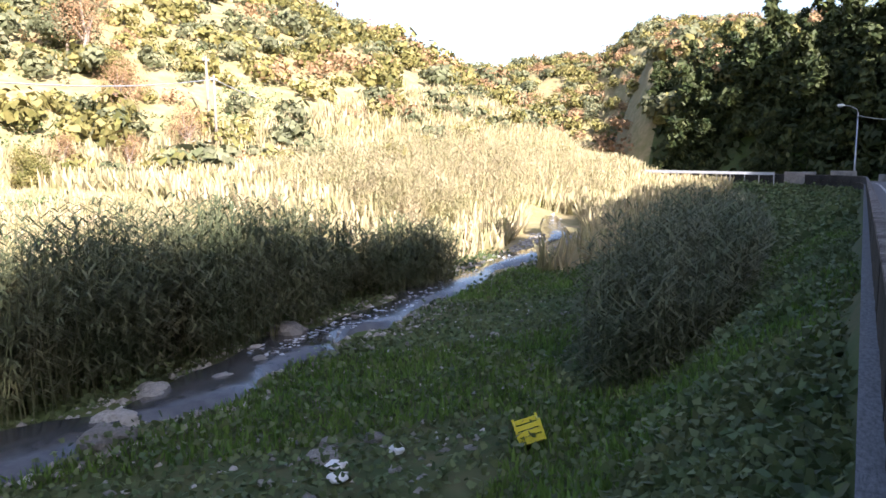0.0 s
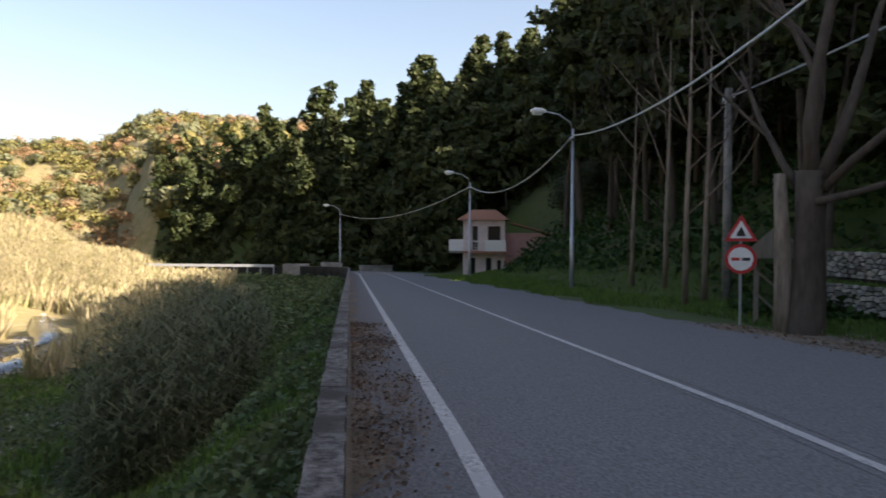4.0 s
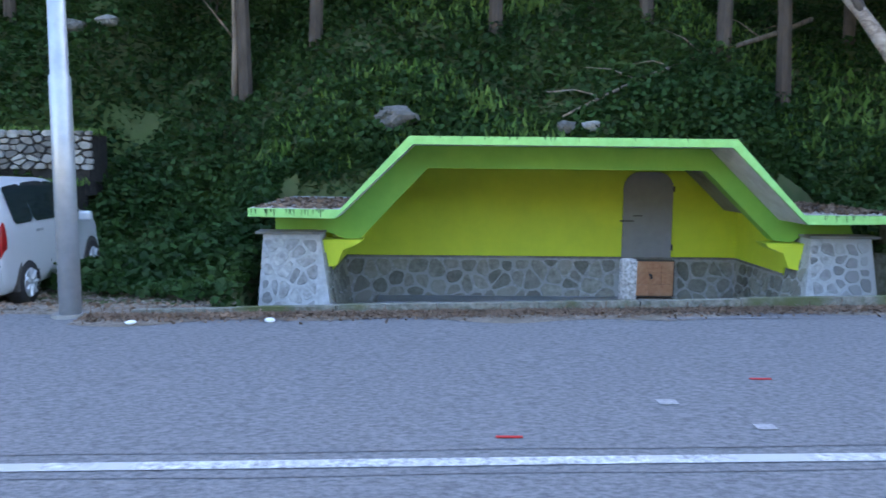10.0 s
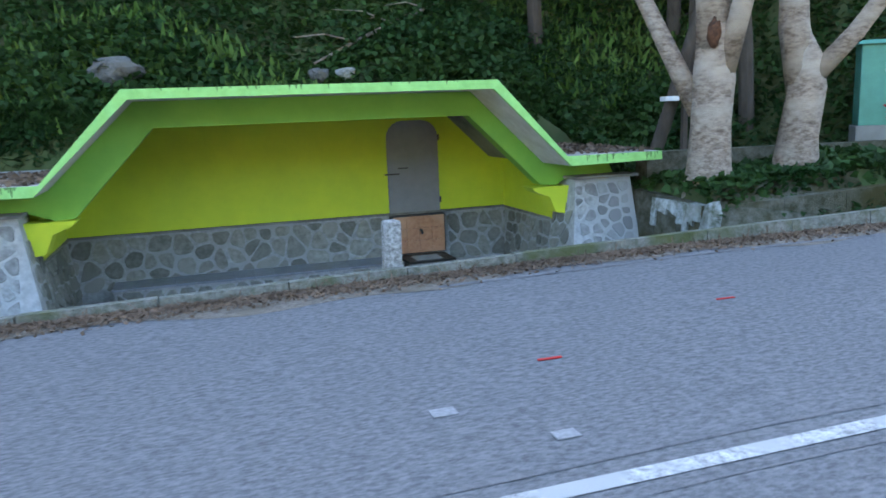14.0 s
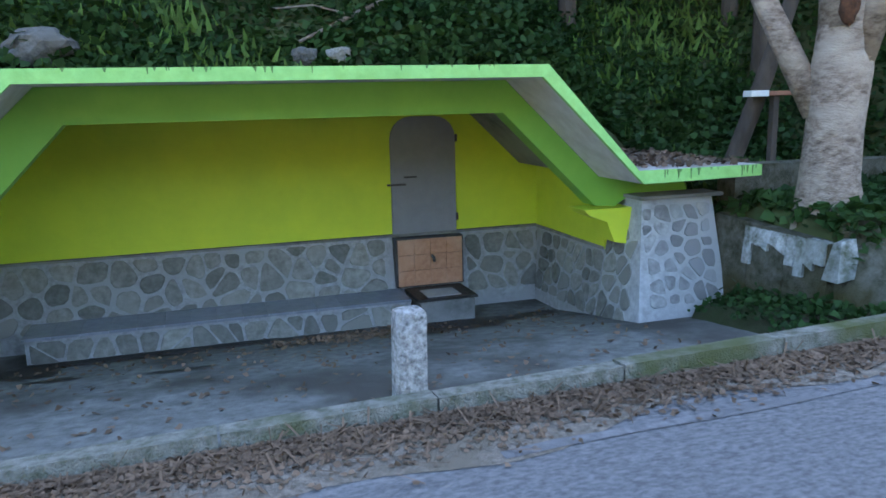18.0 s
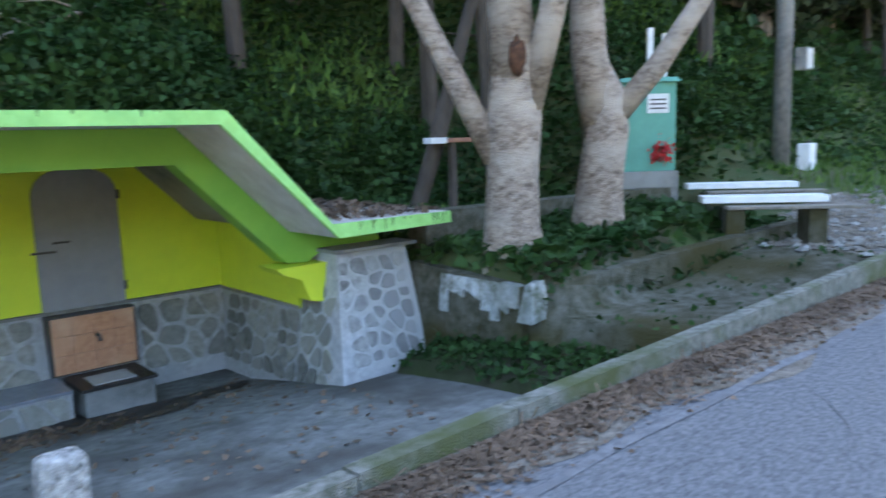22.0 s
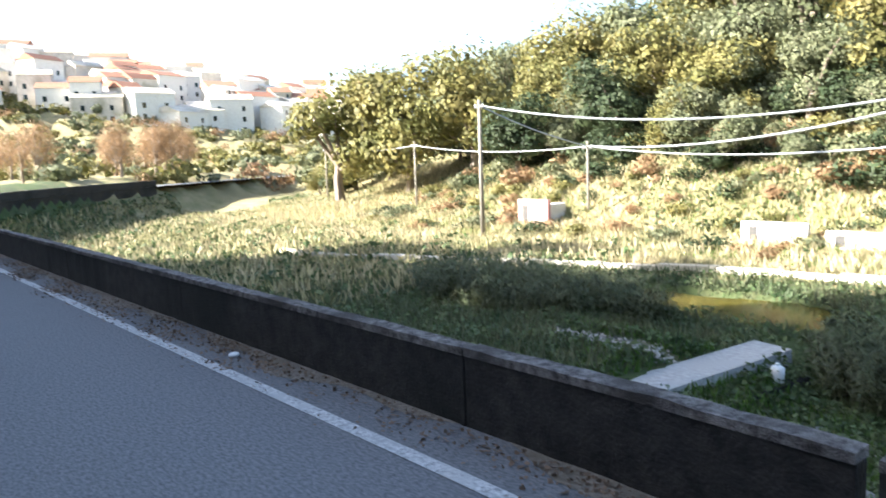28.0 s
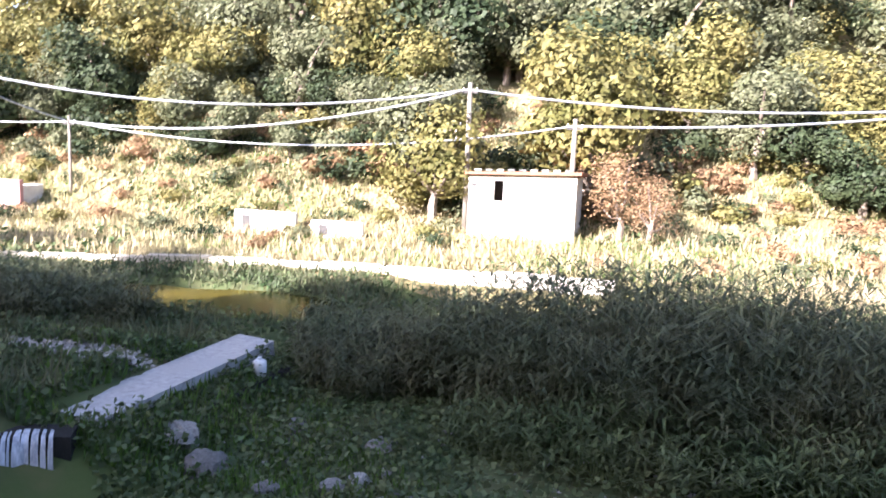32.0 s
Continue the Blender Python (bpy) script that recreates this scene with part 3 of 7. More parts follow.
# ---- kerb and milestone ----
kerb = thing("kerb", "weathered mossy concrete kerb along the road", "kerb", kind="structure")
kx = -0.6
while kx < 12.4:
    ln = 1.0
    z0, z1 = -0.11 + 0.024 * kx, -0.11 + 0.024 * (kx + ln)
    dz = rnd.uniform(-0.008, 0.008)
    b = hexa([(kx, 7.42, z0 - 0.3), (kx + ln - 0.012, 7.42, z1 - 0.3), (kx + ln - 0.012, 7.70, z1 - 1.1), (kx, 7.70, z0 - 1.1),
              (kx, 7.43, z0 + dz), (kx + ln - 0.012, 7.43, z1 + dz), (kx + ln - 0.012, 7.56 + dz, z1 + dz - 0.01), (kx, 7.56, z0 + dz - 0.01)])
    part("kerb_stone", b, KERB, kerb)
    kx += ln
b = box(-0.08, 0.08, -0.07, 0.07, -0.85, 0.37, 0.03)
bmesh.ops.subdivide_edges(b, edges=b.edges, cuts=2, use_grid_fill=True)
for v_ in b.verts:
    k = 1 - 0.05 * (v_.co.z + 0.2) + 0.05 * noise.noise(v_.co * 9)
    v_.co.x, v_.co.y = v_.co.x * k, v_.co.y * k
post = obj("milestone_post", b, mat("speckled_granite", (0.46, 0.45, 0.43), (0.13, 0.13, 0.12), 34, 0.95, 0.9, fine=2), True)
post.matrix_world = pose(4.31, 7.63, 0.02, 0, 1, 4)
tagged(post, "short worn pale stone post at the kerb", "stone post")

# ---- the roadside fountain ----
def voronoi_stones(w, h, cell, seed, inside=None):
    """Outlines of crazy-paving stones in a w by h field, each drawn in from the joints."""
    r = random.Random(seed)
    nu, nv = max(1, round(w / cell)), max(1, round(h / cell))
    seeds = [((i + r.uniform(0.0, 1.0)) * w / nu, (j + r.uniform(0.0, 1.0)) * h / nv) for i in range(nu) for j in range(nv)]
    out = []
    for k, (cx, cy) in enumerate(seeds):
        poly = [(0, 0), (w, 0), (w, h), (0, h)]
        for m, (ox, oy) in enumerate(seeds):
            if m == k or abs(ox - cx) > 3 * cell or abs(oy - cy) > 3 * cell:
                continue
            mx, my, dx, dy = (cx + ox) / 2, (cy + oy) / 2, ox - cx, oy - cy
            res = []
            for (ax, ay), (bx, by) in zip(poly, poly[1:] + poly[:1]):
                da, db = (ax - mx) * dx + (ay - my) * dy, (bx - mx) * dx + (by - my) * dy
                if da <= 0:
                    res.append((ax, ay))
                if da * db < 0:
                    t = da / (da - db)
                    res.append((ax + t * (bx - ax), ay + t * (by - ay)))
            poly = res
            if len(poly) < 3:
                break
        if len(poly) < 3:
            continue
        gx_, gy_ = sum(p[0] for p in poly) / len(poly), sum(p[1] for p in poly) / len(poly)
        rad = min(math.hypot(p[0] - gx_, p[1] - gy_) for p in poly)
        s = max(0.3, 1 - r.uniform(0.012, 0.034) / max(rad, 0.05))
        poly = [(a[0] + q * (b[0] - a[0]), a[1] + q * (b[1] - a[1])) for a, b in zip(poly, poly[1:] + poly[:1]) for q in (0.2, 0.8)]
        if inside is None or inside(gx_, gy_):
            out.append([(gx_ + s * (p[0] - gx_), gy_ + s * (p[1] - gy_)) for p in poly])
    return out


def clad(parent, origin, u, v, w, h, cell, seed, name="stone", material=None, proud=0.012, inside=None, squash=1.0):
    """Stones on a plane through origin with edges u and v."""
    u, v = Vector(u).normalized(), Vector(v).normalized()
    nrm = u.cross(v).normalized()
    for poly in voronoi_stones(w, h * squash, cell, seed, inside):
        poly = [(a, b / squash) for a, b in poly]
        bm = bmesh.new()
        p = proud * rnd.uniform(0.6, 1.3)
        lo = [bm.verts.new(Vector(origin) + u * a + v * b - nrm * 0.01) for a, b in poly]
        cx_, cy_ = sum(a for a, b in poly) / len(poly), sum(b for a, b in poly) / len(poly)
        hi = [bm.verts.new(Vector(origin) + u * (cx_ + 0.93 * (a - cx_)) + v * (cy_ + 0.93 * (b - cy_)) + nrm * p) for a, b in poly]
        bm.faces.new(hi)
        n = len(lo)
        for i in range(n):
            bm.faces.new((lo[i], lo[(i + 1) % n], hi[(i + 1) % n], hi[i]))
        part(name, bm, material or STONE, parent)


fountain = thing("fountain_shelter", "lime-green painted roadside fountain shelter with a stone-clad base", "fountain")
BY = 14.33
# roof slab, front edge and soffit
OUT = [(-0.32, 0.63), (1.0, 0.62), (2.0, 1.69), (6.74, 1.69), (7.78, 0.60), (9.32, 0.60)]
LOW = [(9.32, 0.48), (7.84, 0.46), (6.68, 1.57), (2.06, 1.57), (0.94, 0.49), (-0.32, 0.51)]
part("roof_overhang", prism(OUT + LOW, 11.15, 12.04), SOFFIT, fountain, "pale weathered overhang of the roof")
# inner slab set darker than the overhang to shade the wall's top
part("roof_slab", prism(OUT + LOW, 12.042, 14.75), CONC, fountain, "concrete roof slab, kept dark to cut bounced light")
part("roof_edge", prism(OUT + LOW, 11.09, 11.148), EDGEP, fountain, "pale green painted roof edge with black mould")
LOW2 = [(8.95, 0.478), (7.84, 0.458), (6.68, 1.568), (2.06, 1.568), (0.94, 0.488), (-0.12, 0.508)]
BEAM = [(-0.12, 0.24), (0.60, 0.24), (0.98, 0.10), (1.22, 0.11), (2.27, 1.22), (6.65, 1.22), (7.80, 0.12), (8.06, 0.10), (8.3, 0.24), (9.05, 0.24)]
part("beam", prism(BEAM + LOW2, 12.05, 12.33), GREENP, fountain, "green painted concrete beam")
r_ = random.Random(17)
for k in range(64):
    x = r_.choice((r_.uniform(-0.3, 0.75), r_.uniform(2.1, 6.6), r_.uniform(8.0, 9.25)))
    zt = 1.69 if 2 < x < 6.7 else 0.62 if x < 1 else 0.60
    d = r_.uniform(0.02, 0.11) if x < 1 or x > 7.8 else r_.uniform(0.01, 0.06)
    w = r_.uniform(0.008, 0.035)
    part("mould_streak", prism([(x, zt + 0.002), (x + w, zt + 0.002), (x + w * 0.7, zt - d), (x + w * 0.4, zt - d * 1.05)], 11.086, 11.1), STAIN, fountain)
# litter on the low wings of the roof
for xa, xb in ((-0.25, 0.95), (7.85, 9.25)):
    pts = [(rnd.uniform(xa, xb), rnd.uniform(11.2, 14), 0.635) for _ in range(900)]
    v_, f_ = leaves(pts, 0.07, flat=0.8, seed=11)
    o = new("roof_litter", fastmesh("roof_litter", v_, f_, LITTER))
    o.parent = fountain
# back wall: painted above, stone below
part("back_wall", prism([(0.3, -0.44), (8.9, -0.44), (8.9, 0.45), (7.88, 0.45), (6.68, 1.55), (2.06, 1.55), (0.92, 0.45), (0.3, 0.45)], BY, BY + 0.25), LIME, fountain)
part("dado_cap", box(0.4, 8.8, BY - 0.05, BY - 0.001, -0.475, -0.445), CONC, fountain)
part("dado", hexa([(0.5, BY - 0.30, -1.75), (8.5, BY - 0.30, -1.75), (8.6, BY + 0.2, -1.75), (0.4, BY + 0.2, -1.75),
                   (0.3, BY - 0.02, -0.475), (8.75, BY - 0.02, -0.475), (8.75, BY + 0.2, -0.475), (0.3, BY + 0.2, -0.475)]), MORTAR, fountain)
sl = Vector((0, 0.28, 1.275)).normalized()
clad(fountain, (0.62, BY - 0.21, -1.33), (1, 0, 0), sl, 5.2, 0.86, 0.27, 21)
clad(fountain, (6.95, BY - 0.21, -1.33), (1, 0, 0), sl, 1.55, 0.86, 0.27, 22)
# front piers, battered; lower flank walls of stone and painted side walls above them
for sgn, xin, xt, xo, xd in ((1, 0.92, 0.62, -0.30, 0.739), (-1, 7.95, 8.22, 9.22, 8.113)):
    part("pier", hexa([(xo, 11.30, -1.5), (xin, 11.30, -1.5), (xin, 12.35, -1.75), (xo, 12.35, -1.75),
                       (xo + 0.06 * sgn, 11.72, 0.20), (xt, 11.72, 0.20), (xt, 12.35, 0.20), (xo + 0.06 * sgn, 12.35, 0.20)]), PALEMORTAR, fountain, "stone-clad battered pier")
    part("flank_wall", hexa([(xin, 12.352, -1.75), (xo, 12.352, -1.75), (xo, BY + 0.2, -1.75), (xin, BY + 0.2, -1.75),
                             (xd, 12.352, -0.475), (xo, 12.352, -0.475), (xo, BY + 0.2, -0.475), (xd, BY + 0.2, -0.475)]), MORTAR, fountain)
    x0, x1 = min(xt, xo) - 0.05, max(xt, xo) + 0.06
    part("pier_cap", box(x0, x1, 11.66, 12.04, 0.20, 0.238), CONC, fountain)
    x0, x1 = sorted((xd + 0.004 * sgn, xd - 0.24 * sgn))
    part("side_wall", box(x0, x1, 12.36, BY - 0.005, -0.474, 0.44), LIME, fountain)
    x0, x1 = sorted((xd + 0.035 * sgn, xd - 0.1 * sgn))
    part("flank_cap", box(x0, x1, 12.36, BY - 0.052, -0.478, -0.446), CONC, fountain)
    lo_x = min(xin, xo) + 0.05 if sgn > 0 else min(xin, xo) + 0.22
    clad(fountain, (lo_x, 11.417, -1.02), (1, 0, 0), Vector((0, 0.42, 1.7)), 0.86 if sgn > 0 else 0.95, 1.2, 0.21, 30 + sgn, "stone", PIERST, 0.012)
    # stones on the inner flank: low at the back, the pier's full height in front
    if sgn > 0:
        clad(fountain, (0.897, 12.34, -1.35), (0, 1, 0), (-0.30, 0, 1.7), 1.75, 0.87, 0.24, 33)
        clad(fountain, (0.897, 11.40, -1.35), (0, 1, 0), (-0.30, 0, 1.7), 0.93, 1.3, 0.24, 35, inside=lambda a, b: a > 0.10 + 0.25 * b)
    else:
        clad(fountain, (7.972, 14.09, -1.35), (0, -1, 0), (0.27, 0, 1.7), 1.75, 0.87, 0.24, 34)
        clad(fountain, (7.972, 12.33, -1.35), (0, -1, 0), (0.27, 0, 1.7), 0.93, 1.3, 0.24, 36, inside=lambda a, b: a < 0.83 - 0.25 * b)
    # corbel under the beam
    s = sgn
    xa = xt + 0.02 * s
    cor = [(xa, 0.098), (xa + 0.62 * s, 0.098), (xa + 0.55 * s, 0.03), (xa + 0.32 * s, -0.06), (xa + 0.22 * s, -0.30), (xa + 0.02 * s, -0.34)]
    part("corbel", prism(cor if s > 0 else cor[::-1], 11.9, 12.3), LIME, fountain, "lime-green moulded corbel")
# door with a rounded top, spout panel, basin, bench
dx0, dx1, dz0, dz1, rr = 5.93, 6.86, -0.47, 1.16, 0.3
arch = [(dx0, dz0), (dx1, dz0)] + [(dx1 - rr + rr * math.cos(a), dz1 - rr + rr * math.sin(a)) for a in np.linspace(0, math.pi / 2, 6)]
arch += [(dx0 + rr - rr * math.sin(a), dz1 - rr + rr * math.cos(a)) for a in np.linspace(0, math.pi / 2, 6)]
door = part("door", prism(arch, BY - 0.03, BY - 0.002), GREYDOOR, fountain, "grey painted metal door with an arched top")
part("latch", box(dx0 - 0.06, dx0 + 0.2, BY - 0.055, BY - 0.03, 0.23, 0.255), DARKM, door)
part("bolt", box(dx0 + 0.18, dx0 + 0.36, BY - 0.05, BY - 0.03, 0.33, 0.35), DARKM, door)
for z in (-0.25, 0.85):
    part("hinge", box(dx1 - 0.005, dx1 + 0.025, BY - 0.05, BY - 0.002, z - 0.05, z + 0.05), DARKM, door)
panel = part("spout_panel_back", box(5.91, 6.88, BY - 0.24, BY - 0.06, -1.16, -0.48), DARKM, fountain)
for i in range(4):
    for j in range(3):
        xa, za = 5.935 + i * 0.231, -1.14 + j * 0.217
        part("tile", box(xa, xa + 0.226, BY - 0.262, BY - 0.243, za, za + 0.212), ORANGE, panel)
part("spout", tube([(6.42, BY - 0.25, -0.74), (6.42, BY - 0.33, -0.75), (6.42, BY - 0.36, -0.80)], 0.022), DARKM, panel)
basin = part("basin", box(6.03, 6.80, 13.40, BY - 0.2, -1.62, -1.20, 0.03), mat("wet_mossy_concrete", (0.20, 0.20, 0.185), (0.05, 0.05, 0.04), 6, 0.55, 0.7, big=(0.24, 0.24, 0.225)), fountain, "wet mossy concrete basin")
part("basin_rim", prism([(6.00, -1.20), (6.83, -1.20), (6.82, -1.165), (6.01, -1.165)], 13.38, BY - 0.27), WETC, basin, "black mossy rim")
part("basin_grate", box(6.16, 6.62, 13.46, 13.85, -1.164, -1.154), SLABC, basin)
bench = part("stone_bench", box(1.4, 5.95, 13.55, BY - 0.15, -1.75, -1.21), MORTAR, fountain, "long stone-faced bench with a tiled seat")
for i in range(15):
    xa = 1.38 + i * 0.305
    part("seat_tile", box(xa, xa + 0.299, 13.51, BY - 0.16, -1.208, -1.175), TILE, bench)
clad(bench, (1.42, 13.548, -1.55), (1, 0, 0), (0, 0, 1), 4.5, 0.32, 0.22, 41)
# forecourt floor
fl = bmesh.new()
rowsf = [(7.52, -0.70), (9.0, -0.86), (11.0, -1.08), (12.4, -1.32), (13.4, -1.5), (14.3, -1.52)]
gridv = [[fl.verts.new((x, y, z)) for x in np.linspace(-0.5, 9.3, 14)] for y, z in rowsf]
for a, b in zip(gridv, gridv[1:]):
    for k in range(13):
        fl.faces.new((a[k], a[k + 1], b[k + 1], b[k]))
tagged(obj("forecourt_floor", fl, FLOORC, True), "stained concrete forecourt floor below the road", "floor", kind="structure")


def puddle(name, cx, cy, rx, ry, z, material, seed, tilt=0.0):
    bm = bmesh.new()
    r = random.Random(seed)
    c = bm.verts.new((cx, cy, z))
    ring = []
    for k in range(22):
        a = 2 * math.pi * k / 22
        q = 1 + 0.3 * math.sin(3 * a + seed) + r.uniform(-0.12, 0.12)
        ring.append(bm.verts.new((cx + rx * q * math.cos(a), cy + ry * q * math.sin(a), z + tilt * ry * q * math.sin(a))))
    for k in range(22):
        bm.faces.new((c, ring[k], ring[(k + 1) % 22]))
    return bm


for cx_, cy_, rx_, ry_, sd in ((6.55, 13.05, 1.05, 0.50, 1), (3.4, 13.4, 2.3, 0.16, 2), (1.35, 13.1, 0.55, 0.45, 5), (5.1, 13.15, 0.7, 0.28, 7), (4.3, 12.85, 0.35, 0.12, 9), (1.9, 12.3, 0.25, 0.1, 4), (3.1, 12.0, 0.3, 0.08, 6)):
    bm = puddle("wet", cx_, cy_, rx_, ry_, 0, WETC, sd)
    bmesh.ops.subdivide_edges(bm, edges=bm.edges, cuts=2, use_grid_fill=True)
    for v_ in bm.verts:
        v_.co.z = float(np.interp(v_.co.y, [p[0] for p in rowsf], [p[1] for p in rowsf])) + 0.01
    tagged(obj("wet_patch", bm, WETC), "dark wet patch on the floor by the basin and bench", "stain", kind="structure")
pts = [(rnd.uniform(0.9, 7.9), rnd.triangular(7.8, 13.5, 13.2), 0) for _ in range(900)]
pts += [(rnd.gauss(5.2, 0.6), rnd.gauss(12.95, 0.22), 0) for _ in range(500)]
pts = [(x, y, float(np.interp(y, [p[0] for p in rowsf], [p[1] for p in rowsf])) + 0.015) for x, y, _ in pts]
v, f = leaves(pts, 0.045, flat=0.85, seed=5)
stuff("forecourt_litter", v, f, LITTER, "dead leaves on the forecourt floor", "dead leaves")

# mossy retaining walls beside the fountain
wallm = thing("planter_wall", "low mossy retaining wall with white paint remains", "wall", kind="structure")
for k, (ya, yb) in enumerate(((9.96, 10.55), (10.56, 11.1), (11.11, 11.7))):
    zt = -0.10 + 0.03 * k
    part("wall_return", hexa([(9.16, ya, -1.2), (9.5, ya, -1.2), (9.5, yb, -1.2), (9.16, yb, -1.2), (9.22, ya, zt), (9.48, ya, zt), (9.48, yb, zt + 0.03), (9.22, yb, zt + 0.03)]), WASHED, wallm)
for k in range(5):
    xa, xb = 9.40 + 0.94 * k, 9.40 + 0.94 * (k + 1) - 0.01
    ya, yb = 9.80 - 0.12 * k, 9.80 - 0.12 * (k + 1)
    zt = -0.10 + 0.055 * k
    part("wall_front", hexa([(xa, ya, -1.2), (xb, yb, -1.2), (xb, yb + 0.24, -1.2), (xa, ya + 0.24, -1.2), (xa, ya + 0.03, zt), (xb, yb + 0.03, zt + 0.05), (xb, yb + 0.22, zt + 0.05), (xa, ya + 0.22, zt)]), WASHED, wallm)
for k in range(9):
    ya = 10.0 + 0.13 * k
    d = rnd.uniform(0.12, 0.38)
    part("whitewash_patch", hexa([(9.165, ya, -0.12 - d), (9.25, ya, -0.12 - d), (9.25, ya + 0.125, -0.14 - d * rnd.uniform(0.5, 1)), (9.165, ya + 0.125, -0.14 - d * rnd.uniform(0.5, 1)),
                                  (9.206, ya, -0.09), (9.3, ya, -0.09), (9.3, ya + 0.125, -0.08), (9.206, ya + 0.125, -0.08)]), LIMEW, wallm, "flaking whitewash")
part("white_corner", hexa([(9.17, 9.80, -0.45), (9.42, 9.76, -0.40), (9.42, 9.99, -0.4), (9.17, 10.0, -0.45), (9.22, 9.83, -0.05), (9.36, 9.80, -0.02), (9.35, 9.93, -0.04), (9.23, 9.94, -0.08)]), LIMEW, wallm, "whitewashed corner stone")
bedm = bmesh.new()
grid_ = [[bedm.verts.new((x, y, float(np.interp(y, [p[0] for p in rowsf], [p[1] for p in rowsf])) + (0.04 + 0.16 * smooth(8.4, 9.2, x) + 0.05 * math.sin(5 * x + 3 * y) if 0 < i_ < 8 else -0.05))) for i_, x in enumerate(np.linspace(8.45 + 0.04 * (y - 7.55), 9.32, 9))] for y in np.linspace(7.56, 11.28, 13)]
for a, b in zip(grid_, grid_[1:]):
    for k in range(8):
        bedm.faces.new((a[k], a[k + 1], b[k + 1], b[k]))
tagged(obj("soil_bed", bedm, mat("dark_mossy_soil", (0.035, 0.032, 0.018), (0.07, 0.065, 0.04), 8, 0.95, 0.9, big=(0.03, 0.045, 0.012)), True), "dark mossy soil bed between the pier and the kerb", "soil", kind="structure")
bp_ = [(x, y, float(np.interp(y, [p[0] for p in rowsf], [p[1] for p in rowsf])) + 0.08 + 0.16 * float(smooth(8.4, 9.2, x)) + abs(rnd.gauss(0, 0.05))) for x, y in ((rnd.triangular(8.45, 9.3, 9.2), rnd.uniform(7.6, 11.2)) for _ in range(1500))]
v, f = leaves(bp_, 0.055, flat=0.4, seed=72)
stuff("bed_weeds", v, f, IVY, "small weeds on the soil bed", "weeds")
wb = thing("back_terrace_wall", "mossy terrace wall behind the two plane trees", "wall", kind="structure")
part("wall_body", hexa([(9.4, 11.6, -0.3), (14.8, 11.6, 0.0), (14.8, 11.95, 0.0), (9.4, 11.95, -0.3), (9.4, 11.62, 0.55), (14.8, 11.62, 0.50), (14.8, 11.93, 0.50), (9.4, 11.93, 0.55)]), WASHED, wb)


# ---- tubes and trees ----
def branches(start, direction, length, radius, levels, r, out, spread=0.55, up=0.25, kids=3):
    """Collects tapered limbs as (points, radii)."""
    p, d = Vector(start), Vector(direction).normalized()
    pts_, rad_ = [p.copy()], [radius]
    n = 5
    for i in range(n):
        d = (d + Vector((r.uniform(-1, 1), r.uniform(-1, 1), r.uniform(-0.4, 0.8))) * 0.16 + Vector((0, 0, up * 0.2))).normalized()
        p = p + d * length / n
        pts_.append(p.copy())
        rad_.append(radius * (1 - 0.62 * (i + 1) / n))
    out.append((pts_, rad_))
    if levels:
        for k in range(kids):
            i = r.randint(2, n)
            nd = (d + Vector((r.uniform(-1, 1), r.uniform(-1, 1), r.uniform(-0.2, 0.9))) * spread * 1.6).normalized()
            branches(pts_[i], nd, length * r.uniform(0.5, 0.8), rad_[i] * 0.62, levels - 1, r, out, spread, up, kids)


def limb_mesh(limbs, seg=6):
    bm = bmesh.new()
    for p, r_ in limbs:
        tube(p, [max(0.006, q) for q in r_], seg if r_[0] > 0.05 else 4, bm)
    return bm


def big_tree(name, label, at, trunk, limbs, material, seed, levels=3, twig=BARKD):
    """A bare tree from a trunk line and first limbs: (start, direction, length, radius)."""
    e = thing(name, label, "tree", at)
    bm = bmesh.new()
    pts_, rad_ = trunk
    tube(pts_, rad_, 14, bm)
    for v_ in bm.verts:
        a = math.atan2(v_.co.y, v_.co.x)
        k = 1 + 0.05 * math.sin(3 * a + v_.co.z * 3) + 0.03 * math.sin(7 * a - v_.co.z * 5)
        v_.co.x *= k
        v_.co.y *= k
    part("trunk", bm, material, e, smooth=True)
    r = random.Random(seed)
    for s, d, ln, rad in limbs:
        out = []
        branches(s, d, ln, rad, levels, r, out)
        part("limb", limb_mesh(out[:1], 10), material, e, smooth=True)
        tagged(part("twig_crown", limb_mesh(out[1:]), twig, e), kind="stuff")
    return e


plane = big_tree("plane_tree", "pale-barked plane tree splitting into three stems", (9.75, 10.55, 0.1),
         ([(0.02, 0, -0.3), (0, 0, 0.05), (0.0, 0, 0.35), (0.0, 0.02, 0.9), (0.02, 0.0, 1.5), (0.04, -0.02, 2.1), (0.0, 0.0, 2.5), (-0.03, 0.03, 2.85)], [0.42, 0.35, 0.30, 0.28, 0.29, 0.25, 0.19, 0.03]),
         [((-0.11, 0.14, 1.05), (-0.26, 0.37, 1), 4.6, 0.15), ((0.02, -0.02, 1.9), (-0.10, 0.13, 1), 5.4, 0.26), ((0.10, -0.13, 1.6), (0.18, -0.25, 1), 4.8, 0.16)], BARK, 3)
knot = bmesh.new()
bmesh.ops.create_icosphere(knot, subdivisions=3, radius=1)
for v_ in knot.verts:
    v_.co *= 1 + 0.3 * noise.noise(v_.co * 2.2)
    v_.co = Vector((v_.co.x * 0.09 - 0.13, v_.co.y * 0.09 - 0.20, v_.co.z * 0.2 + 2.1))
part("pruning_scar", knot, mat("rusty_heartwood", (0.16, 0.07, 0.035), (0.05, 0.03, 0.02), 14, 0.95, 0.9), plane, "rust-brown pruning scar", True)
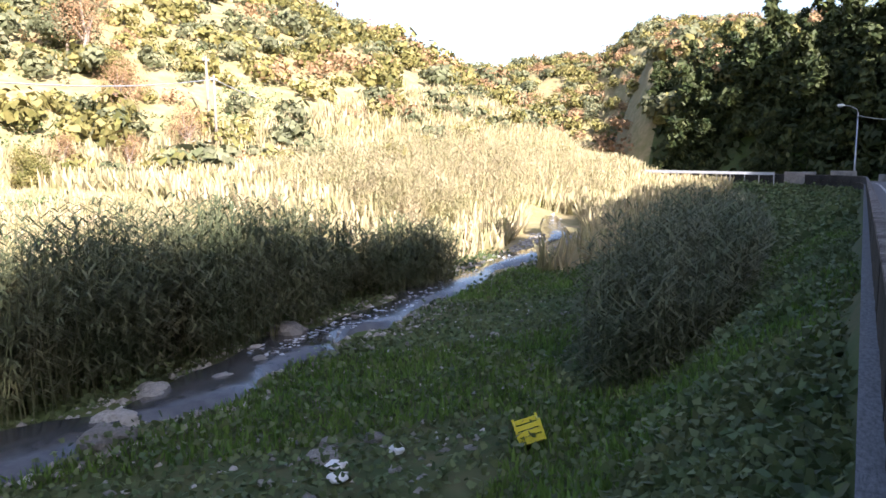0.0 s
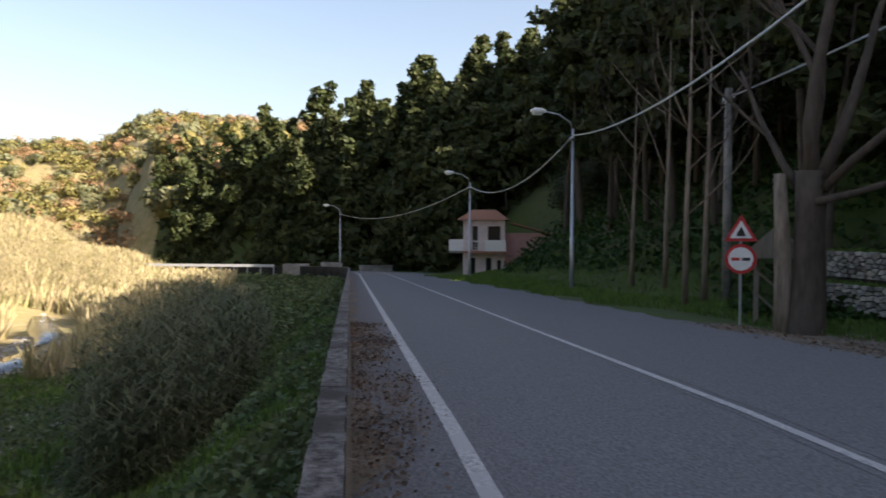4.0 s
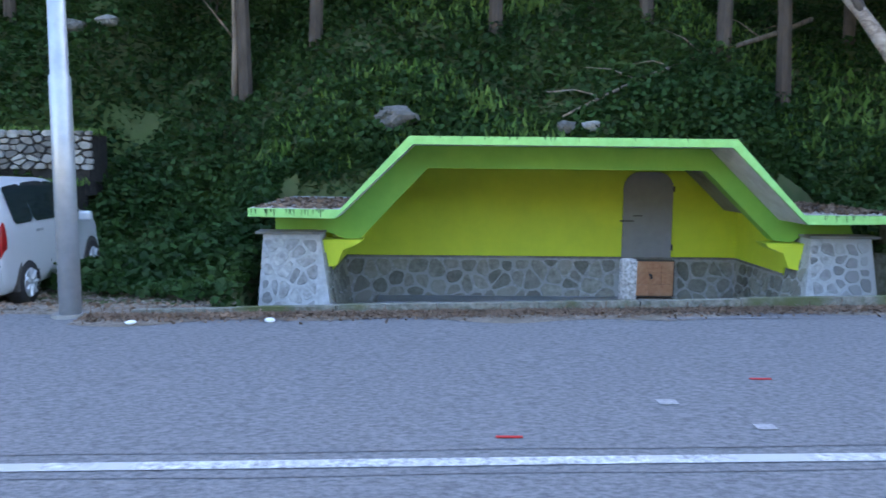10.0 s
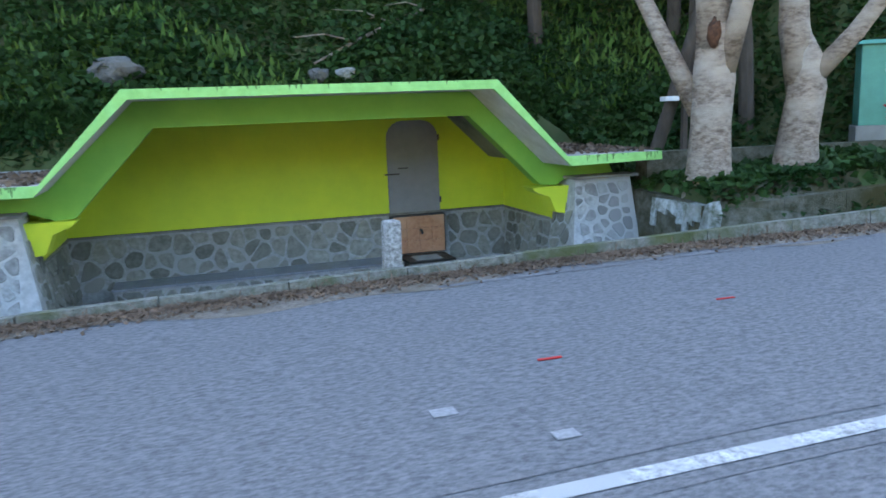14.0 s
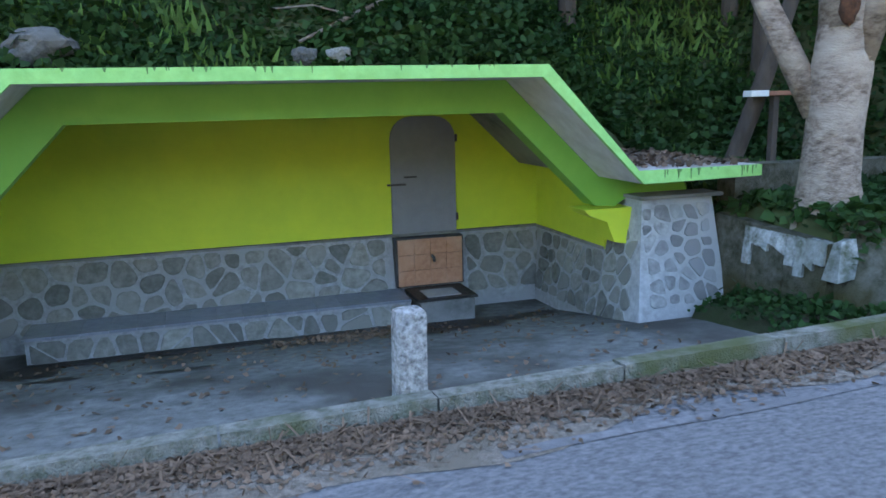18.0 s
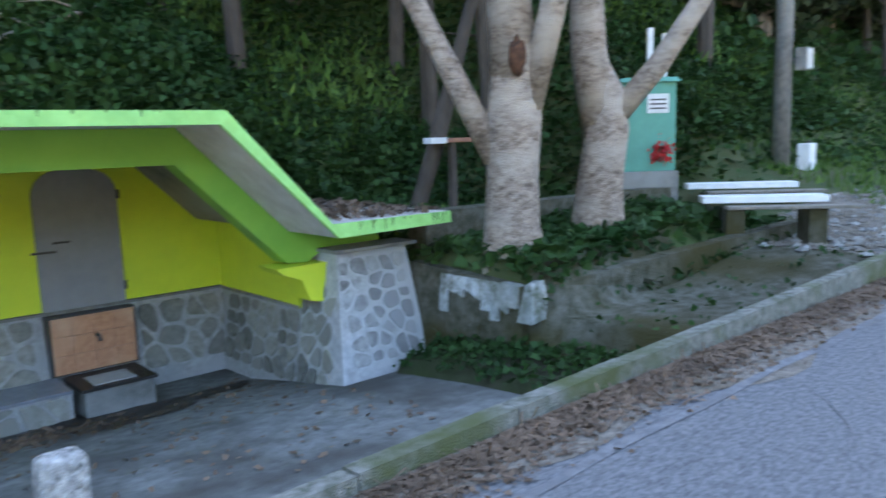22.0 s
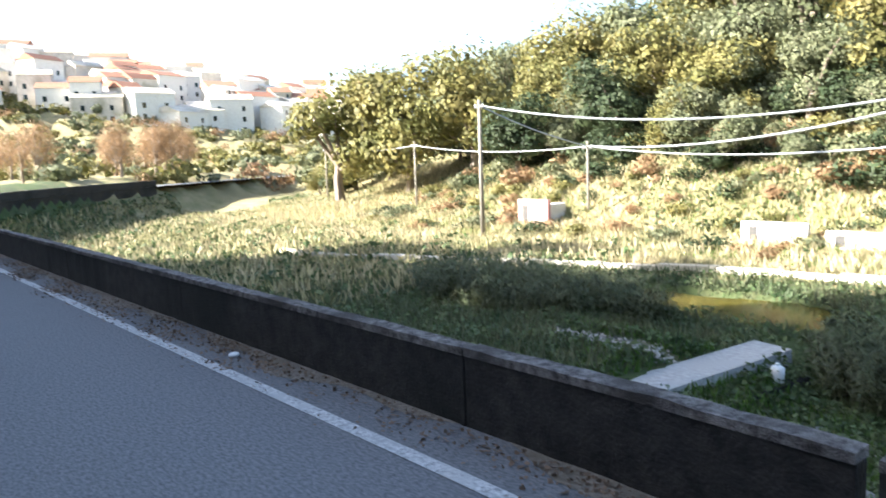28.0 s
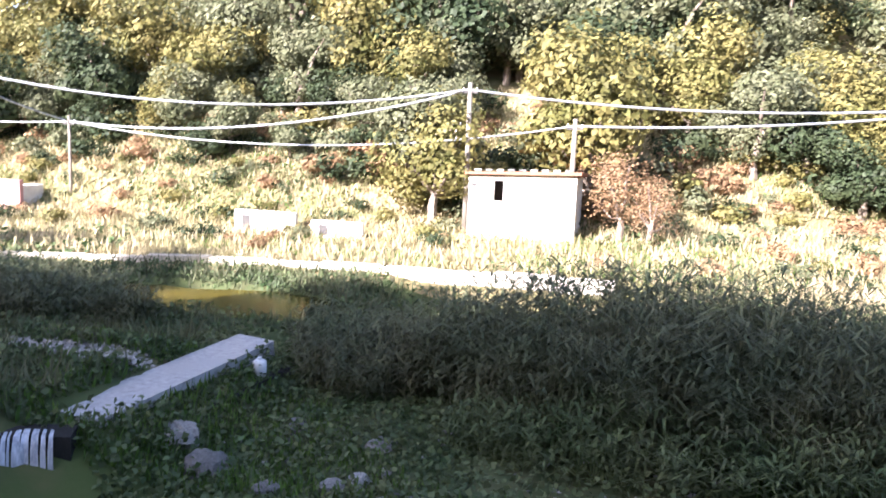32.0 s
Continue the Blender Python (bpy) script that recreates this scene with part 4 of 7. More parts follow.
big_tree("plane_tree", "pale-barked plane tree with one stout leaning limb", (11.3, 10.55, 0.15),
         ([(-0.03, 0.04, -0.3), (-0.02, 0.02, 0.05), (0, 0, 0.6), (0.04, -0.05, 1.3), (0.05, -0.05, 1.75), (0.05, -0.04, 2.1)], [0.42, 0.34, 0.28, 0.26, 0.2, 0.03]),
         [((0.03, -0.03, 1.2), (0.0, 0.02, 1), 5.0, 0.25), ((0.08, -0.10, 1.4), (0.52, -0.72, 0.98), 4.2, 0.15)], BARK, 8)
big_tree("thin_leaning_tree", "thin dark leaning trunk on the ivy slope", (10.3, 13.1, lz(10.3, 13.1)),
         ([(0, 0, -0.3), (0.12, -0.1, 0.4), (0.35, -0.3, 1.45), (0.75, -0.6, 3.2), (1.1, -0.9, 5.5)], [0.14, 0.12, 0.11, 0.08, 0.04]), [((0.7, -0.55, 3.0), (0.4, 0, 1), 2.5, 0.05)], BARKD, 4, 2)
b = big_tree("pollarded_tree", "big old pollarded roadside tree with bare shoots and a stub", (-13.3, 10.75, lz(-13.3, 10.75)),
             ([(0, 0, -0.3), (0, 0, 0.1), (0.0, 0.05, 1.2), (-0.05, 0.1, 2.6), (0, 0.1, 3.6)], [0.5, 0.4, 0.33, 0.31, 0.36]),
             [((-0.1, 0.1, 3.3), (-0.25, 0.1, 1), 5.0, 0.16), ((0.05, 0.1, 3.5), (0.02, 0, 1), 5.5, 0.17), ((0.2, 0.15, 3.4), (0.2, 0.3, 1), 5.0, 0.15),
              ((0.3, 0.2, 3.2), (0.9, 0.5, 0.75), 4.2, 0.11), ((-0.3, 0, 3.2), (-0.8, -0.3, 0.9), 4.0, 0.10), ((0.25, 0, 2.9), (0.9, 0.9, 0.35), 4.0, 0.09)], BARKD, 5, 3)
part("cut_stub", tube([(-0.32, -0.32, -0.2), (-0.34, -0.35, 1.0), (-0.36, -0.38, 2.3), (-0.46, -0.4, 3.55)], [0.25, 0.20, 0.17, 0.13], 12), BARKW, b, "bare cut stub with stripped bark", True)
b = big_tree("broken_tree", "split roadside tree with a broken stub and a leaning trunk", (-9.35, 12.95, lz(-9.35, 12.95)),
             ([(0.12, 0.1, -0.3), (0.12, 0.1, 0.1), (0.12, 0.1, 1.6), (0.2, 0.12, 2.8), (0.45, 0.15, 3.6), (0.7, 0.2, 4.6), (0.8, 0.2, 5.0)], [0.28, 0.22, 0.19, 0.18, 0.17, 0.14, 0.04]),
             [((0.65, 0.2, 4.3), (0.12, 0, 1), 4.5, 0.14), ((0.55, 0.18, 4.0), (0.8, -0.3, 0.7), 4.0, 0.10), ((0.4, 0.15, 3.5), (-0.7, 0, 0.6), 3.0, 0.06)], BARKW, 6, 3)
part("broken_stub", tube([(-0.12, -0.1, -0.1), (-0.11, -0.1, 1.0), (-0.1, -0.1, 2.6), (-0.12, -0.1, 3.1)], [0.26, 0.21, 0.19, 0.15], 10), BARKW, b, "splintered stub", True)
for x, y, h in ((-0.2, -0.12, 3.55), (-0.05, -0.02, 3.3), (-0.12, -0.2, 3.4)):
    part("splinter", tube([(x * 0.9, y, 2.9), (x, y, h - 0.2), (x * 1.1, y, h)], [0.06, 0.045, 0.008], 6), BARKW, b)
for k, (x, y, h) in enumerate(((-19.5, 11.0, 9), (-20.2, 12.0, 8), (-24, 12.5, 9), (-2.6, 19.5, 5), (-27, 12.5, 8), (-11.5, 16.8, 6))):
    big_tree("bare_sapling", "slender bare sapling on the bank", (x, y, lz(x, y)),
             ([(0, 0, -0.3), (0.05, 0, h * 0.3), (0, 0.1, h * 0.6), (0.1, 0.1, h)], [0.10, 0.08, 0.05, 0.015]),
             [((0.03, 0, h * q), (rnd.uniform(-1, 1), rnd.uniform(-1, 1), 0.7), h * 0.35, 0.03) for q in (0.3, 0.45, 0.6, 0.7)], BARKW, 20 + k, 2)


# ---- foliage trees, built once and copied ----
def crown_mesh(name, material, seed, blobs, leaf, count, squash=0.8, aspect=1.3, loose=0.6):
    r = np.random.RandomState(seed)
    cs, ns = [], []
    mid = np.mean([b[:3] for b in blobs], axis=0)
    for bx, by, bz, br in blobs:
        d = r.normal(size=(count, 3))
        d /= np.linalg.norm(d, axis=1)[:, None]
        rad = br * (r.uniform(0.3, 1, count) ** 0.35) * (1 + 0.22 * np.sin(5 * d[:, 0] + 4 * d[:, 1] + seed) * np.cos(4 * d[:, 2]))
        c = np.array([bx, by, bz]) + d * rad[:, None] * np.array([1, 1, squash])
        out = c - mid
        cs.append(c)
        ns.append(d + 0.5 * out / (np.linalg.norm(out, axis=1)[:, None] + 1e-6) + np.array([0, 0, 0.25]))
    v_, f_ = facing(np.concatenate(cs), np.concatenate(ns), leaf, aspect, loose, seed)
    return fastmesh(name, v_, f_, material)


def tube_mesh(name, limbs, material):
    bm = limb_mesh(limbs, 8)
    me = bpy.data.meshes.new(name)
    bm.normal_update()
    bm.to_mesh(me)
    bm.free()
    me.materials.append(material)
    return me


PINES = []
for k in range(5):
    r = random.Random(50 + k)
    h = 11 + 0.8 * k
    lx, ly = r.uniform(-1.1, 1.1), r.uniform(-1.1, 1.1)

    def axis_at(q):
        """Centre of the leaning, slightly bowed trunk at a share of its height."""
        return lx * q ** 1.4 + 0.25 * math.sin(3 * q + k), ly * q ** 1.4 + 0.25 * math.sin(2.5 * q + 2 * k)

    limbs, blobs = [([(*axis_at(q), h * q if q else -0.6) for q in (0, 0.15, 0.3, 0.5, 0.7, 0.85, 1.0)], [0.19, 0.16, 0.14, 0.12, 0.09, 0.06, 0.02])], []
    for j in range(9):
        q = r.uniform(0.12, 0.45)
        a, ln = r.uniform(0, 6.28), r.uniform(0.6, 2.0)
        x0, y0 = axis_at(q)
        limbs.append(([(x0, y0, h * q), (x0 + ln * 0.6 * math.cos(a), y0 + ln * 0.6 * math.sin(a), h * q + 0.15), (x0 + ln * math.cos(a + 0.3), y0 + ln * math.sin(a + 0.3), h * q - 0.1)], [0.025, 0.016, 0.006]))
    for j in range(17):
        q = 0.36 + 0.62 * j / 17
        x0, y0 = axis_at(q)
        a = r.uniform(0, 6.28)
        ln = (1 - 0.62 * j / 17) * r.uniform(1.8, 3.6)
        limbs.append(([(x0, y0, h * q), (x0 + ln * 0.6 * math.cos(a), y0 + ln * 0.6 * math.sin(a), h * q + 0.3), (x0 + ln * math.cos(a), y0 + ln * math.sin(a), h * q + 0.45)], [0.055, 0.035, 0.012]))
        for e_ in (0.45, 0.75, 1.0):
            blobs.append((x0 + e_ * ln * math.cos(a) + r.uniform(-0.35, 0.35), y0 + e_ * ln * math.sin(a) + r.uniform(-0.35, 0.35), h * q + 0.45 * e_ + r.uniform(-0.15, 0.2), r.uniform(0.5, 0.95)))
    x0, y0 = axis_at(1.0)
    blobs += [(x0, y0, h, 0.7), (x0, y0, h * 0.93, 0.9)]
    PINES.append([("trunk", tube_mesh("pine_trunk", limbs, BARKD)), ("crown", crown_mesh("pine_crown", PINE, 60 + k, blobs, 0.24, 50, 0.5, 2.2, 0.9))])
PINE_FAR = [crown_mesh("far_pine_crown", PINE, 260 + k, [(random.Random(9 * k + j).uniform(-1, 1) * (2.6 - 0.2 * j), random.Random(7 * k + j + 99).uniform(-1, 1) * (2.6 - 0.2 * j), 1.2 + 0.95 * j, 1.9 - 0.1 * j) for j in range(12)], 0.36, 80, 0.6, 2.0, 0.9) for k in range(4)]
LEAFT = []
for k, m_ in enumerate((OLIVE, OAK, OAK, OLIVE, EVERG, BRUSH)):
    r = random.Random(80 + k)
    blobs = [(r.uniform(-1.3, 1.3), r.uniform(-1.3, 1.3), r.uniform(1.3, 3.8), r.uniform(0.7, 1.25)) for _ in range(12)]
    limbs = [([(0, 0, -0.5), (0.1, 0, 0.8), (0, 0.1, 1.8)], [0.2, 0.16, 0.1])] + [([(0, 0.1, 1.2), (b_[0] * 0.6, b_[1] * 0.6, b_[2] * 0.8), b_[:3]], [0.09, 0.06, 0.02]) for b_ in blobs[:7]]
    LEAFT.append([("trunk", tube_mesh("leaf_tree_trunk", limbs, BARKW)), ("crown", crown_mesh("leaf_crown", m_, 90 + k, blobs, 0.105 if k < 5 else 0.06, 400 if k < 5 else 300, 0.85))])

# the pine wood on the north slope
made = 0
tries = 0
taken = []
far_pines = []
while made < 560 and tries < 12000:
    tries += 1
    x = rnd.uniform(-150, 85)
    yb = rnd.uniform(0, 1) ** 1.5 * 75
    toe = 19 if -17 < x < 13 else 14.5
    y = toe + yb + float(bend(x)) + (8 * math.sin(x * 0.4) ** 2 if -17 < x < 13 else 0)
    if x > 47 or x < -112 or (x < -50 and y < 0.2 * (x - 2.2)) or (-74 < x < -50 and yb < 10):
        continue
    dmin = 1.9 if yb < 25 else 3.2
    if any((x - a) ** 2 + (y - c) ** 2 < dmin * dmin for a, c in taken[-250:]):
        continue
    taken.append((x, y))
    s = rnd.uniform(0.75, 1.15)
    made += 1
    if yb > 30 or x < -78:
        far_pines.append((PINE_FAR[made % 4], x, y, lz(x, y) - 0.2, s))
        continue
    placed(PINES[made % 5], "pine_tree", "tall dark pine on the shaded wooded slope", "tree", x, y, lz(x, y) - 0.2, s, rnd.uniform(0, 6.28), "pines on the shaded slope")
for k in range(470):
    x = rnd.uniform(-150, -48)
    y = float(bend(x)) + 10.5 + rnd.uniform(0, 1) ** 1.6 * 60
    if x < -124 or y < 0.205 * (x - 2.2) or (x > -74 and y < 24):
        continue
    far_pines.append((rnd.choice(PINE_FAR), x, y, lz(x, y) - 0.4, rnd.uniform(0.7, 1.15) * (0.6 if x < -98 else 1.0)))
# larger pines that hang over the road beyond the lay-by
for x, y, s in ((37, 9.2, 0.85), (42, 8.7, 1.2), (46, 8.2, 1.2), (50, 9.0, 1.15), (53, 11.5, 1.1), (47, 17, 1.2), (55, 16, 1.1), (29, 13.2, 0.75), (34, 12.5, 0.7), (20, 14, 1.0), (41, 11.8, 1.1), (46, 11.0, 1.1),
                (36, 13.6, 0.75), (44, 14, 1.1), (31, 14.5, 0.75), (38, 16, 0.8), (50, 15, 1.0), (26, 15.5, 1.1), (23, 16, 1.1)):
    placed(PINES[rnd.randrange(5)], "pine_tree", "tall pine leaning over the grass bank", "tree", x, y, lz(x, y) - 0.2, s, rnd.uniform(0, 6.28), "pines on the shaded slope")
for _ in range(70):
    x = rnd.uniform(19, 60)
    y = float(bend(x)) + rnd.uniform(11.5, 26) + (3 if x < 40 else 0)
    placed(LEAFT[4], "evergreen_bush", "dark evergreen bush under the pines", "bush", x, y, lz(x, y) - 0.8, rnd.uniform(0.8, 1.7), rnd.uniform(0, 6.28), "bushes under the pines")
for _ in range(16):
    x = rnd.uniform(58, 84)
    y = rnd.uniform(0, 18)
    placed(LEAFT[rnd.choice((1, 5, 5, 0))], "roadside_tree", "sunlit small tree beyond the bend", "tree", x, y, lz(x, y) - 0.3, rnd.uniform(0.6, 1.1), rnd.uniform(0, 6.28), "trees beyond the bend")
for x, y, q in ((-57, 21.5, 1.2), (-54, 19.5, 1.0), (-60.5, 24, 1.3), (-63, 25, 1.3), (-51, 20, 1.1), (-66, 24, 1.2)):
    placed(LEAFT[4], "evergreen_bush", "dark evergreen bush behind the roadside house", "bush", x, y, lz(x, y) - 0.8, q, rnd.uniform(0, 6.28), "bushes behind the house")
# trunks seen on the bank behind the fountain
for x, y in ((3.6, 19), (9.2, 18.4), (11.0, 18.6), (-2.5, 19.5), (13.8, 16.5), (15.5, 17.0), (6.5, 21), (0.5, 21), (17.5, 15.5)):
    placed(PINES[rnd.randrange(5)], "pine_tree", "bare-trunked pine on the ivy bank", "tree", x, y, lz(x, y) - 0.2, 1.0, rnd.uniform(0, 6.28), "pines on the shaded slope", 1.25)

# trees of the sunny slope across the river
for k in range(300):
    x = rnd.uniform(-45, 78) if k < 210 else rnd.uniform(-8, 45)
    y = -38 - rnd.uniform(0, 1) ** 1.3 * (60 if k < 210 else 26)
    if 2 < x < 16 and y > -41:
        continue
    q = rnd.randrange(5)
    # only the dark foliage here: its colour stands for a ridge in shadow
    if 3 < x < 22 and y < -50:
        q = 4
    s = rnd.uniform(0.8, 1.9) * (0.8 if y > -45 else 1.1)
    if x < -15 and y > -58:
        if rnd.random() < 0.4:
            continue
        q, s = rnd.choice((5, 5, 5, 1)), s * 0.75
    placed(LEAFT[q], "hillside_tree", ("grey-green olive tree on the sunny slope", "yellow-green oak on the sunny slope", "yellow-green oak on the sunny slope", "grey-green olive tree on the sunny slope", "dark evergreen bush, also used for the slope's shaded valley", "leafless brown thicket on the sunny slope")[q],
           "tree", x, y, lz(x, y) - 0.2, s, rnd.uniform(0, 6.28), "trees on the sunny slope")
for x, y, q, s in ((13.5, -31.5, 1, 1.35), (14.8, -33.5, 0, 1.3), (7.2, -36, 1, 1.9), (16, -43, 4, 2.2), (27, -45, 0, 2.0), (21, -41, 1, 1.6), (36, -38, 4, 1.5), (43, -36, 4, 1.5), (5.2, -31.0, 5, 0.95), (3.9, -30.2, 5, 0.75), (50, -38, 2, 2.2), (56, -36, 1, 2.4), (62, -33, 2, 2.6)):
    placed(LEAFT[q], "hillside_tree", "tree at the foot of the sunny slope", "tree", x, y, lz(x, y) - 0.2, s, rnd.uniform(0, 6.28), "trees on the sunny slope")


def scatter(spots, name, material, label, category):
    """Many far shrubs joined into one object."""
    chunks = []
    for me, x, y, z, s in spots:
        n = len(me.vertices)
        co = np.empty(n * 3, np.float32)
        me.vertices.foreach_get("co", co)
        a = rnd.uniform(0, 6.28)
        co = co.reshape(-1, 3) * s
        c_, s_ = math.cos(a), math.sin(a)
        co = np.stack([co[:, 0] * c_ - co[:, 1] * s_ + x, co[:, 0] * s_ + co[:, 1] * c_ + y, co[:, 2] + z], 1)
        chunks.append((co, np.arange(n).reshape(-1, 4)))
    v_, f_ = joined(chunks)
    return stuff(name, v_, f_, material, label, category)


scatter(far_pines, "far_pine_wood", PINE, "dense dark pine wood high on the slope", "pine wood")
SHRUB = {}
for k, m_ in enumerate((OLIVE, OAK, BRUSH)):
    r = random.Random(130 + k)
    SHRUB[k] = [crown_mesh("shrub", m_, 140 + k + 7 * j, [(r.uniform(-1, 1), r.uniform(-1, 1), r.uniform(0.3, 1.2), r.uniform(0.4, 0.9)) for _ in range(6)], 0.24 if k < 2 else 0.16, 30) for j in range(3)]
for k, (nm, m_, lab) in enumerate((("far_olive_scrub", OLIVE, "grey-green scrub over the far sunny hillside"), ("far_oak_scrub", OAK, "yellow-green scrub over the far sunny hillside"), ("far_brown_scrub", BRUSH, "brown bare scrub on the far slopes"))):
    spots = []
    for _ in range(850 if k < 2 else 260):
        if rnd.random() < 0.72:
            x, y = (rnd.uniform(-300, -38), rnd.uniform(-190, -30)) if rnd.random() < 0.4 else (rnd.uniform(-170, -30), rnd.uniform(-125, -36))
        else:
            x, y = rnd.uniform(80, 260), rnd.uniform(-160, -15)
        spots.append((rnd.choice(SHRUB[k]), x, y, lz(x, y) - 0.2, rnd.uniform(0.7, 1.7) * (1 + abs(x) / 400)))
    for _ in range(230):
        x, y = rnd.uniform(-330, -112), rnd.uniform(-110, 30)
        spots.append((rnd.choice(SHRUB[k]), x, y, lz(x, y) - 0.3, rnd.uniform(1.5, 3.2)))
    scatter(spots, nm, m_, lab, "scrub")

low = [crown_mesh("low_bush", m_, 170 + k, [(random.Random(k * 11 + j).uniform(-0.8, 0.8), random.Random(k * 13 + j + 5).uniform(-0.8, 0.8), 0.35 + 0.1 * (j % 3), 0.5) for j in range(5)], 0.11, 80) for k, m_ in enumerate((OLIVE, EVERG, BRUSH, OAK))]
for k, (m_, nm, lab, n) in enumerate(((OLIVE, "grey_field_bushes", "low grey-green bushes in the sunny field", 110), (EVERG, "dark_field_bushes", "low dark bushes in the sunny field", 110), (BRUSH, "brown_field_bushes", "low brown dry bushes in the sunny field", 130), (OAK, "yellow_field_bushes", "low yellow-green bushes in the sunny field", 90))):
    spots = []
    for _ in range(n):
        x, y = rnd.uniform(-14, 52), -25.5 - rnd.uniform(0, 1) ** 0.8 * 17
        if 6 < x < 12 and y > -34:
            continue
        spots.append((low[k], x, y, lz(x, y) - 0.1, rnd.uniform(0.4, 1.2) * (1.3 if y < -34 else 0.8)))
    scatter(spots, nm, m_, lab, "bushes")
for _ in range(34):
    x, y = rnd.uniform(14, 50), rnd.uniform(-41, -34)
    q = rnd.choice((0, 1, 3, 4, 4))
    placed(LEAFT[q], "hillside_tree", "tree at the foot of the sunny slope", "tree", x, y, lz(x, y) - 0.3, rnd.uniform(0.5, 1.0), rnd.uniform(0, 6.28), "trees on the sunny slope")

# ---- ground cover ----
STREAM = [(-2, -12.6), (-4.5, -12.6), (-7, -12.2), (-9.5, -11.7), (-12.5, -12.2), (-14.8, -12.3), (-17, -12.0), (-21, -12.3), (-27, -12.6), (-33, -12.3), (-40, -13.8), (-51, -17.8)]


def in_stream(x, y, w=1.3):
    sy = np.interp(-x, [-p[0] for p in STREAM], [p[1] for p in STREAM])
    return (np.abs(y - sy) < w) & (x < -1.5) & (x > -52)


def at_weir(x, y):
    slab_ = ((x > 12.8 + 0.07 * (y + 14.2)) & (x < 13.85 + 0.08 * (y + 14.2)) & (y < -8.5) & (y > -14.4)) | (np.hypot(x - 13.6, y + 6.4) < 1.5)
    return slab_ | (((x - 15.9) / 2.1) ** 2 + ((y + 11.1) / 0.5) ** 2 < 1 + 0.4 * np.sin(x * 5) * np.sin(y * 7))



def cover(name, material, label, category, n, xr, yr, size, keep=None, seed=1, lift=0.05, flat=0.5, aspect=1.0, upright=0.0, high=0.0):
    r = np.random.RandomState(seed)
    x, y = r.uniform(*xr, n), r.uniform(*yr, n)
    if keep is not None:
        ok = keep(x, y, r)
        x, y = x[ok], y[ok]
    z = land(x, y) + lift + (r.uniform(0, 1, len(x)) ** 2 * high * (0.5 + 0.5 * np.sin(x * 1.1) * np.sin(y * 1.3)) if high else 0)
    v_, f_ = leaves(np.stack([x, y, z], 1), size, flat=flat, aspect=aspect, upright=upright, seed=seed)
    return stuff(name, v_, f_, material, label, category)


def slope_near(x, y, r):
    ok = (y > 14.5 - 2.5 * smooth(13, 16, x)) | ((x < -0.45) & (x > -3.6) & (y > 9.9 - 0.4 * (x + 0.6))) | ((x < -0.6) & (x > -4.5) & (y > 12.6)) | ((x > 9.4) & (x < 14.5) & (y > 12)) | ((x < -15) & (y > 11.5))
    return ok & ~((x > -0.36) & (x < 9.34) & (y < 14.72))


cover("ivy_slope", IVY, "dark green ivy and weeds covering the shaded slope", "ivy", 170000, (-18, 24), (11.5, 25), 0.105, slope_near, 2, 0.08, 0.62, high=0.55)
cover("ivy_mound", IVY, "thick ivy heaped against the fountain's back and sides", "ivy", 46000, (-4.5, 13.5), (9.5, 17), 0.10, lambda x, y, r: slope_near(x, y, r) & ((x < 2.2) | (x > 6.5) | (y < 16)), 22, 0.1, 0.4, high=0.55)
r_ = np.random.RandomState(44)
hx = np.concatenate([r_.uniform(-0.7, 1.5, 5000), r_.uniform(7.3, 9.6, 5000)])
hy = r_.uniform(14.78, 14.95, 10000)
hz = 0.66 + (land(hx, 0 * hx + 15.1) - 0.5) * r_.uniform(0, 1, 10000)
v, f = leaves(np.stack([hx, hy, hz], 1), 0.13, seed=45)
stuff("hanging_ivy", v, f, IVY, "ivy hanging down the cut bank behind the roof", "ivy")
cover("west_undergrowth", PINE, "dark undergrowth at the foot of the pine spur", "undergrowth", 26000, (-140, -45), (-70, 45), 0.8, lambda x, y, r: (y - bend(x) > 9) & (y - bend(x) < 40) & (y > 0.2 * (x - 2.2)) & ((x < -74) | (y > 22)) & (x > -135), 23, 0.3, 0.3, high=1.6)
cover("far_undergrowth", IVY, "dark undergrowth beneath the pines", "undergrowth", 90000, (-70, 60), (11.5, 42), 0.2, lambda x, y, r: (y > 13) & ((x < -16) | (x > 20) | (y > 24)) & ((x > -52) | (y > 22)), 3, 0.2, 0.4, high=1.2)
cover("slope_grass", GRASS, "fresh grass tufts on the shaded slope", "grass", 36000, (-16, 26), (11.5, 24), 0.10, lambda x, y, r: slope_near(x, y, r) & (x > -3) & (np.sin(x * 0.7) + np.sin(y * 0.9 + x * 0.3) > 0.2), 4, 0.1, upright=0.6, aspect=2.2, high=0.25)
cover("bank_ivy", IVY, "ivy and brambles on the bank under the pines", "ivy", 42000, (15, 50), (9.5, 24), 0.10, lambda x, y, r: (y - bend(x) > 11.0 - 0.8 * np.sin(x * 0.35) + r.normal(size=len(x)) * 0.5), 52, 0.05, 0.55, high=0.5)
cover("verge_grass", GRASS, "green grass along the roadside verge", "grass", 70000, (-60, 60), (8.0, 14.5), 0.045, lambda x, y, r: ((x > 17) & (y > 8.2 + bend(x)) & (r.uniform(0, 1, len(x)) < smooth(8.0, 9.5, y - bend(x)) + 0.1)) | ((x < -7) & (y > 10.9 - 2.2 * smooth(-13, -20, x) + 0.4 * np.sin(x))), 5, 0.0, upright=0.75, aspect=3.0)
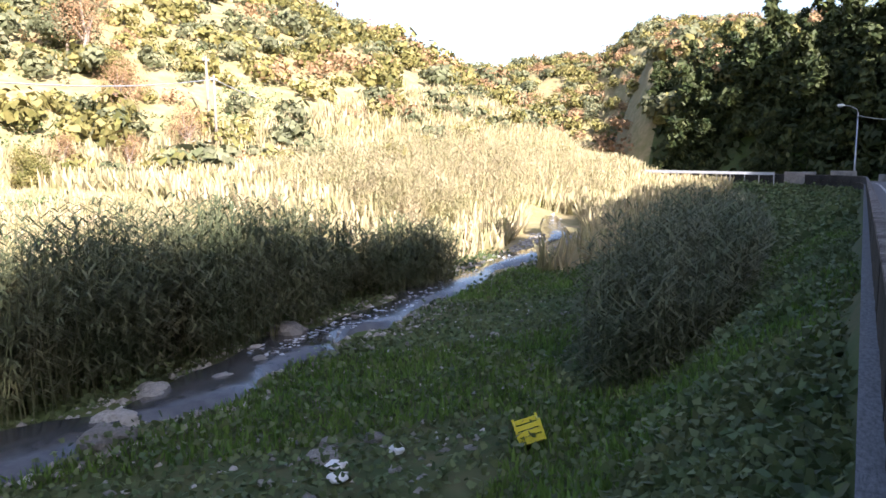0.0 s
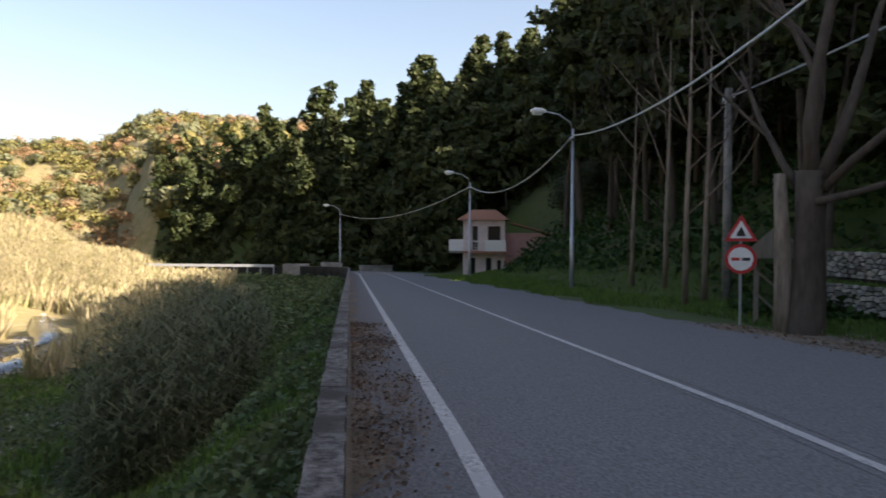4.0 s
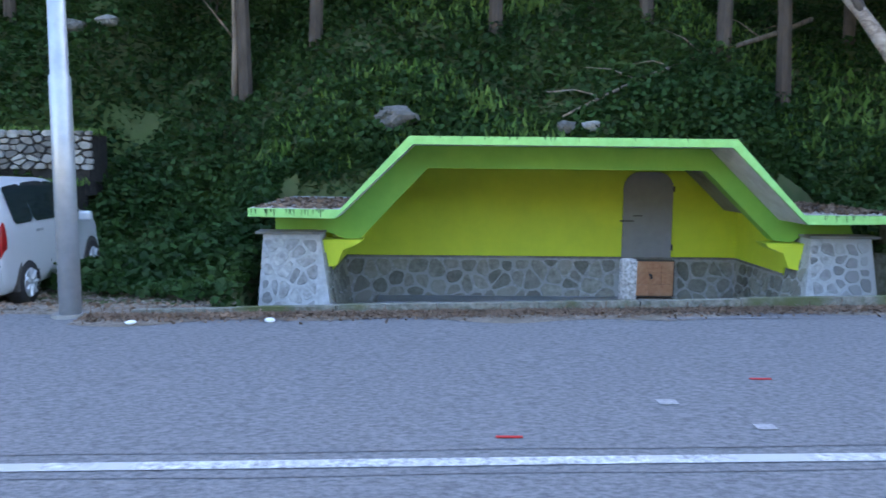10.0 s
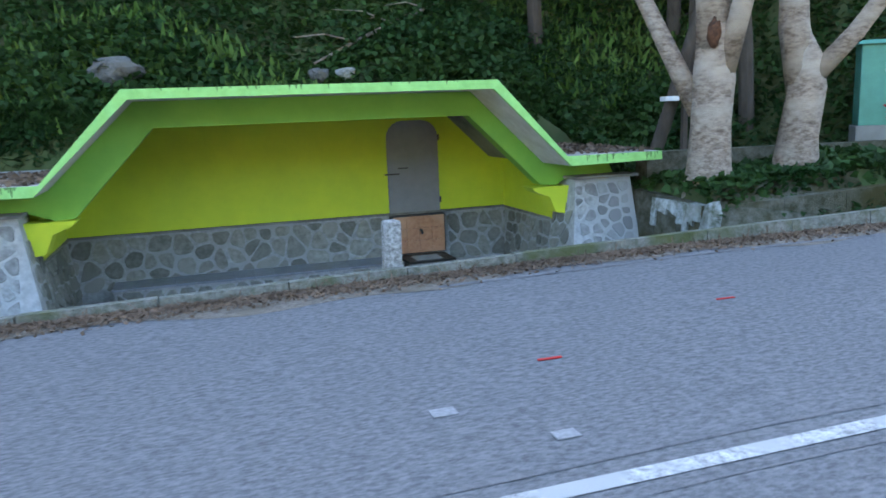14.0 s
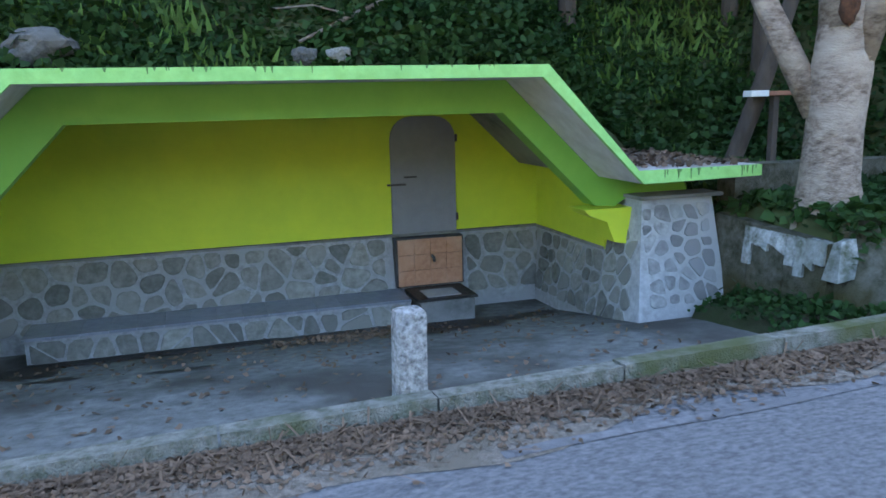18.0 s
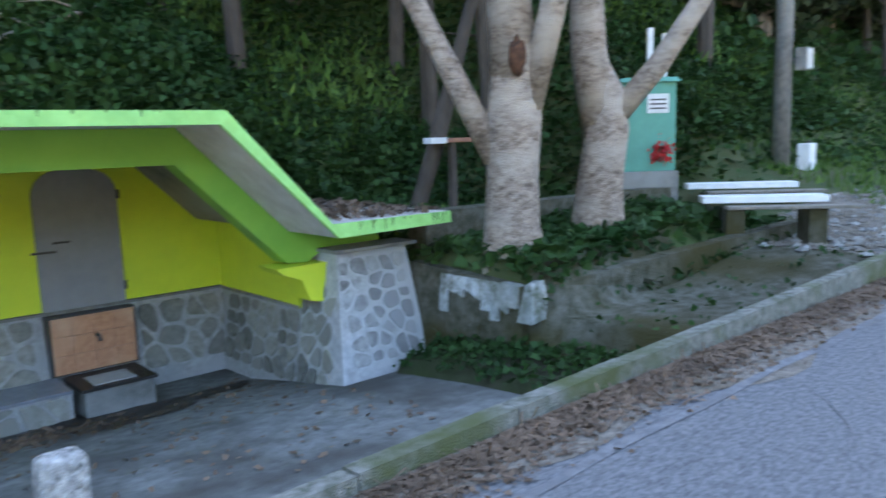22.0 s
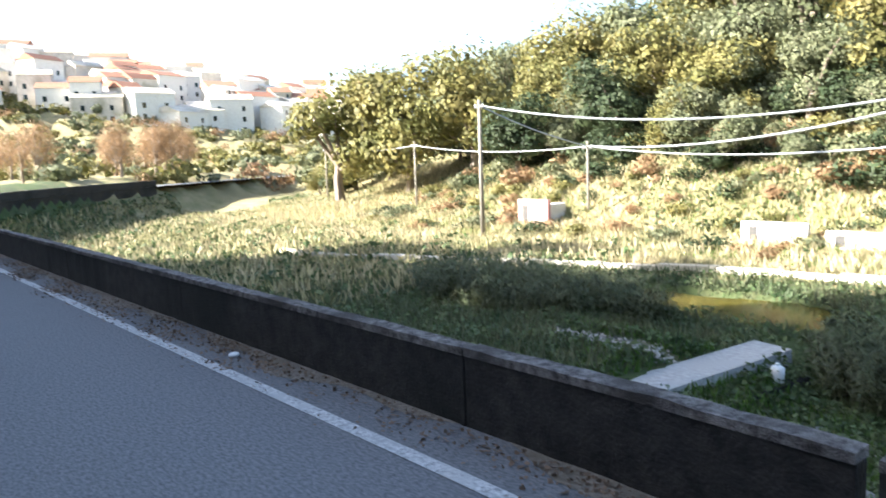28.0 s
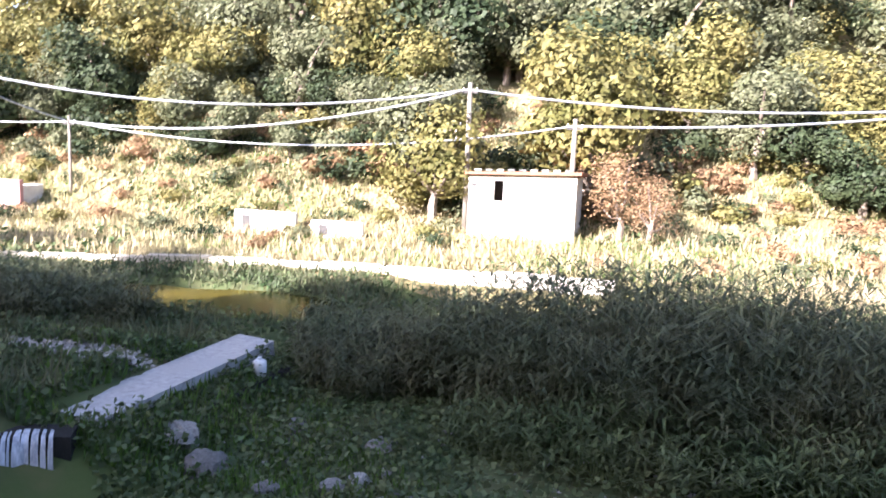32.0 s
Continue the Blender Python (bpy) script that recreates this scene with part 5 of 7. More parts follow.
cover("planter_weeds", IVY, "green weeds round the plane trees", "weeds", 7000, (9.3, 14.5), (8.2, 12.2), 0.11, lambda x, y, r: (y > 9.8 - 0.12 * (x - 9.4)), 6, 0.05, 0.4, high=0.22)
near_bank = lambda x, y, r: (y - bend(x) < -0.12) & (y > levee_y(x) + 0.3)
cover("river_weeds", WEED, "low weeds and herbs over the riverbank", "weeds", 100000, (-32, 26), (-23.8, 1.0), 0.095, lambda x, y, r: near_bank(x, y, r) & ~at_weir(x, y) & ~in_stream(x, y, 1.0) & ~in_pond(x, y), 7, 0.06, 0.35, high=0.45)
cover("river_grass", GRASS, "grass patches in the riverbed", "grass", 85000, (-30, 20), (-13, 1.0), 0.06, lambda x, y, r: near_bank(x, y, r) & (np.sin(x * 0.5 + 1) + np.sin(y * 0.8 + x * 0.35) > -0.1) & ~at_weir(x, y) & ~in_stream(x, y, 1.0), 8, 0.0, upright=0.7, aspect=3.4)
cover("far_bank_weeds", WEED, "rough weeds on the bank up the valley", "weeds", 26000, (-100, -29), (-9, 6), 0.22, lambda x, y, r: (y - bend(x) < -0.3) & (y - bend(x) > -8), 51, 0.05, 0.3, high=0.7)
cover("channel_weeds", IVY, "weeds growing in the gap beside the kerb", "weeds", 260, (9.0, 13), (7.7, 9.7), 0.05, lambda x, y, r: r.uniform(0, 1, len(x)) < 0.75, 34, 0.04, 0.3, high=0.2)
cover("wall_top_weeds", IVY, "weeds hanging over the planter wall", "weeds", 3000, (9.3, 14.2), (9.2, 10.1), 0.07, lambda x, y, r: np.abs(y - (9.95 - 0.12 * (x - 9.4))) < 0.16, 35, 0.0, 0.3, high=0.25)
cover("pond_edge_grass", REED, "rank grass round the algae pond and the weir", "grass", 16000, (8, 30), (-23.8, -6.5), 0.07, lambda x, y, r: ~at_weir(x, y) & ~in_pond(x, y) & (y > levee_y(x) + 0.3) & ((y < -15.5) | (x > 14.3)), 37, 0.0, upright=0.6, aspect=5.5)
cover("weir_weeds", WEED, "low dark weeds below the weir", "weeds", 20000, (7, 19), (-14, -3), 0.085, lambda x, y, r: ~at_weir(x, y), 31, 0.05, 0.3, high=0.4)
cover("parapet_weeds", WEED, "dark weeds along the outer foot of the parapet", "weeds", 12000, (-14, 8), (-1.8, 0.9), 0.08, lambda x, y, r: (y - bend(x) < -0.06), 32, 0.05, 0.3, high=0.4)
cover("field_green", GRASS, "patches of fresh grass in the sunny field", "grass", 40000, (-10, 50), (-42, -24.8), 0.06, lambda x, y, r: np.sin(x * 0.35 + y * 0.2) + np.sin(y * 0.6 - x * 0.15) > 0.1, 29, 0.0, upright=0.6, aspect=3.5)
cover("dry_grass_field", DRYG, "sunlit dry yellow grass across the river", "dry grass", 110000, (-50, 70), (-44, -20.5), 0.09, lambda x, y, r: (y < levee_y(x) - 0.5) | (x < 0), 9, 0.0, upright=0.65, aspect=4.0)
cover("far_dry_grass", DRYG, "sunlit dry grass and reeds up the valley", "dry grass", 60000, (-120, -27), (-45, -9), 0.25, lambda x, y, r: (y - bend(x) < -7) & ~in_stream(x, y, 2.0), 10, 0.0, upright=0.7, aspect=4.5)
cover("hill_grass", WEED, "weeds and herbs on the sunny terraces", "weeds", 50000, (-60, 75), (-60, -24.8), 0.16, lambda x, y, r: np.sin(x * 0.3) + np.sin(y * 0.5) > 0.1, 12, 0.1, 0.3, high=0.4)


cover("east_grass", DRYG, "rough dry grass beyond the parapet", "dry grass", 30000, (26, 110), (-24, -1), 0.14, lambda x, y, r: (y - bend(x) < -1.5), 24, 0.0, upright=0.6, aspect=3.5)
cover("east_weeds", WEED, "green weeds beyond the parapet", "weeds", 30000, (24, 90), (-24, -1), 0.2, lambda x, y, r: (y - bend(x) < -0.6), 25, 0.05, 0.3, high=0.5)


def pebbles(name, label, n, xr, yr, size, seed, keep=None, high=land, material=None):
    """Many small angular stones, far too many to count."""
    r = np.random.RandomState(seed)
    x, y = r.uniform(*xr, n), r.uniform(*yr, n)
    if keep is not None:
        ok = keep(x, y, r)
        x, y = x[ok], y[ok]
    n = len(x)
    c = np.stack([x, y, high(x, y) + size * 0.2], 1)
    d = np.array([(1, 0, 0), (0, 1, 0), (-1, 0, 0), (0, -1, 0), (0, 0, 0.6), (0, 0, -0.6)], float)
    sc = size * r.uniform(0.4, 1.3, (n, 1, 1)) * r.uniform(0.6, 1.3, (n, 6, 1))
    a = r.uniform(0, 6.283, n)
    rot = np.stack([d[None, :, 0] * np.cos(a)[:, None] - d[None, :, 1] * np.sin(a)[:, None], d[None, :, 0] * np.sin(a)[:, None] + d[None, :, 1] * np.cos(a)[:, None], np.broadcast_to(d[None, :, 2], (n, 6))], 2)
    v_ = (c[:, None] + rot * sc).reshape(-1, 3)
    t = np.array([(0, 1, 4), (1, 2, 4), (2, 3, 4), (3, 0, 4), (1, 0, 5), (2, 1, 5), (3, 2, 5), (0, 3, 5)])
    return stuff(name, v_, (t[None] + 6 * np.arange(n)[:, None, None]).reshape(-1, 3), material or RUBBLE, label, "stones")


pebbles("layby_gravel", "loose gravel and stones on the lay-by", 8000, (13.0, 27), (7.35, 10.6), 0.045, 3, lambda x, y, r: (y < 10.6 - 0.15 * (x - 12)), material=SAND)
pebbles("layby_stones", "broken pale stones on the lay-by", 700, (12.8, 26), (7.35, 10), 0.07, 4)
pebbles("car_layby_gravel", "loose gravel on the dirt lay-by", 7000, (-13, -0.4), (7.3, 11.6), 0.035, 5, material=SAND)
pebbles("riverbed_stones", "pale stones scattered in the riverbed grass", 1000, (-24, 12), (-12.5, -5), 0.09, 6, lambda x, y, r: ~at_weir(x, y))
pebbles("stream_stones", "wet pebbles along the stream", 3800, (-40, -2), (-16, -9.5), 0.12, 7, lambda x, y, r: in_stream(x, y, 1.6) & ~in_stream(x, y, 0.55))
pts = [(x, y, float(lz(x, y)) + 0.03) for x, y in ((rnd.uniform(-13, -0.5), rnd.triangular(7.3, 11.6, 8.5)) for _ in range(2500))]
v, f = leaves(pts, 0.06, flat=0.75, aspect=0.6, seed=33)
stuff("layby_litter", v, f, LITTER, "dry leaf debris on the lay-by", "dead leaves")


def reeds(name, cx, cy, rx, ry, n, h, seed, material=REED, label="dense bed of grey-green giant reeds"):
    """Stems with long drooping leaves."""
    r = np.random.RandomState(seed)
    a, q = r.uniform(0, 6.283, n), np.sqrt(r.uniform(0, 1, n))
    x, y = cx + rx * q * np.cos(a), cy + ry * q * np.sin(a)
    z = land(x, y)
    hh = h * r.uniform(0.55, 1.1, n) * (1 - 0.35 * q ** 3)
    lean = r.normal(size=(n, 2)) * 0.13
    chunks = []
    w = 0.014
    b0 = np.stack([x, y, z - 0.1], 1)
    b1 = np.stack([x + lean[:, 0] * hh, y + lean[:, 1] * hh, z + hh], 1)
    s = np.stack([np.cos(a * 3), np.sin(a * 3), 0 * a], 1) * w
    chunks.append((np.stack([b0 - s, b0 + s, b1 + s * 0.3, b1 - s * 0.3], 1).reshape(-1, 3), np.arange(4 * n).reshape(-1, 4)))
    for k in range(9):
        t = r.uniform(0.18, 1.0, n)[:, None]
        p = b0 + (b1 - b0) * t
        d = r.uniform(0, 6.283, n)
        ln = r.uniform(0.35, 0.75, n)[:, None] * min(1.0, h / 2.2)
        dr = np.stack([np.cos(d), np.sin(d), 0.55 + 0 * d], 1)
        m = p + dr * ln * 0.55
        e = p + dr * ln * np.array([1, 1, 0.25])
        sd = np.stack([-np.sin(d), np.cos(d), 0 * d], 1) * 0.02
        vv = np.stack([p - sd, p + sd, m + sd * 1.1, m - sd * 1.1, m - sd * 1.1, m + sd * 1.1, e + sd * 0.1, e - sd * 0.1], 1).reshape(-1, 3)
        chunks.append((vv, np.arange(8 * n).reshape(-1, 4)))
    v_, f_ = joined(chunks)
    return stuff(name, v_, f_, material, label, "reeds")


reeds("reed_bed", -12.5, -15.6, 8.5, 2.6, 2300, 3.7, 1)
reeds("reed_bed", -23, -14.2, 3.0, 1.6, 500, 2.5, 2)
reeds("reed_bed", -20, -3.6, 7.5, 1.9, 1100, 3.1, 3)
reeds("reed_bed", -32, -4.5, 6, 2.4, 800, 3.0, 4)
reeds("reed_bed", 3.0, -15.5, 6.5, 3.6, 2300, 3.2, 5)
reeds("reed_bed", -6, -17.5, 5, 2.6, 900, 2.9, 6)
reeds("reed_bed", 10.5, -15.6, 2.2, 2.2, 420, 1.7, 7)
reeds("reed_bed", 22, -14.5, 5.5, 2.2, 900, 1.5, 8)
reeds("reed_bed", -46, -26, 14, 8, 1500, 3.4, 9, DRYG, "sunlit yellow giant reeds up the valley")
reeds("reed_bed", -66, -26, 16, 10, 1200, 4.2, 10, DRYG, "sunlit yellow giant reeds up the valley")
reeds("reed_bed", -36, -21, 5, 3, 600, 3.0, 11, DRYG, "sunlit yellow giant reeds up the valley")
reeds("dark_brush", 2.5, -12.2, 5.5, 1.6, 700, 1.3, 12, WEED, "dark tangled brush on the river bank")


fb = thing("fallen_branch", "long pale dead branch lying across the ivy slope", "branch")
r_ = random.Random(77)
A, B = Vector((5.0, 15.8, 2.25)), Vector((12.5, 21.0, 5.3))
line = [A + (B - A) * t + Vector((0, 0, 0.12 * math.sin(5 * t))) for t in np.linspace(0, 1, 9)]
part("stem", tube(line, [0.025, 0.035, 0.045, 0.05, 0.055, 0.06, 0.065, 0.07, 0.075], 7), BARKW, fb, "", True)
for k in range(9):
    p = line[1 + k % 7]
    q = p + Vector((-r_.uniform(0.5, 1.4), -r_.uniform(-0.2, 0.5), r_.uniform(-0.1, 0.7)))
    part("side_twig", tube([p, (p + q) / 2 + Vector((0, 0, 0.1)), q], [0.022, 0.014, 0.005], 5), BARKW, fb)

# ---- rocks ----
def rock_mesh(seed, material):
    bm = bmesh.new()
    bmesh.ops.create_icosphere(bm, subdivisions=3, radius=1)
    r = random.Random(seed)
    o = Vector((r.uniform(0, 9), r.uniform(0, 9), r.uniform(0, 9)))
    for v_ in bm.verts:
        v_.co *= 1 + 0.35 * noise.noise(v_.co * 1.1 + o) + 0.2 * noise.noise(v_.co * 2.6 + o) + 0.08 * noise.noise(v_.co * 7 + o)
        v_.co.z *= 0.62
    me = bpy.data.meshes.new("boulder")
    bm.normal_update()
    bm.to_mesh(me)
    bm.free()
    me.materials.append(material)
    return me


ROCKS = [rock_mesh(k, RUBBLE) for k in range(5)]


def boulder(x, y, s, z=None):
    o = new("boulder", ROCKS[rnd.randrange(5)])
    o.matrix_world = Matrix.Translation((x, y, (lz(x, y) if z is None else z) + 0.05 * s)) @ Matrix.Rotation(rnd.uniform(0, 6), 4, "Z") @ Matrix.Diagonal((s, s * rnd.uniform(0.7, 1.1), s, 1))
    return tagged(o, "pale limestone boulder in the riverbed", "boulder", "riverbed boulders")


for x, y, s in ((-7.2, -11.3, 0.55), (-7.9, -11.9, 0.45), (-9.6, -12.7, 0.4), (-9.2, -12.4, 0.35), (-14.8, -13.2, 0.6), (-13.0, -12.9, 0.3), (-6.0, -12.2, 0.25), (-8.0, -7.2, 0.3), (-8.6, -7.5, 0.22),
                (-9.0, -6.9, 0.2), (-12.2, -12.1, 0.32), (-17, -12.6, 0.3), (-10.8, -12.0, 0.3), (-6.6, -4.4, 0.35), (9.2, -9.2, 0.28), (8.9, -9.6, 0.3), (9.0, -11.2, 0.35), (7.7, -9.0, 0.28), (5.3, -9.7, 0.25), (8.2, -9.0, 0.2), (8.5, -10.1, 0.2), (11, -11.6, 0.3), (10.2, -8.8, 0.25), (12.4, -9.6, 0.4), (11.6, -9.2, 0.5), (1.2, -9.3, 0.25), (3.0, -9.0, 0.22)):
    boulder(x, y, s)
for _ in range(40):
    x, y = rnd.uniform(-22, 10), rnd.uniform(-12.5, -5)
    boulder(x, y, rnd.uniform(0.06, 0.16))
for x, y, s in ((1.6, 15.6, 0.42), (5.0, 15.4, 0.2), (5.5, 15.4, 0.18), (9.0, 14.4, 0.12), (-6.5, 19.5, 0.3), (-5.8, 19.8, 0.25), (11.5, 12.6, 0.2)):
    o = boulder(x, y, s, lz(x, y) + 0.25)
    tagged(o, "pale rock in the ivy above the fountain", "rock", "rocks on the slope")

# ---- the stream ----
path = STREAM
sv, k = [], 0
fine = []
for a, b in zip(path, path[1:]):
    for t in np.linspace(0, 1, 6)[:-1]:
        fine.append((a[0] + t * (b[0] - a[0]), a[1] + t * (b[1] - a[1])))
for i, (x, y) in enumerate(fine):
    wv = (0.72 if x > -22 else 0.5) + 0.25 * math.sin(i * 0.9) + 0.2 * math.sin(i * 0.37)
    x += 0.2 * math.sin(i * 1.1)
    z = max(lz(x, y - wv), lz(x, y + wv), lz(x, y)) + 0.17
    sv += [(x, y - wv * 1.5, z - 0.4), (x, y - wv, z), (x, y + wv, z), (x, y + wv * 1.5, z - 0.4)]
q = np.arange(len(fine) - 1)[:, None] * 4 + np.arange(3)[None]
q = q.ravel()
tagged(new("stream", fastmesh("stream", np.array(sv), np.stack([q, q + 1, q + 5, q + 4], 1), WATER, True)), "shallow stream running over stones", "stream", kind="structure")
r_ = np.random.RandomState(4)
pts = []
for (x, y) in fine[20:]:
    for _ in range(9):
        pts.append((x + r_.normal() * 0.3, y + r_.normal() * 0.28, max(lz(x, y - 0.7), lz(x, y + 0.7), lz(x, y)) + 0.19))
v, f = leaves(pts, 0.13, flat=0.97, aspect=0.6, seed=14)
stuff("stream_foam", v, f, FOAM, "white ripples on the stream", "water")
# weir, its slab, and the fall
weir = thing("weir", "pale concrete weir slab across the riverbed", "weir", kind="structure")
part("slab", hexa([(12.75, -14.2, -4.2), (13.9, -14.4, -4.2), (14.35, -8.4, -4.2), (13.15, -8.5, -4.2), (12.8, -14.2, -3.02), (13.85, -14.4, -3.0), (14.3, -8.4, -3.0), (13.2, -8.5, -3.02)]), SLABC, weir)
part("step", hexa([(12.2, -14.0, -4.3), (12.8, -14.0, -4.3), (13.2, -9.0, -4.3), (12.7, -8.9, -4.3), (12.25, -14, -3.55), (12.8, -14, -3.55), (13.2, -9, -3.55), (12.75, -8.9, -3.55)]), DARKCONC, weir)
pebbles("gravel_bar", "pale gravel bar behind the weir", 1500, (13.6, 18.2), (-12.0, -10.1), 0.075, 15, lambda x, y, r: (((x - 15.9) / 2.2) ** 2 + ((y + 11.1) / 0.75) ** 2 < r.uniform(0.3, 1.1, len(x))))
tagged(obj("pool", puddle("pool", 15.9, -6.6, 1.5, 0.9, -2.99, WATER, 4), WATER), "water above the weir", "water", kind="structure")
LIP = [(15.6, -5.4), (15.0, -6.25), (14.4, -7.05), (13.9, -7.6), (13.2, -7.8)]
for (xa, ya), (xb, yb) in zip(LIP, LIP[1:]):
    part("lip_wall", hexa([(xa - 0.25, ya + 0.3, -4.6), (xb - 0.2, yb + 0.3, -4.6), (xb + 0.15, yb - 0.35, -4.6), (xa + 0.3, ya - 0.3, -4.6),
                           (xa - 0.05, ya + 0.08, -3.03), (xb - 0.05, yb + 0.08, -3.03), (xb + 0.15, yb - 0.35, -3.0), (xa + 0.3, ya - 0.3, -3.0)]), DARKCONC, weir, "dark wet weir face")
r_ = random.Random(12)
for k in range(30):
    t = (k + r_.uniform(0.1, 0.9)) / 30 * (len(LIP) - 1.4)
    a, b, q = LIP[int(t)], LIP[int(t) + 1], t - int(t)
    fx_, fy_ = a[0] + q * (b[0] - a[0]), a[1] + q * (b[1] - a[1])
    ux, uy = (b[0] - a[0]), (b[1] - a[1])
    ul = math.hypot(ux, uy)
    ww = r_.uniform(0.025, 0.085)
    bm = bmesh.new()
    prof = [(0.1, -2.99), (-0.12, -3.0), (-0.24, -3.2), (-0.32, -3.6), (-0.38, -4.1)]
    rows = [[bm.verts.new((fx_ + dx * 0.7 + e_ * ww * ux / ul * (1 + 0.25 * n_), fy_ - dx + e_ * ww * uy / ul * (1 + 0.25 * n_), z)) for e_ in (-0.5, 0, 0.5)] for n_, (dx, z) in enumerate(prof)]
    for a, b in zip(rows, rows[1:]):
        for q in range(2):
            bm.faces.new((a[q], a[q + 1], b[q + 1], b[q]))
    part("water_fall", bm, FOAM, weir, "white falling water", True)
tagged(obj("plunge_pool", puddle("plunge", 13.1, -6.1, 1.7, 1.5, -4.02, WATER, 3), WATER), "pool below the fall", "water", kind="structure")
can = thing("plastic_drum", "white plastic drum lying by the weir", "drum", (12.55, -13.0, lz(12.55, -13.0) + 0.22))
part("drum_body", tube([(0, 0, -0.2), (0, 0, -0.17), (0, 0, 0.15), (0, 0, 0.2)], [0.13, 0.16, 0.16, 0.08], 12), WHITE, can, "", True)
part("drum_neck", tube([(0, 0, 0.2), (0, 0, 0.25)], 0.05, 10), WHITE, can)
tagged(obj("algae_pond", puddle("pond", 17.0, -18.3, 4.4, 1.7, -3.16, POND, 8), POND), "mustard-green algae on still water", "pond", kind="structure")
# far bank wall
bankw = thing("bank_wall", "long pale sunlit concrete bank wall", "wall", kind="structure")
for a in range(17):
    xa, xb = 5.0 + a * 2.1, 5.0 + a * 2.1 + 2.07
    ya, yb = float(levee_y(xa)), float(levee_y(xb))
    zt = -2.66 + 0.04 * math.sin(a * 2.1)
    part("wall_block", hexa([(xa, ya - 0.2, -4.6), (xb, yb - 0.2, -4.6), (xb, yb + 0.25, -4.6), (xa, ya + 0.25, -4.6), (xa, ya - 0.2, zt), (xb, yb - 0.2, zt), (xb, yb + 0.12, zt - 0.02), (xa, ya + 0.12, zt - 0.02)]), PALE, bankw)


# ---- buildings across the river ----
hut = thing("farm_hut", "small whitewashed farm hut with a lean-to roof", "hut")
part("wall_front", box(10.5, 11.6, -30.2, -30, -2.9, 0.48), PLASTER, hut)
part("wall_front", box(7.0, 10.08, -30.2, -30, -2.9, 0.62), PLASTER, hut)
part("wall_front", box(10.08, 10.5, -30.2, -30, -2.9, -0.6), PLASTER, hut)
part("lintel", box(10.08, 10.5, -30.2, -30, 0.28, 0.5), PLASTER, hut)
part("wall_side", box(11.38, 11.6, -33.2, -30.2, -2.9, 0.35), PLASTER, hut)
part("wall_side", box(7.0, 7.22, -33.2, -30.2, -2.9, 0.5), PLASTER, hut)
part("wall_back", box(7.0, 11.6, -33.4, -33.2, -2.9, 0.4), PLASTER, hut)
part("floor_dark", box(7.2, 11.4, -33.2, -30.2, -2.9, -2.3), DARKM, hut)
part("roof", hexa([(6.8, -33.6, 0.45), (11.75, -33.6, 0.35), (11.75, -29.8, 0.50), (6.8, -29.8, 0.66), (6.8, -33.6, 0.62), (11.75, -33.6, 0.5), (11.75, -29.8, 0.62), (6.8, -29.8, 0.8)]), ROOFT, hut, "sagging tiled lean-to roof")
for i in range(9):
    part("roof_stone", box(7.2 + i * 0.48, 7.5 + i * 0.48, -30.0, -29.8, 0.77 - 0.015 * i, 0.87 - 0.015 * i, 0.02), RUBBLE, hut)
for nm, lab, x0, x1, y0, h, w in (("ruined_wall", "low ruined white garden wall", 19.0, 22.0, -28.5, 0.9, 0.3), ("ruined_wall", "low ruined white garden wall", 15.8, 18.2, -28.3, 0.7, 0.3), ("ruined_shed", "half-fallen white shed in dry grass", 13.6, 16.8, -36.5, 1.9, 1.8), ("ruined_shed", "half-fallen pink shed in dry grass", 34, 36.4, -29, 1.5, 1.8)):
    e = thing(nm, lab, "ruin")
    zb = lz((x0 + x1) / 2, y0)
    part("wall", box(x0, x1, y0 - 0.25, y0, zb - 0.5, zb + h, 0.04), PLASTER if "pink" not in lab else PINKP, e)
    part("wall", box(x0 + 0.2, x0 + 0.9, y0 - w, y0 - 0.25, zb - 0.5, zb + h * 0.8, 0.04), PLASTER, e)
    # thin dark plate on the wall stands for the shade inside an opening
    part("doorway", box(x1 - 0.8, x1 - 0.4, y0, y0 + 0.01, zb + 0.05, zb + h * 0.75), DARKM, e)


def pole(name, label, x, y, z, h, r0=0.13, material=WOOD, arm=True):
    e = thing(name, label, "utility pole", (x, y, z), group="utility poles")
    part("shaft", tube([(0, 0, -0.5), (0, 0, h)], [r0, r0 * 0.72], 10), material, e, "", True)
    if arm:
        part("crossbar", box(-0.35, 0.35, -0.05, 0.05, h - 0.45, h - 0.37), DARKM, e)
        for q in (-0.3, 0.3):
            part("insulator", tube([(q, 0, h - 0.37), (q, 0, h - 0.22)], 0.035, 6), WHITE, e)
    return (x, y, z + h - 0.3)


pa = pole("utility_pole", "tall wooden utility pole in the dry grass", 35.2, -25, -2.4, 7.2)
pb = pole("utility_pole", "short wooden pole in the dry grass", 32.7, -31, -2.1, 4.5, 0.09)
pc = pole("utility_pole", "wooden pole beside the farm hut", 11.85, -30.6, -2.0, 6.4)
pd = pole("utility_pole", "short pole behind the farm hut", 7.3, -31, -1.8, 4.8)
pe = pole("utility_pole", "wooden pole up the valley", -11, -33, -1.6, 6.2)
pf = pole("utility_pole", "wooden pole up the valley", -45, -43.4, lz(-45, -43.4), 6.0)
pole("utility_pole", "wooden pole up the valley", -47, -46, lz(-47, -46), 6.0)
ph = pole("utility_pole", "distant wooden utility pole by the trees", 50, -32, lz(50, -32), 5.0, 0.09)
pi_ = pole("utility_pole", "distant wooden utility pole by the trees", 66, -34, lz(66, -34), 5.0, 0.09)
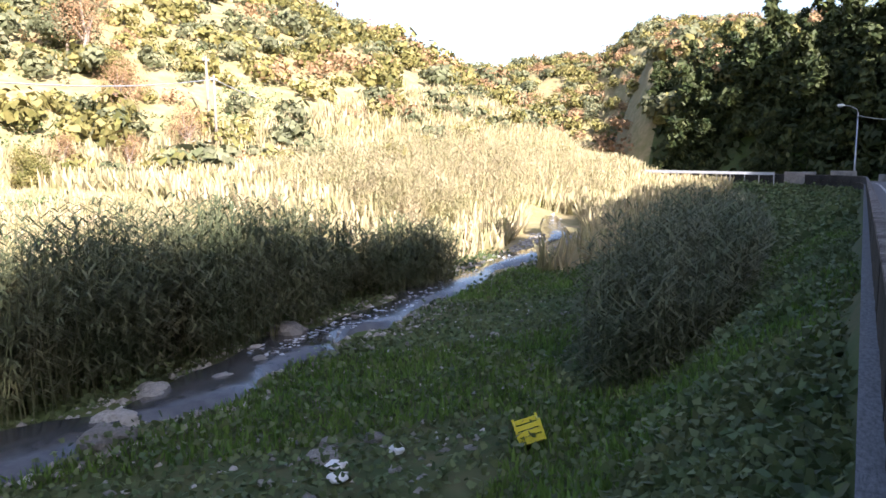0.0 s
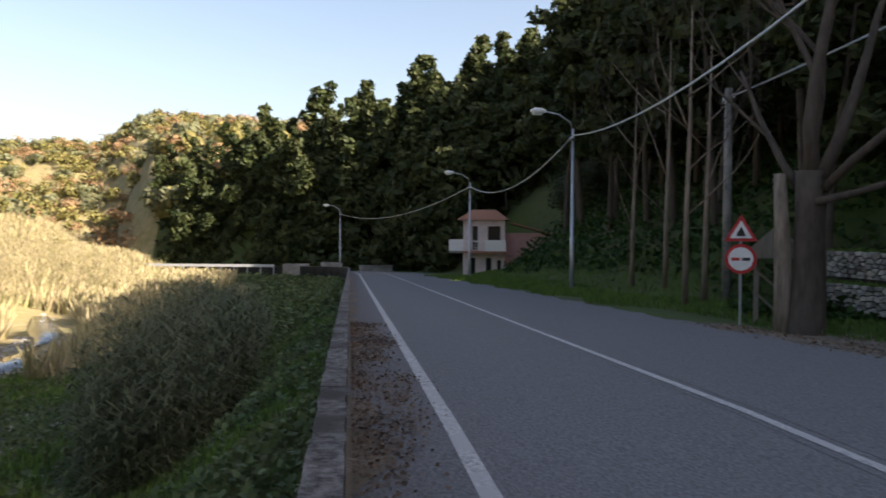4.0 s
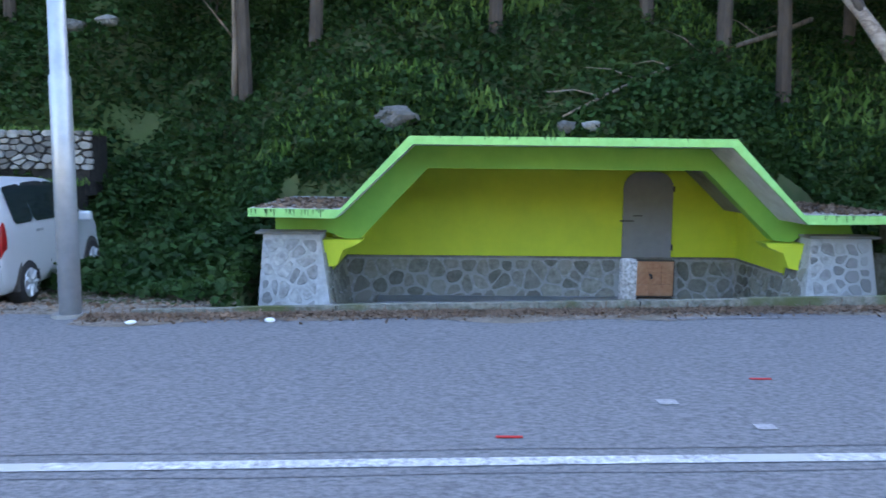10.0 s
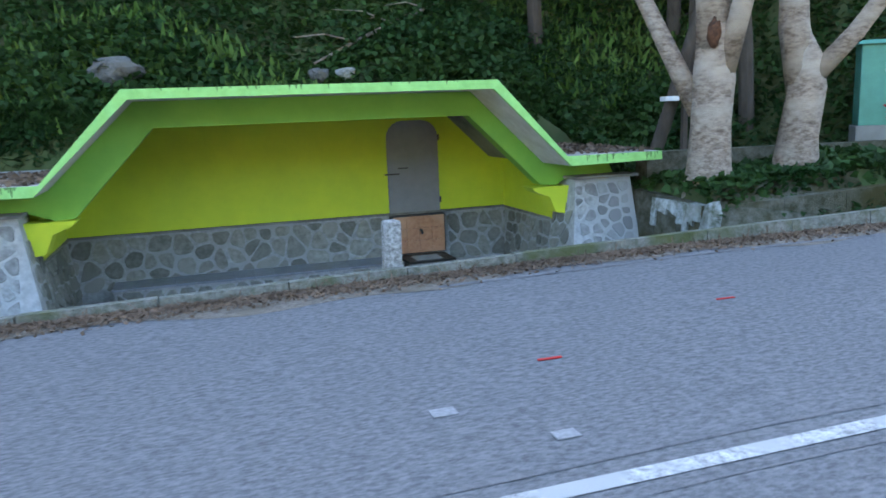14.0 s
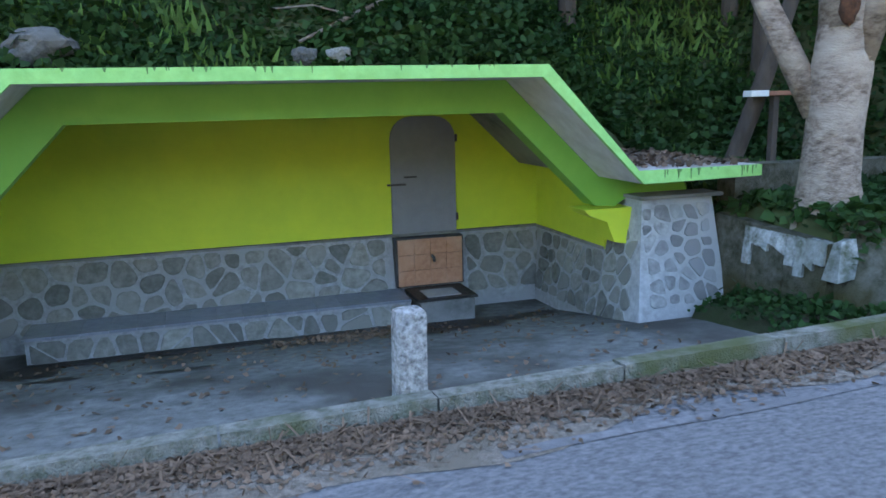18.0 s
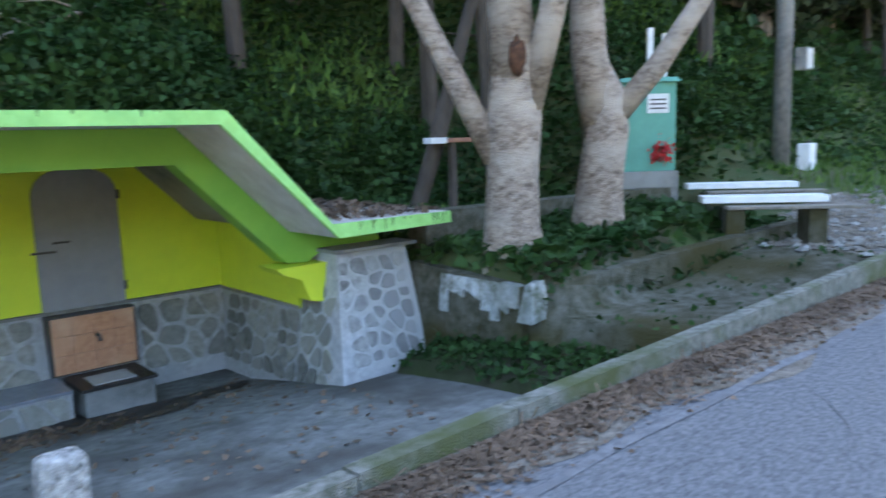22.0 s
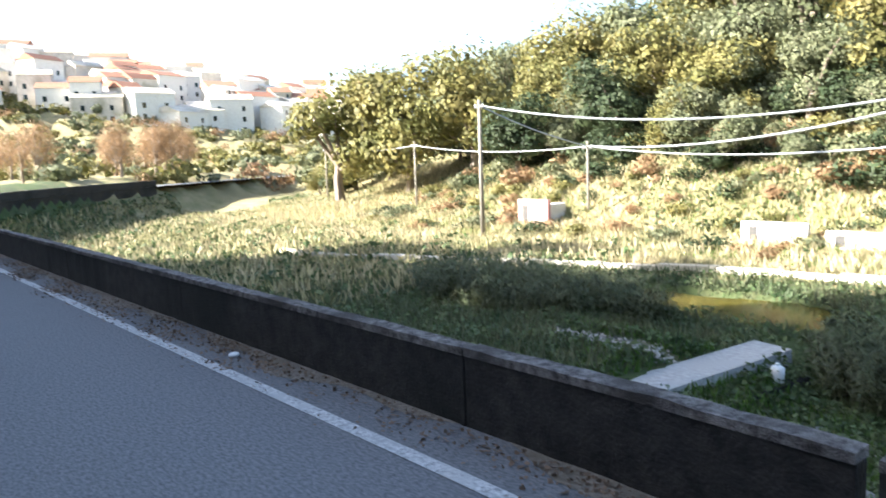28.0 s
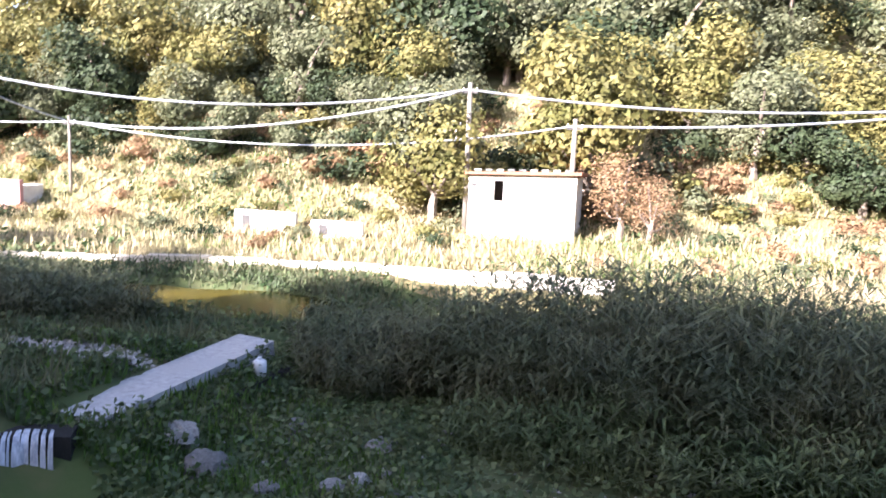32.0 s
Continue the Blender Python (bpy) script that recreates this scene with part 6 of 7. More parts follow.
pw = pole("utility_pole", "concrete utility pole on the shaded bank", -21.0, 13.2, lz(-21, 13.2), 6.8, 0.16, CONC)


def wire(a, b, sag=0.5, r=0.02, name="overhead_cable"):
    a, b = Vector(a), Vector(b)
    ps = [a.lerp(b, t) - Vector((0, 0, 4 * sag * t * (1 - t))) for t in np.linspace(0, 1, 15)]
    o = obj(name, tube(ps, r, 5), METAL)
    return tagged(o, "thin grey overhead cable", "cable", "overhead cables")


wire(pa, pc, 1.2, 0.05)
wire(pa, pb, 0.2, 0.04)
wire(pb, pc, 0.9, 0.05)
wire(pb, pd, 1.0, 0.04)
wire(pb, ph, 0.4, 0.04)
wire(ph, pi_, 0.3, 0.04)
wire(pc, pe, 0.7, 0.05)
wire(pd, pe, 0.4, 0.05)
wire(pe, pf, 0.8, 0.04)
wire(pf, (-80, -58, 6), 1.0, 0.05)


# ---- street lamps ----
def street_lamp(x, y, z, h=7.2, dx=0.0, dy=-1.7, label="grey steel street lamp with a curved arm"):
    e = thing("street_lamp", label, "street lamp", (x, y, z), group="street lamps")
    part("pole", tube([(0, 0, -0.3), (0, 0, 2.3), (0, 0, 2.32), (0, 0, h)], [0.105, 0.10, 0.085, 0.06], 12), METAL, e, "", True)
    part("base_collar", tube([(0, 0, -0.05), (0, 0, 0.06)], [0.2, 0.17], 12), CONC, e)
    d = Vector((dx, dy, 0))
    arm = [Vector((0, 0, h - 0.15)), Vector((0, 0, h + 0.3)) + d * 0.08, Vector((0, 0, h + 0.62)) + d * 0.4, Vector((0, 0, h + 0.75)) + d * 0.8]
    part("arm", tube(arm, 0.035, 8), METAL, e, "", True)
    c = arm[-1]
    n_ = d.normalized()
    head = part("lamp_head", tube([c - n_ * 0.1, c + n_ * 0.08, c + n_ * 0.45, c + n_ * 0.62], [0.06, 0.13, 0.15, 0.04], 10), WHITE, e, "white lamp head", True)
    part("lens", tube([c + n_ * 0.1 - Vector((0, 0, 0.1)), c + n_ * 0.5 - Vector((0, 0, 0.1))], 0.09, 8), WHITE, head)
    part("bracket", box(-0.12, 0.12, -0.12, 0.12, h - 0.55, h - 0.45), DARKM, e)
    return (x, y, z + h - 0.3)


l0 = street_lamp(-1.15, 7.35, float(edge_z(-1.1)) - 0.03)
l1 = street_lamp(-31, 11.35, lz(-31, 11.35))
l2 = street_lamp(-55, 11.4, lz(-55, 11.4))
l3 = street_lamp(-88, 2.5, -3.5)
l4 = street_lamp(30.6, 8.95, lz(30.6, 8.95))
l5 = street_lamp(62, 9 + float(bend(62)), lz(62, 9 + float(bend(62))))
l6 = pole("utility_pole", "concrete utility pole with a meter box", 17.8, 11.3, lz(17.8, 11.3), 7.4, 0.17, CONC)
wire(l0, l1, 1.1, 0.03)
wire(l1, l2, 1.3, 0.03)
wire(l2, l3, 1.3, 0.03)
wire(pw, (13, 12.5, 9.5), 0.6, 0.03)
wire(l6, l4, 0.7, 0.03)
wire(l4, l5, 0.8, 0.03)
wire(l6, (-8, 13.5, 11), 0.5, 0.03)
mb = thing("meter_box", "grey meter box strapped to the pole", "meter box", (17.95, 11.0, lz(17.8, 11.3) + 1.9))
part("case", box(-0.14, 0.14, -0.1, 0.1, -0.2, 0.2, 0.015), CONC, mb)
part("lid", box(-0.12, 0.12, -0.115, -0.101, -0.17, 0.17), METAL, mb)
part("strap", box(-0.02, 0.02, 0.1, 0.2, -0.03, 0.03), DARKM, mb)
wbx = thing("white_canister", "white plastic canister at the foot of the pole", "canister", (18.1, 10.95, lz(18.1, 10.95) + 0.22))
part("body", box(-0.15, 0.15, -0.12, 0.12, -0.3, 0.25, 0.03), WHITE, wbx)
part("cap", tube([(0.08, 0, 0.25), (0.08, 0, 0.3)], 0.03, 8), DARKM, wbx)

# ---- green cabinet, plank benches ----
cab = thing("green_cabinet", "tall teal-green metal cabinet with a pointed lid and red flowers", "cabinet", (14.6, 12.15, 0.78), -38)
cab.matrix_world = cab.matrix_world @ Matrix.Diagonal((0.86, 0.86, 0.86, 1))
part("plinth", box(-0.55, 0.55, -0.47, 0.47, -1.2, -0.02, 0.02), CONC, cab)
part("body", box(-0.5, 0.5, -0.42, 0.42, -0.019, 1.62, 0.015), TEAL, cab)
part("lid", hexa([(-0.58, -0.5, 1.62), (0.58, -0.5, 1.62), (0.58, 0.5, 1.62), (-0.58, 0.5, 1.62), (-0.5, -0.42, 1.70), (0.5, -0.42, 1.70), (0.5, 0.42, 1.70), (-0.5, 0.42, 1.70)]), TEAL, cab)
part("vent_post", box(0.0, 0.1, -0.3, -0.2, 1.7, 2.6), WHITE, cab, "white statue niche post")
part("vent_post", box(0.28, 0.36, -0.3, -0.2, 1.7, 2.5), WHITE, cab)
part("notice", box(-0.05, 0.36, -0.44, -0.421, 1.05, 1.4), WHITE, cab, "faded notice plate")
for q in (1.12, 1.2, 1.28):
    part("notice_line", box(0.0, 0.3, -0.445, -0.441, q, q + 0.03), DARKM, cab)
fl_ = [(rnd.gauss(0.2, 0.12), -0.5 + rnd.gauss(0, 0.05), 0.35 + rnd.gauss(0, 0.12)) for _ in range(120)]
v, f = leaves(fl_, 0.07, seed=20)
o = new("flowers", fastmesh("flowers", v, f, REDP))
o.parent = cab
for (xa, ya), (xb, yb), z in (((12.85, 9.98), (13.62, 9.08), 0.46), ((14.9, 11.4), (15.8, 10.4), 0.46)):
    d = Vector((xb - xa, yb - ya, 0))
    e = thing("plank_bench", "low white plank bench on stone blocks", "bench", (xa, ya, 0), math.degrees(math.atan2(d.y, d.x)), "plank benches")
    g = lz((xa + xb) / 2, (ya + yb) / 2)
    L = d.length + 0.25
    part("seat_plank", box(-0.1, L, -0.16, 0.16, z, z + 0.09, 0.01), WHITE, e)
    part("lower_plank", box(0.15, L + 0.35, -0.42, -0.20, z - 0.06, z - 0.02, 0.008), WOOD, e)
    for q in (0.15, L - 0.3):
        part("block", box(q, q + 0.22, -0.36, 0.10, g - 0.3, z - 0.001 - 0.06), WASHED, e)
e = thing("wall_plank", "broken board propped among the ivy", "board", (11.0, 12.55, 1.36), -8)
part("board", box(-0.4, 0.5, -0.1, 0.1, -0.03, 0.03, 0.01), ROOFT, e)
part("board_end", box(-0.66, -0.4, -0.1, 0.1, -0.04, 0.04, 0.01), WHITE, e)
for q in (-0.3, 0.35):
    part("leg", box(q, q + 0.08, -0.05, 0.05, -0.9, -0.03), BARKD, e)
mh = thing("manhole_cover", "sunken round manhole cover in cracked asphalt", "manhole", (11.35, 5.05, float(surf(11.35, 5.05))))
bm = bmesh.new()
for ra, rb, za, zb in ((0.30, 0.35, 0.006, 0.008), (0.48, 0.50, 0.005, 0.005)):
    for k in range(24):
        a, b = 2 * math.pi * k / 24, 2 * math.pi * (k + 1) / 24
        bm.faces.new([bm.verts.new((r * math.cos(t), r * math.sin(t), z)) for r, t, z in ((ra, a, za), (rb, a, zb), (rb, b, zb), (ra, b, za))])
part("ring", bm, TAR, mh)
part("lid", tube([(0, 0, -0.02), (0, 0, 0.007)], 0.29, 24), ASPHALT, mh)

# ---- gabion terraces ----
for z0, z1, y0, x0, x1, sd in ((-0.78, 0.0, 14.1, -19.0, -4.6, 61), (0.10, 0.86, 14.75, -18.6, -4.5, 62), (1.06, 1.86, 15.5, -12.2, -4.4, 63)):
    e = thing("gabion_wall", "dry-stone gabion terrace wall of pale limestone", "wall", group="gabion terraces", kind="structure")
    part("core", box(x0 + 0.1, x1 - 0.12, y0 + 0.02, y0 + 0.9, z0 - 0.5, z1 - 0.06), DARKCONC, e)
    clad(e, (x0, y0 + 0.01, z0), (1, 0, 0), (0, 0, 1), x1 - x0, z1 - z0, 0.24, sd, "rubble_stone", RUBBLE, 0.07, squash=1.7)
    lp_ = [(rnd.uniform(x0, x1), y0 + 0.03 + rnd.uniform(0, 0.75), z1 - 0.08 + 0.02 * math.sin(3 * k)) for k in range(2600)]
    v, f = leaves(lp_, 0.05, upright=0.55, aspect=2.6, seed=sd)
    stuff("ledge_grass", v, f, GRASS, "grass growing on the ledge of the terrace wall", "grass")


# ---- road signs and the little shelter ----
sg = thing("road_sign_post", "road sign post with a warning triangle and a no-overtaking disc", "road sign", (-14.0, 9.57, lz(-14.0, 9.57)), 62)
part("post", tube([(0, 0, -0.2), (0, 0, 2.35)], 0.03, 10), METAL, sg)


def disc(y, r, z, n=28, th=0.01):
    return tube([(0, y, z), (0, y - th, z)], r, n)


tri = part("warning_triangle", prism([(-0.36, 1.93), (0.36, 1.93), (0, 2.55)], -0.06, -0.045), REDP, sg)
part("triangle_face", prism([(-0.24, 2.0), (0.24, 2.0), (0, 2.41)], -0.068, -0.061), WHITE, tri)
part("symbol", prism([(-0.10, 2.05), (0.10, 2.05), (0.06, 2.16), (0.0, 2.27), (-0.07, 2.14)], -0.074, -0.069), BLACKP, tri)
dsc = part("round_plate", disc(-0.045, 0.34, 1.53), REDP, sg)
part("plate_face", disc(-0.057, 0.265, 1.53), WHITE, dsc)
for q in (-0.11, 0.11):
    part("car_symbol", box(q - 0.09, q + 0.09, -0.076, -0.069, 1.49, 1.56, 0.002), BLACKP if q > 0 else REDP, dsc)
sh = thing("wooden_shelter", "small wooden notice shelter with a pitched roof", "shelter", (-15.0, 11.1, lz(-15, 11.1)), 50)
for xa in (-0.45, 0.45):
    part("post", box(xa - 0.06, xa + 0.06, -0.06, 0.06, -0.2, 1.75), WOOD, sh)
part("roof", prism([(-0.8, 1.6), (0.8, 1.6), (0.0, 2.35)], -0.45, 0.45), WOOD, sh)
part("brace", tube([(-0.45, -0.08, 1.3), (0.45, -0.08, 0.5)], 0.035, 6), WOOD, sh)
part("brace", tube([(-0.45, -0.1, 0.75), (0.3, -0.1, 0.05)], 0.035, 6), WOOD, sh)

# ---- the house at the bend ----
hs = thing("roadside_house", "two-storey white house with balcony and pink gable", "house", (-63.5, 14.6, -2.9), -14)
ROSE = mat("rose_white_plaster", (0.72, 0.62, 0.60), (0.58, 0.48, 0.46), 2, 0.9, 0.2)
part("rear_core", box(-3.2, 2.72, -1.9, 1.6, -0.6, 5.3), ROSE, hs)
LEVELS = ((-0.6, 2.55, ((-1.35, -0.85, 0.0, 2.1), (0.0, 0.5, 0.0, 2.1), (0.95, 1.3, 0.7, 1.9))), (2.55, 5.3, ((-1.15, -0.65, 2.75, 4.75), (0.15, 1.25, 3.0, 4.75))))
for z0, z1, holes in LEVELS:
    y = -1.9
    for a, b, c, d in holes:
        part("front_pier", box(2.722, 3.0, y, a, z0, z1), ROSE, hs)
        part("front_panel", box(2.722, 2.998, a, b, d, z1), ROSE, hs)
        if c > z0 + 0.3:
            part("front_panel", box(2.722, 2.998, a, b, z0, c), ROSE, hs)
        win = part("window", box(2.73, 2.76, a, b, max(c, z0), d), GLASS, hs)
        part("frame", box(2.761, 2.80, a, a + 0.06, max(c, z0), d), WOOD, win)
        part("frame", box(2.761, 2.80, b - 0.06, b, max(c, z0), d), WOOD, win)
        y = b
    part("front_pier", box(2.722, 3.0, y, 1.6, z0, z1), ROSE, hs)
part("pink_wing", box(-3.0, 2.2, 1.62, 5.4, -0.6, 4.2), PINKP, hs)
part("roof", hexa([(-3.6, -2.4, 5.3), (3.5, -2.4, 5.3), (3.5, 1.95, 5.3), (-3.6, 1.95, 5.3), (-1.2, -1.2, 6.2), (1.0, -1.2, 6.2), (1.0, 0.8, 6.2), (-1.2, 0.8, 6.2)]), ROOFT, hs)
part("wing_roof", hexa([(-3.3, 1.97, 5.0), (2.5, 1.97, 5.0), (2.5, 5.8, 4.0), (-3.3, 5.8, 4.0), (-3.3, 1.97, 5.15), (2.5, 1.97, 5.15), (2.5, 5.8, 4.15), (-3.3, 5.8, 4.15)]), ROOFT, hs)
bal = part("balcony", box(3.002, 4.1, -1.9, 1.7, 2.5, 2.68), ROOFT, hs, "balcony slab with a terracotta edge")
part("railing", box(4.0, 4.08, 0.0, 1.68, 2.68, 3.6), WHITE, bal, "white balcony panel")
for q in np.arange(-1.85, 0.0, 0.16):
    part("baluster", box(4.02, 4.05, q, q + 0.03, 2.68, 3.5), WHITE, bal)
part("handrail", box(4.0, 4.07, -1.9, 0.0, 3.5, 3.56), WHITE, bal)
side = part("side_balcony", box(1.4, 3.0, -3.1, -1.902, 2.5, 2.68), CONC, hs)
part("side_railing", box(2.92, 3.0, -3.1, -1.902, 2.68, 3.65), WHITE, side, "white balcony panel")
for q in (-2.4, -0.4, 1.8):
    part("fence_post", box(5.6, 5.75, q * 2, q * 2 + 0.15, -0.8, 0.9), DARKM, hs)
part("fence_rail", box(5.64, 5.7, -5, 4.5, 0.5, 0.58), DARKM, hs)
gr = thing("guard_rail", "grey steel guard rail at the bend", "guard rail", kind="structure")
for k in range(14):
    xa = -87 - k * 0.4
    ya = -5.0 - k * 1.5
    part("rail", box(xa - 0.03, xa + 0.03, ya - 1.48, ya, -2.72, -2.42, 0.01), METAL, gr)
    part("rail_post", box(xa - 0.1, xa - 0.03, ya - 0.1, ya, -4.2, -2.5), METAL, gr)
sw = thing("stone_wall", "low stone wall beyond the bend", "wall", kind="structure")
for x, y, w, h in ((-86, -2.5, 3.0, 1.3), (-87, 1.5, 2.4, 1.4), (-84, 6.5, 4.0, 1.2)):
    part("wall_piece", box(x - 0.3, x + 0.3, y - w / 2, y + w / 2, -4.2, -3.6 + h, 0.05), CONC, sw)

# ---- the yellow crate and rubbish by the stream ----
cr = thing("plastic_crate", "yellow plastic fruit crate thrown on the bank", "crate", (-9.6, -4.25, lz(-9.6, -4.25) + 0.1), 25)
cr.matrix_world = cr.matrix_world @ pose(0, 0, 0, 18, -12, 0)
part("crate_floor", box(-0.3, 0.3, -0.2, 0.2, 0, 0.02), YELLOW, cr)
for k in range(3):
    z = 0.03 + k * 0.1
    for a, b, c, d in ((-0.3, 0.3, -0.2, -0.185), (-0.3, 0.3, 0.185, 0.2), (-0.3, -0.285, -0.2, 0.2), (0.285, 0.3, -0.2, 0.2)):
        part("slat", box(a, b, c, d, z, z + 0.075), YELLOW, cr)
for x, y in ((-0.3, -0.2), (0.3, -0.2), (0.3, 0.2), (-0.3, 0.2)):
    part("corner", box(x - 0.02, x + 0.02, y - 0.02, y + 0.02, 0, 0.34), YELLOW, cr)
for x, y in ((-7.6, -6.7), (-7.2, -6.4), (-8.4, -6.1), (-5.9, -2.9), (-6.2, -2.6), (0.85, 6.95), (-0.4, 6.9), (11.5, 0.45), (16.5, -0.9), (20.5, -1.1)):
    bm = bmesh.new()
    bmesh.ops.create_icosphere(bm, subdivisions=2, radius=0.16 if y < 0 else 0.05)
    for v_ in bm.verts:
        v_.co *= 1 + 0.5 * noise.noise(v_.co * 6 + Vector((x, y, 0)))
        v_.co.z *= 0.45
    o = obj("litter_bag", bm, WHITE)
    o.matrix_world = pose(x, y, (lz(x, y) if y < 0 else float(surf(x, y))) + (0.12 if y < 0 else 0.02))
    tagged(o, "scrap of white litter", "litter", "scattered litter")

# ---- the parked car ----
car = thing("parked_car", "silver five-door hatchback parked in the gravel lay-by", "car", (-4.0, 11.35, lz(-4.0, 10.3)), 6)
# cross-sections along y (rear to front): y, bottom z, belt z, roof z, half width at sill, belt, roof
SEC = np.array([(-1.96, 0.36, 0.66, 0.74, 0.64, 0.68, 0.60), (-1.945, 0.28, 0.84, 0.98, 0.76, 0.78, 0.67), (-1.905, 0.25, 1.02, 1.24, 0.80, 0.81, 0.67), (-1.80, 0.24, 1.07, 1.50, 0.83, 0.83, 0.655),
                (-1.58, 0.24, 1.08, 1.62, 0.845, 0.84, 0.635), (-1.0, 0.24, 1.08, 1.67, 0.85, 0.845, 0.625), (-0.4, 0.24, 1.07, 1.685, 0.85, 0.85, 0.62), (0.2, 0.24, 1.05, 1.65, 0.85, 0.845, 0.615),
                (0.62, 0.25, 1.03, 1.53, 0.85, 0.84, 0.61), (1.0, 0.26, 1.0, 1.29, 0.85, 0.835, 0.62), (1.3, 0.27, 0.97, 1.06, 0.845, 0.825, 0.66), (1.65, 0.28, 0.88, 0.93, 0.82, 0.79, 0.62),
                (1.85, 0.30, 0.75, 0.80, 0.76, 0.72, 0.56), (1.95, 0.36, 0.58, 0.62, 0.62, 0.60, 0.46)])


def spline(ctrl, p):
    """A smooth curve through control rows, at index p."""
    i = int(min(max(math.floor(p), 0), len(ctrl) - 2))
    t = p - i
    a, b, c, d = ctrl[max(i - 1, 0)], ctrl[i], ctrl[i + 1], ctrl[min(i + 2, len(ctrl) - 1)]
    return 0.5 * (2 * b + (c - a) * t + (2 * a - 5 * b + 4 * c - d) * t * t + (3 * b - a - 3 * c + d) * t ** 3)


DENSE = np.array([spline(SEC, q) for q in np.linspace(0, len(SEC) - 1, 92)])


def skin(y, p, out=0.0):
    """A point of the car's skin: y along it, p round it from one sill (0) over the roof (6.5) to the other (13)."""
    def raw(y_, p_):
        _, zb, zm, zr, a, b, c = [np.interp(y_, DENSE[:, 0], DENSE[:, q]) for q in range(7)]
        half = [(a * 0.92, zb), (a, zb + 0.14), (b + 0.015, (zb + zm) / 2 + 0.08), (b, zm), ((b + c) / 2 + 0.02, (zm + zr) / 2), (c, zr - 0.04), (c * 0.5, zr)]
        full_ = np.array(half + [(-x, z) for x, z in half[::-1]])
        x, z = spline(full_, p_)
        return Vector((x, y_, z))
    v_ = raw(y, p)
    if out:
        n_ = (raw(y + 0.02, p) - raw(y - 0.02, p)).cross(raw(y, min(p + 0.1, 13)) - raw(y, max(p - 0.1, 0)))
        n_.normalize()
        v_ = v_ + out * (n_ if n_.x * v_.x + n_.z * (v_.z - 0.8) > 0 else -n_)
    return v_


bm = bmesh.new()
PS = np.linspace(0, 13, 53)
rings = [[bm.verts.new(skin(y, p)) for p in PS] for y in DENSE[:, 0]]
for a, b in zip(rings, rings[1:]):
    for k in range(len(PS)):
        bm.faces.new((a[k], a[(k + 1) % len(PS)], b[(k + 1) % len(PS)], b[k]))
bm.faces.new(rings[0])
bm.faces.new(rings[-1][::-1])
bmesh.ops.recalc_face_normals(bm, faces=bm.faces)
part("body", bm, SILVER, car, "", True)


def skin_patch(name, ya, yb, pa, pb, material, label="", out=0.012, slant=0.0, r=0.25, n=12):
    """A plate that follows the skin, with rounded corners; slant shifts its upper end along y."""
    bm = bmesh.new()
    rows = []
    for i in range(n + 1):
        v = i / n
        e = max(0.0, 1 - min(v, 1 - v) / r)
        sh = 0.12 * (1 - math.sqrt(max(0.0, 1 - e * e)))
        rows.append([bm.verts.new(skin(ya + (yb - ya) * (sh + (1 - 2 * sh) * u) + slant * v, pa + (pb - pa) * v, out)) for u in np.linspace(0, 1, n + 1)])
    for a, b in zip(rows, rows[1:]):
        for k in range(n):
            bm.faces.new((a[k], a[k + 1], b[k + 1], b[k]))
    bmesh.ops.recalc_face_normals(bm, faces=bm.faces)
    return part(name, bm, material, car, label, True)


skin_patch("rear_window", -1.915, -1.745, 4.62, 8.38, GLASS, out=0.014, r=0.10)
for s in (1, -1):
    at_ = (lambda q: q) if s > 0 else (lambda q: 13 - q)
    for nm, y0, y1, sl_ in (("rear_quarter_window", -1.60, -1.03, 0.03), ("rear_door_window", -1.015, -0.185, 0.0), ("front_door_window", -0.17, 0.88, -0.10)):
        skin_patch(nm, y0, y1, at_(3.08), at_(4.86), GLASS, slant=sl_, r=0.12)
    skin_patch("tail_lamp", -1.952, -1.85, at_(2.25), at_(3.55), REDL, "red tail lamp", 0.016)
    for y in (-0.85, 0.05):
        part("door_handle", box(s * 0.85 - 0.02, s * 0.85 + 0.025, y - 0.1, y + 0.1, 0.96, 0.995, 0.008), METAL, car)
    part("door_seam", box(s * 0.853 - 0.004, s * 0.853 + 0.012, -0.165, -0.150, 0.36, 1.0), DARKM, car)
    part("wing_mirror", box(s * 0.96 - 0.1, s * 0.96 + 0.1, 0.62, 0.74, 0.98, 1.13, 0.03), SILVER, car)
    for y in (-1.27, 1.24):
        w = part("wheel", tube([(s * 0.66, y, 0.31), (s * 0.70, y, 0.31), (s * 0.84, y, 0.31), (s * 0.875, y, 0.31)], [0.28, 0.31, 0.31, 0.285], 24), RUBBER, car, "black tyre", True)
        part("rim", tube([(s * 0.86, y, 0.31), (s * 0.885, y, 0.31)], [0.21, 0.19], 20), METAL, w)
        for k in range(7):
            a = 2 * math.pi * k / 7
            part("spoke", tube([(s * 0.882, y + 0.05 * math.cos(a), 0.31 + 0.05 * math.sin(a)), (s * 0.892, y + 0.18 * math.cos(a), 0.31 + 0.18 * math.sin(a))], 0.022, 6), SILVER, w)
        bm = bmesh.new()
        arc = [(y + 0.37 * math.cos(t), 0.31 + 0.37 * math.sin(t)) for t in np.linspace(-0.2, math.pi + 0.2, 14)]
        a_ = [bm.verts.new((s * 0.80, p, q)) for p, q in arc]
        b_ = [bm.verts.new((s * 0.857, p, q)) for p, q in arc]
        for k in range(13):
            bm.faces.new((a_[k], a_[k + 1], b_[k + 1], b_[k]))
        bm.faces.new(b_)
        part("wheel_arch", bm, DARKM, car)
part("rear_bumper", box(-0.80, 0.80, -2.03, -1.86, 0.34, 0.62, 0.05), SILVER, car)
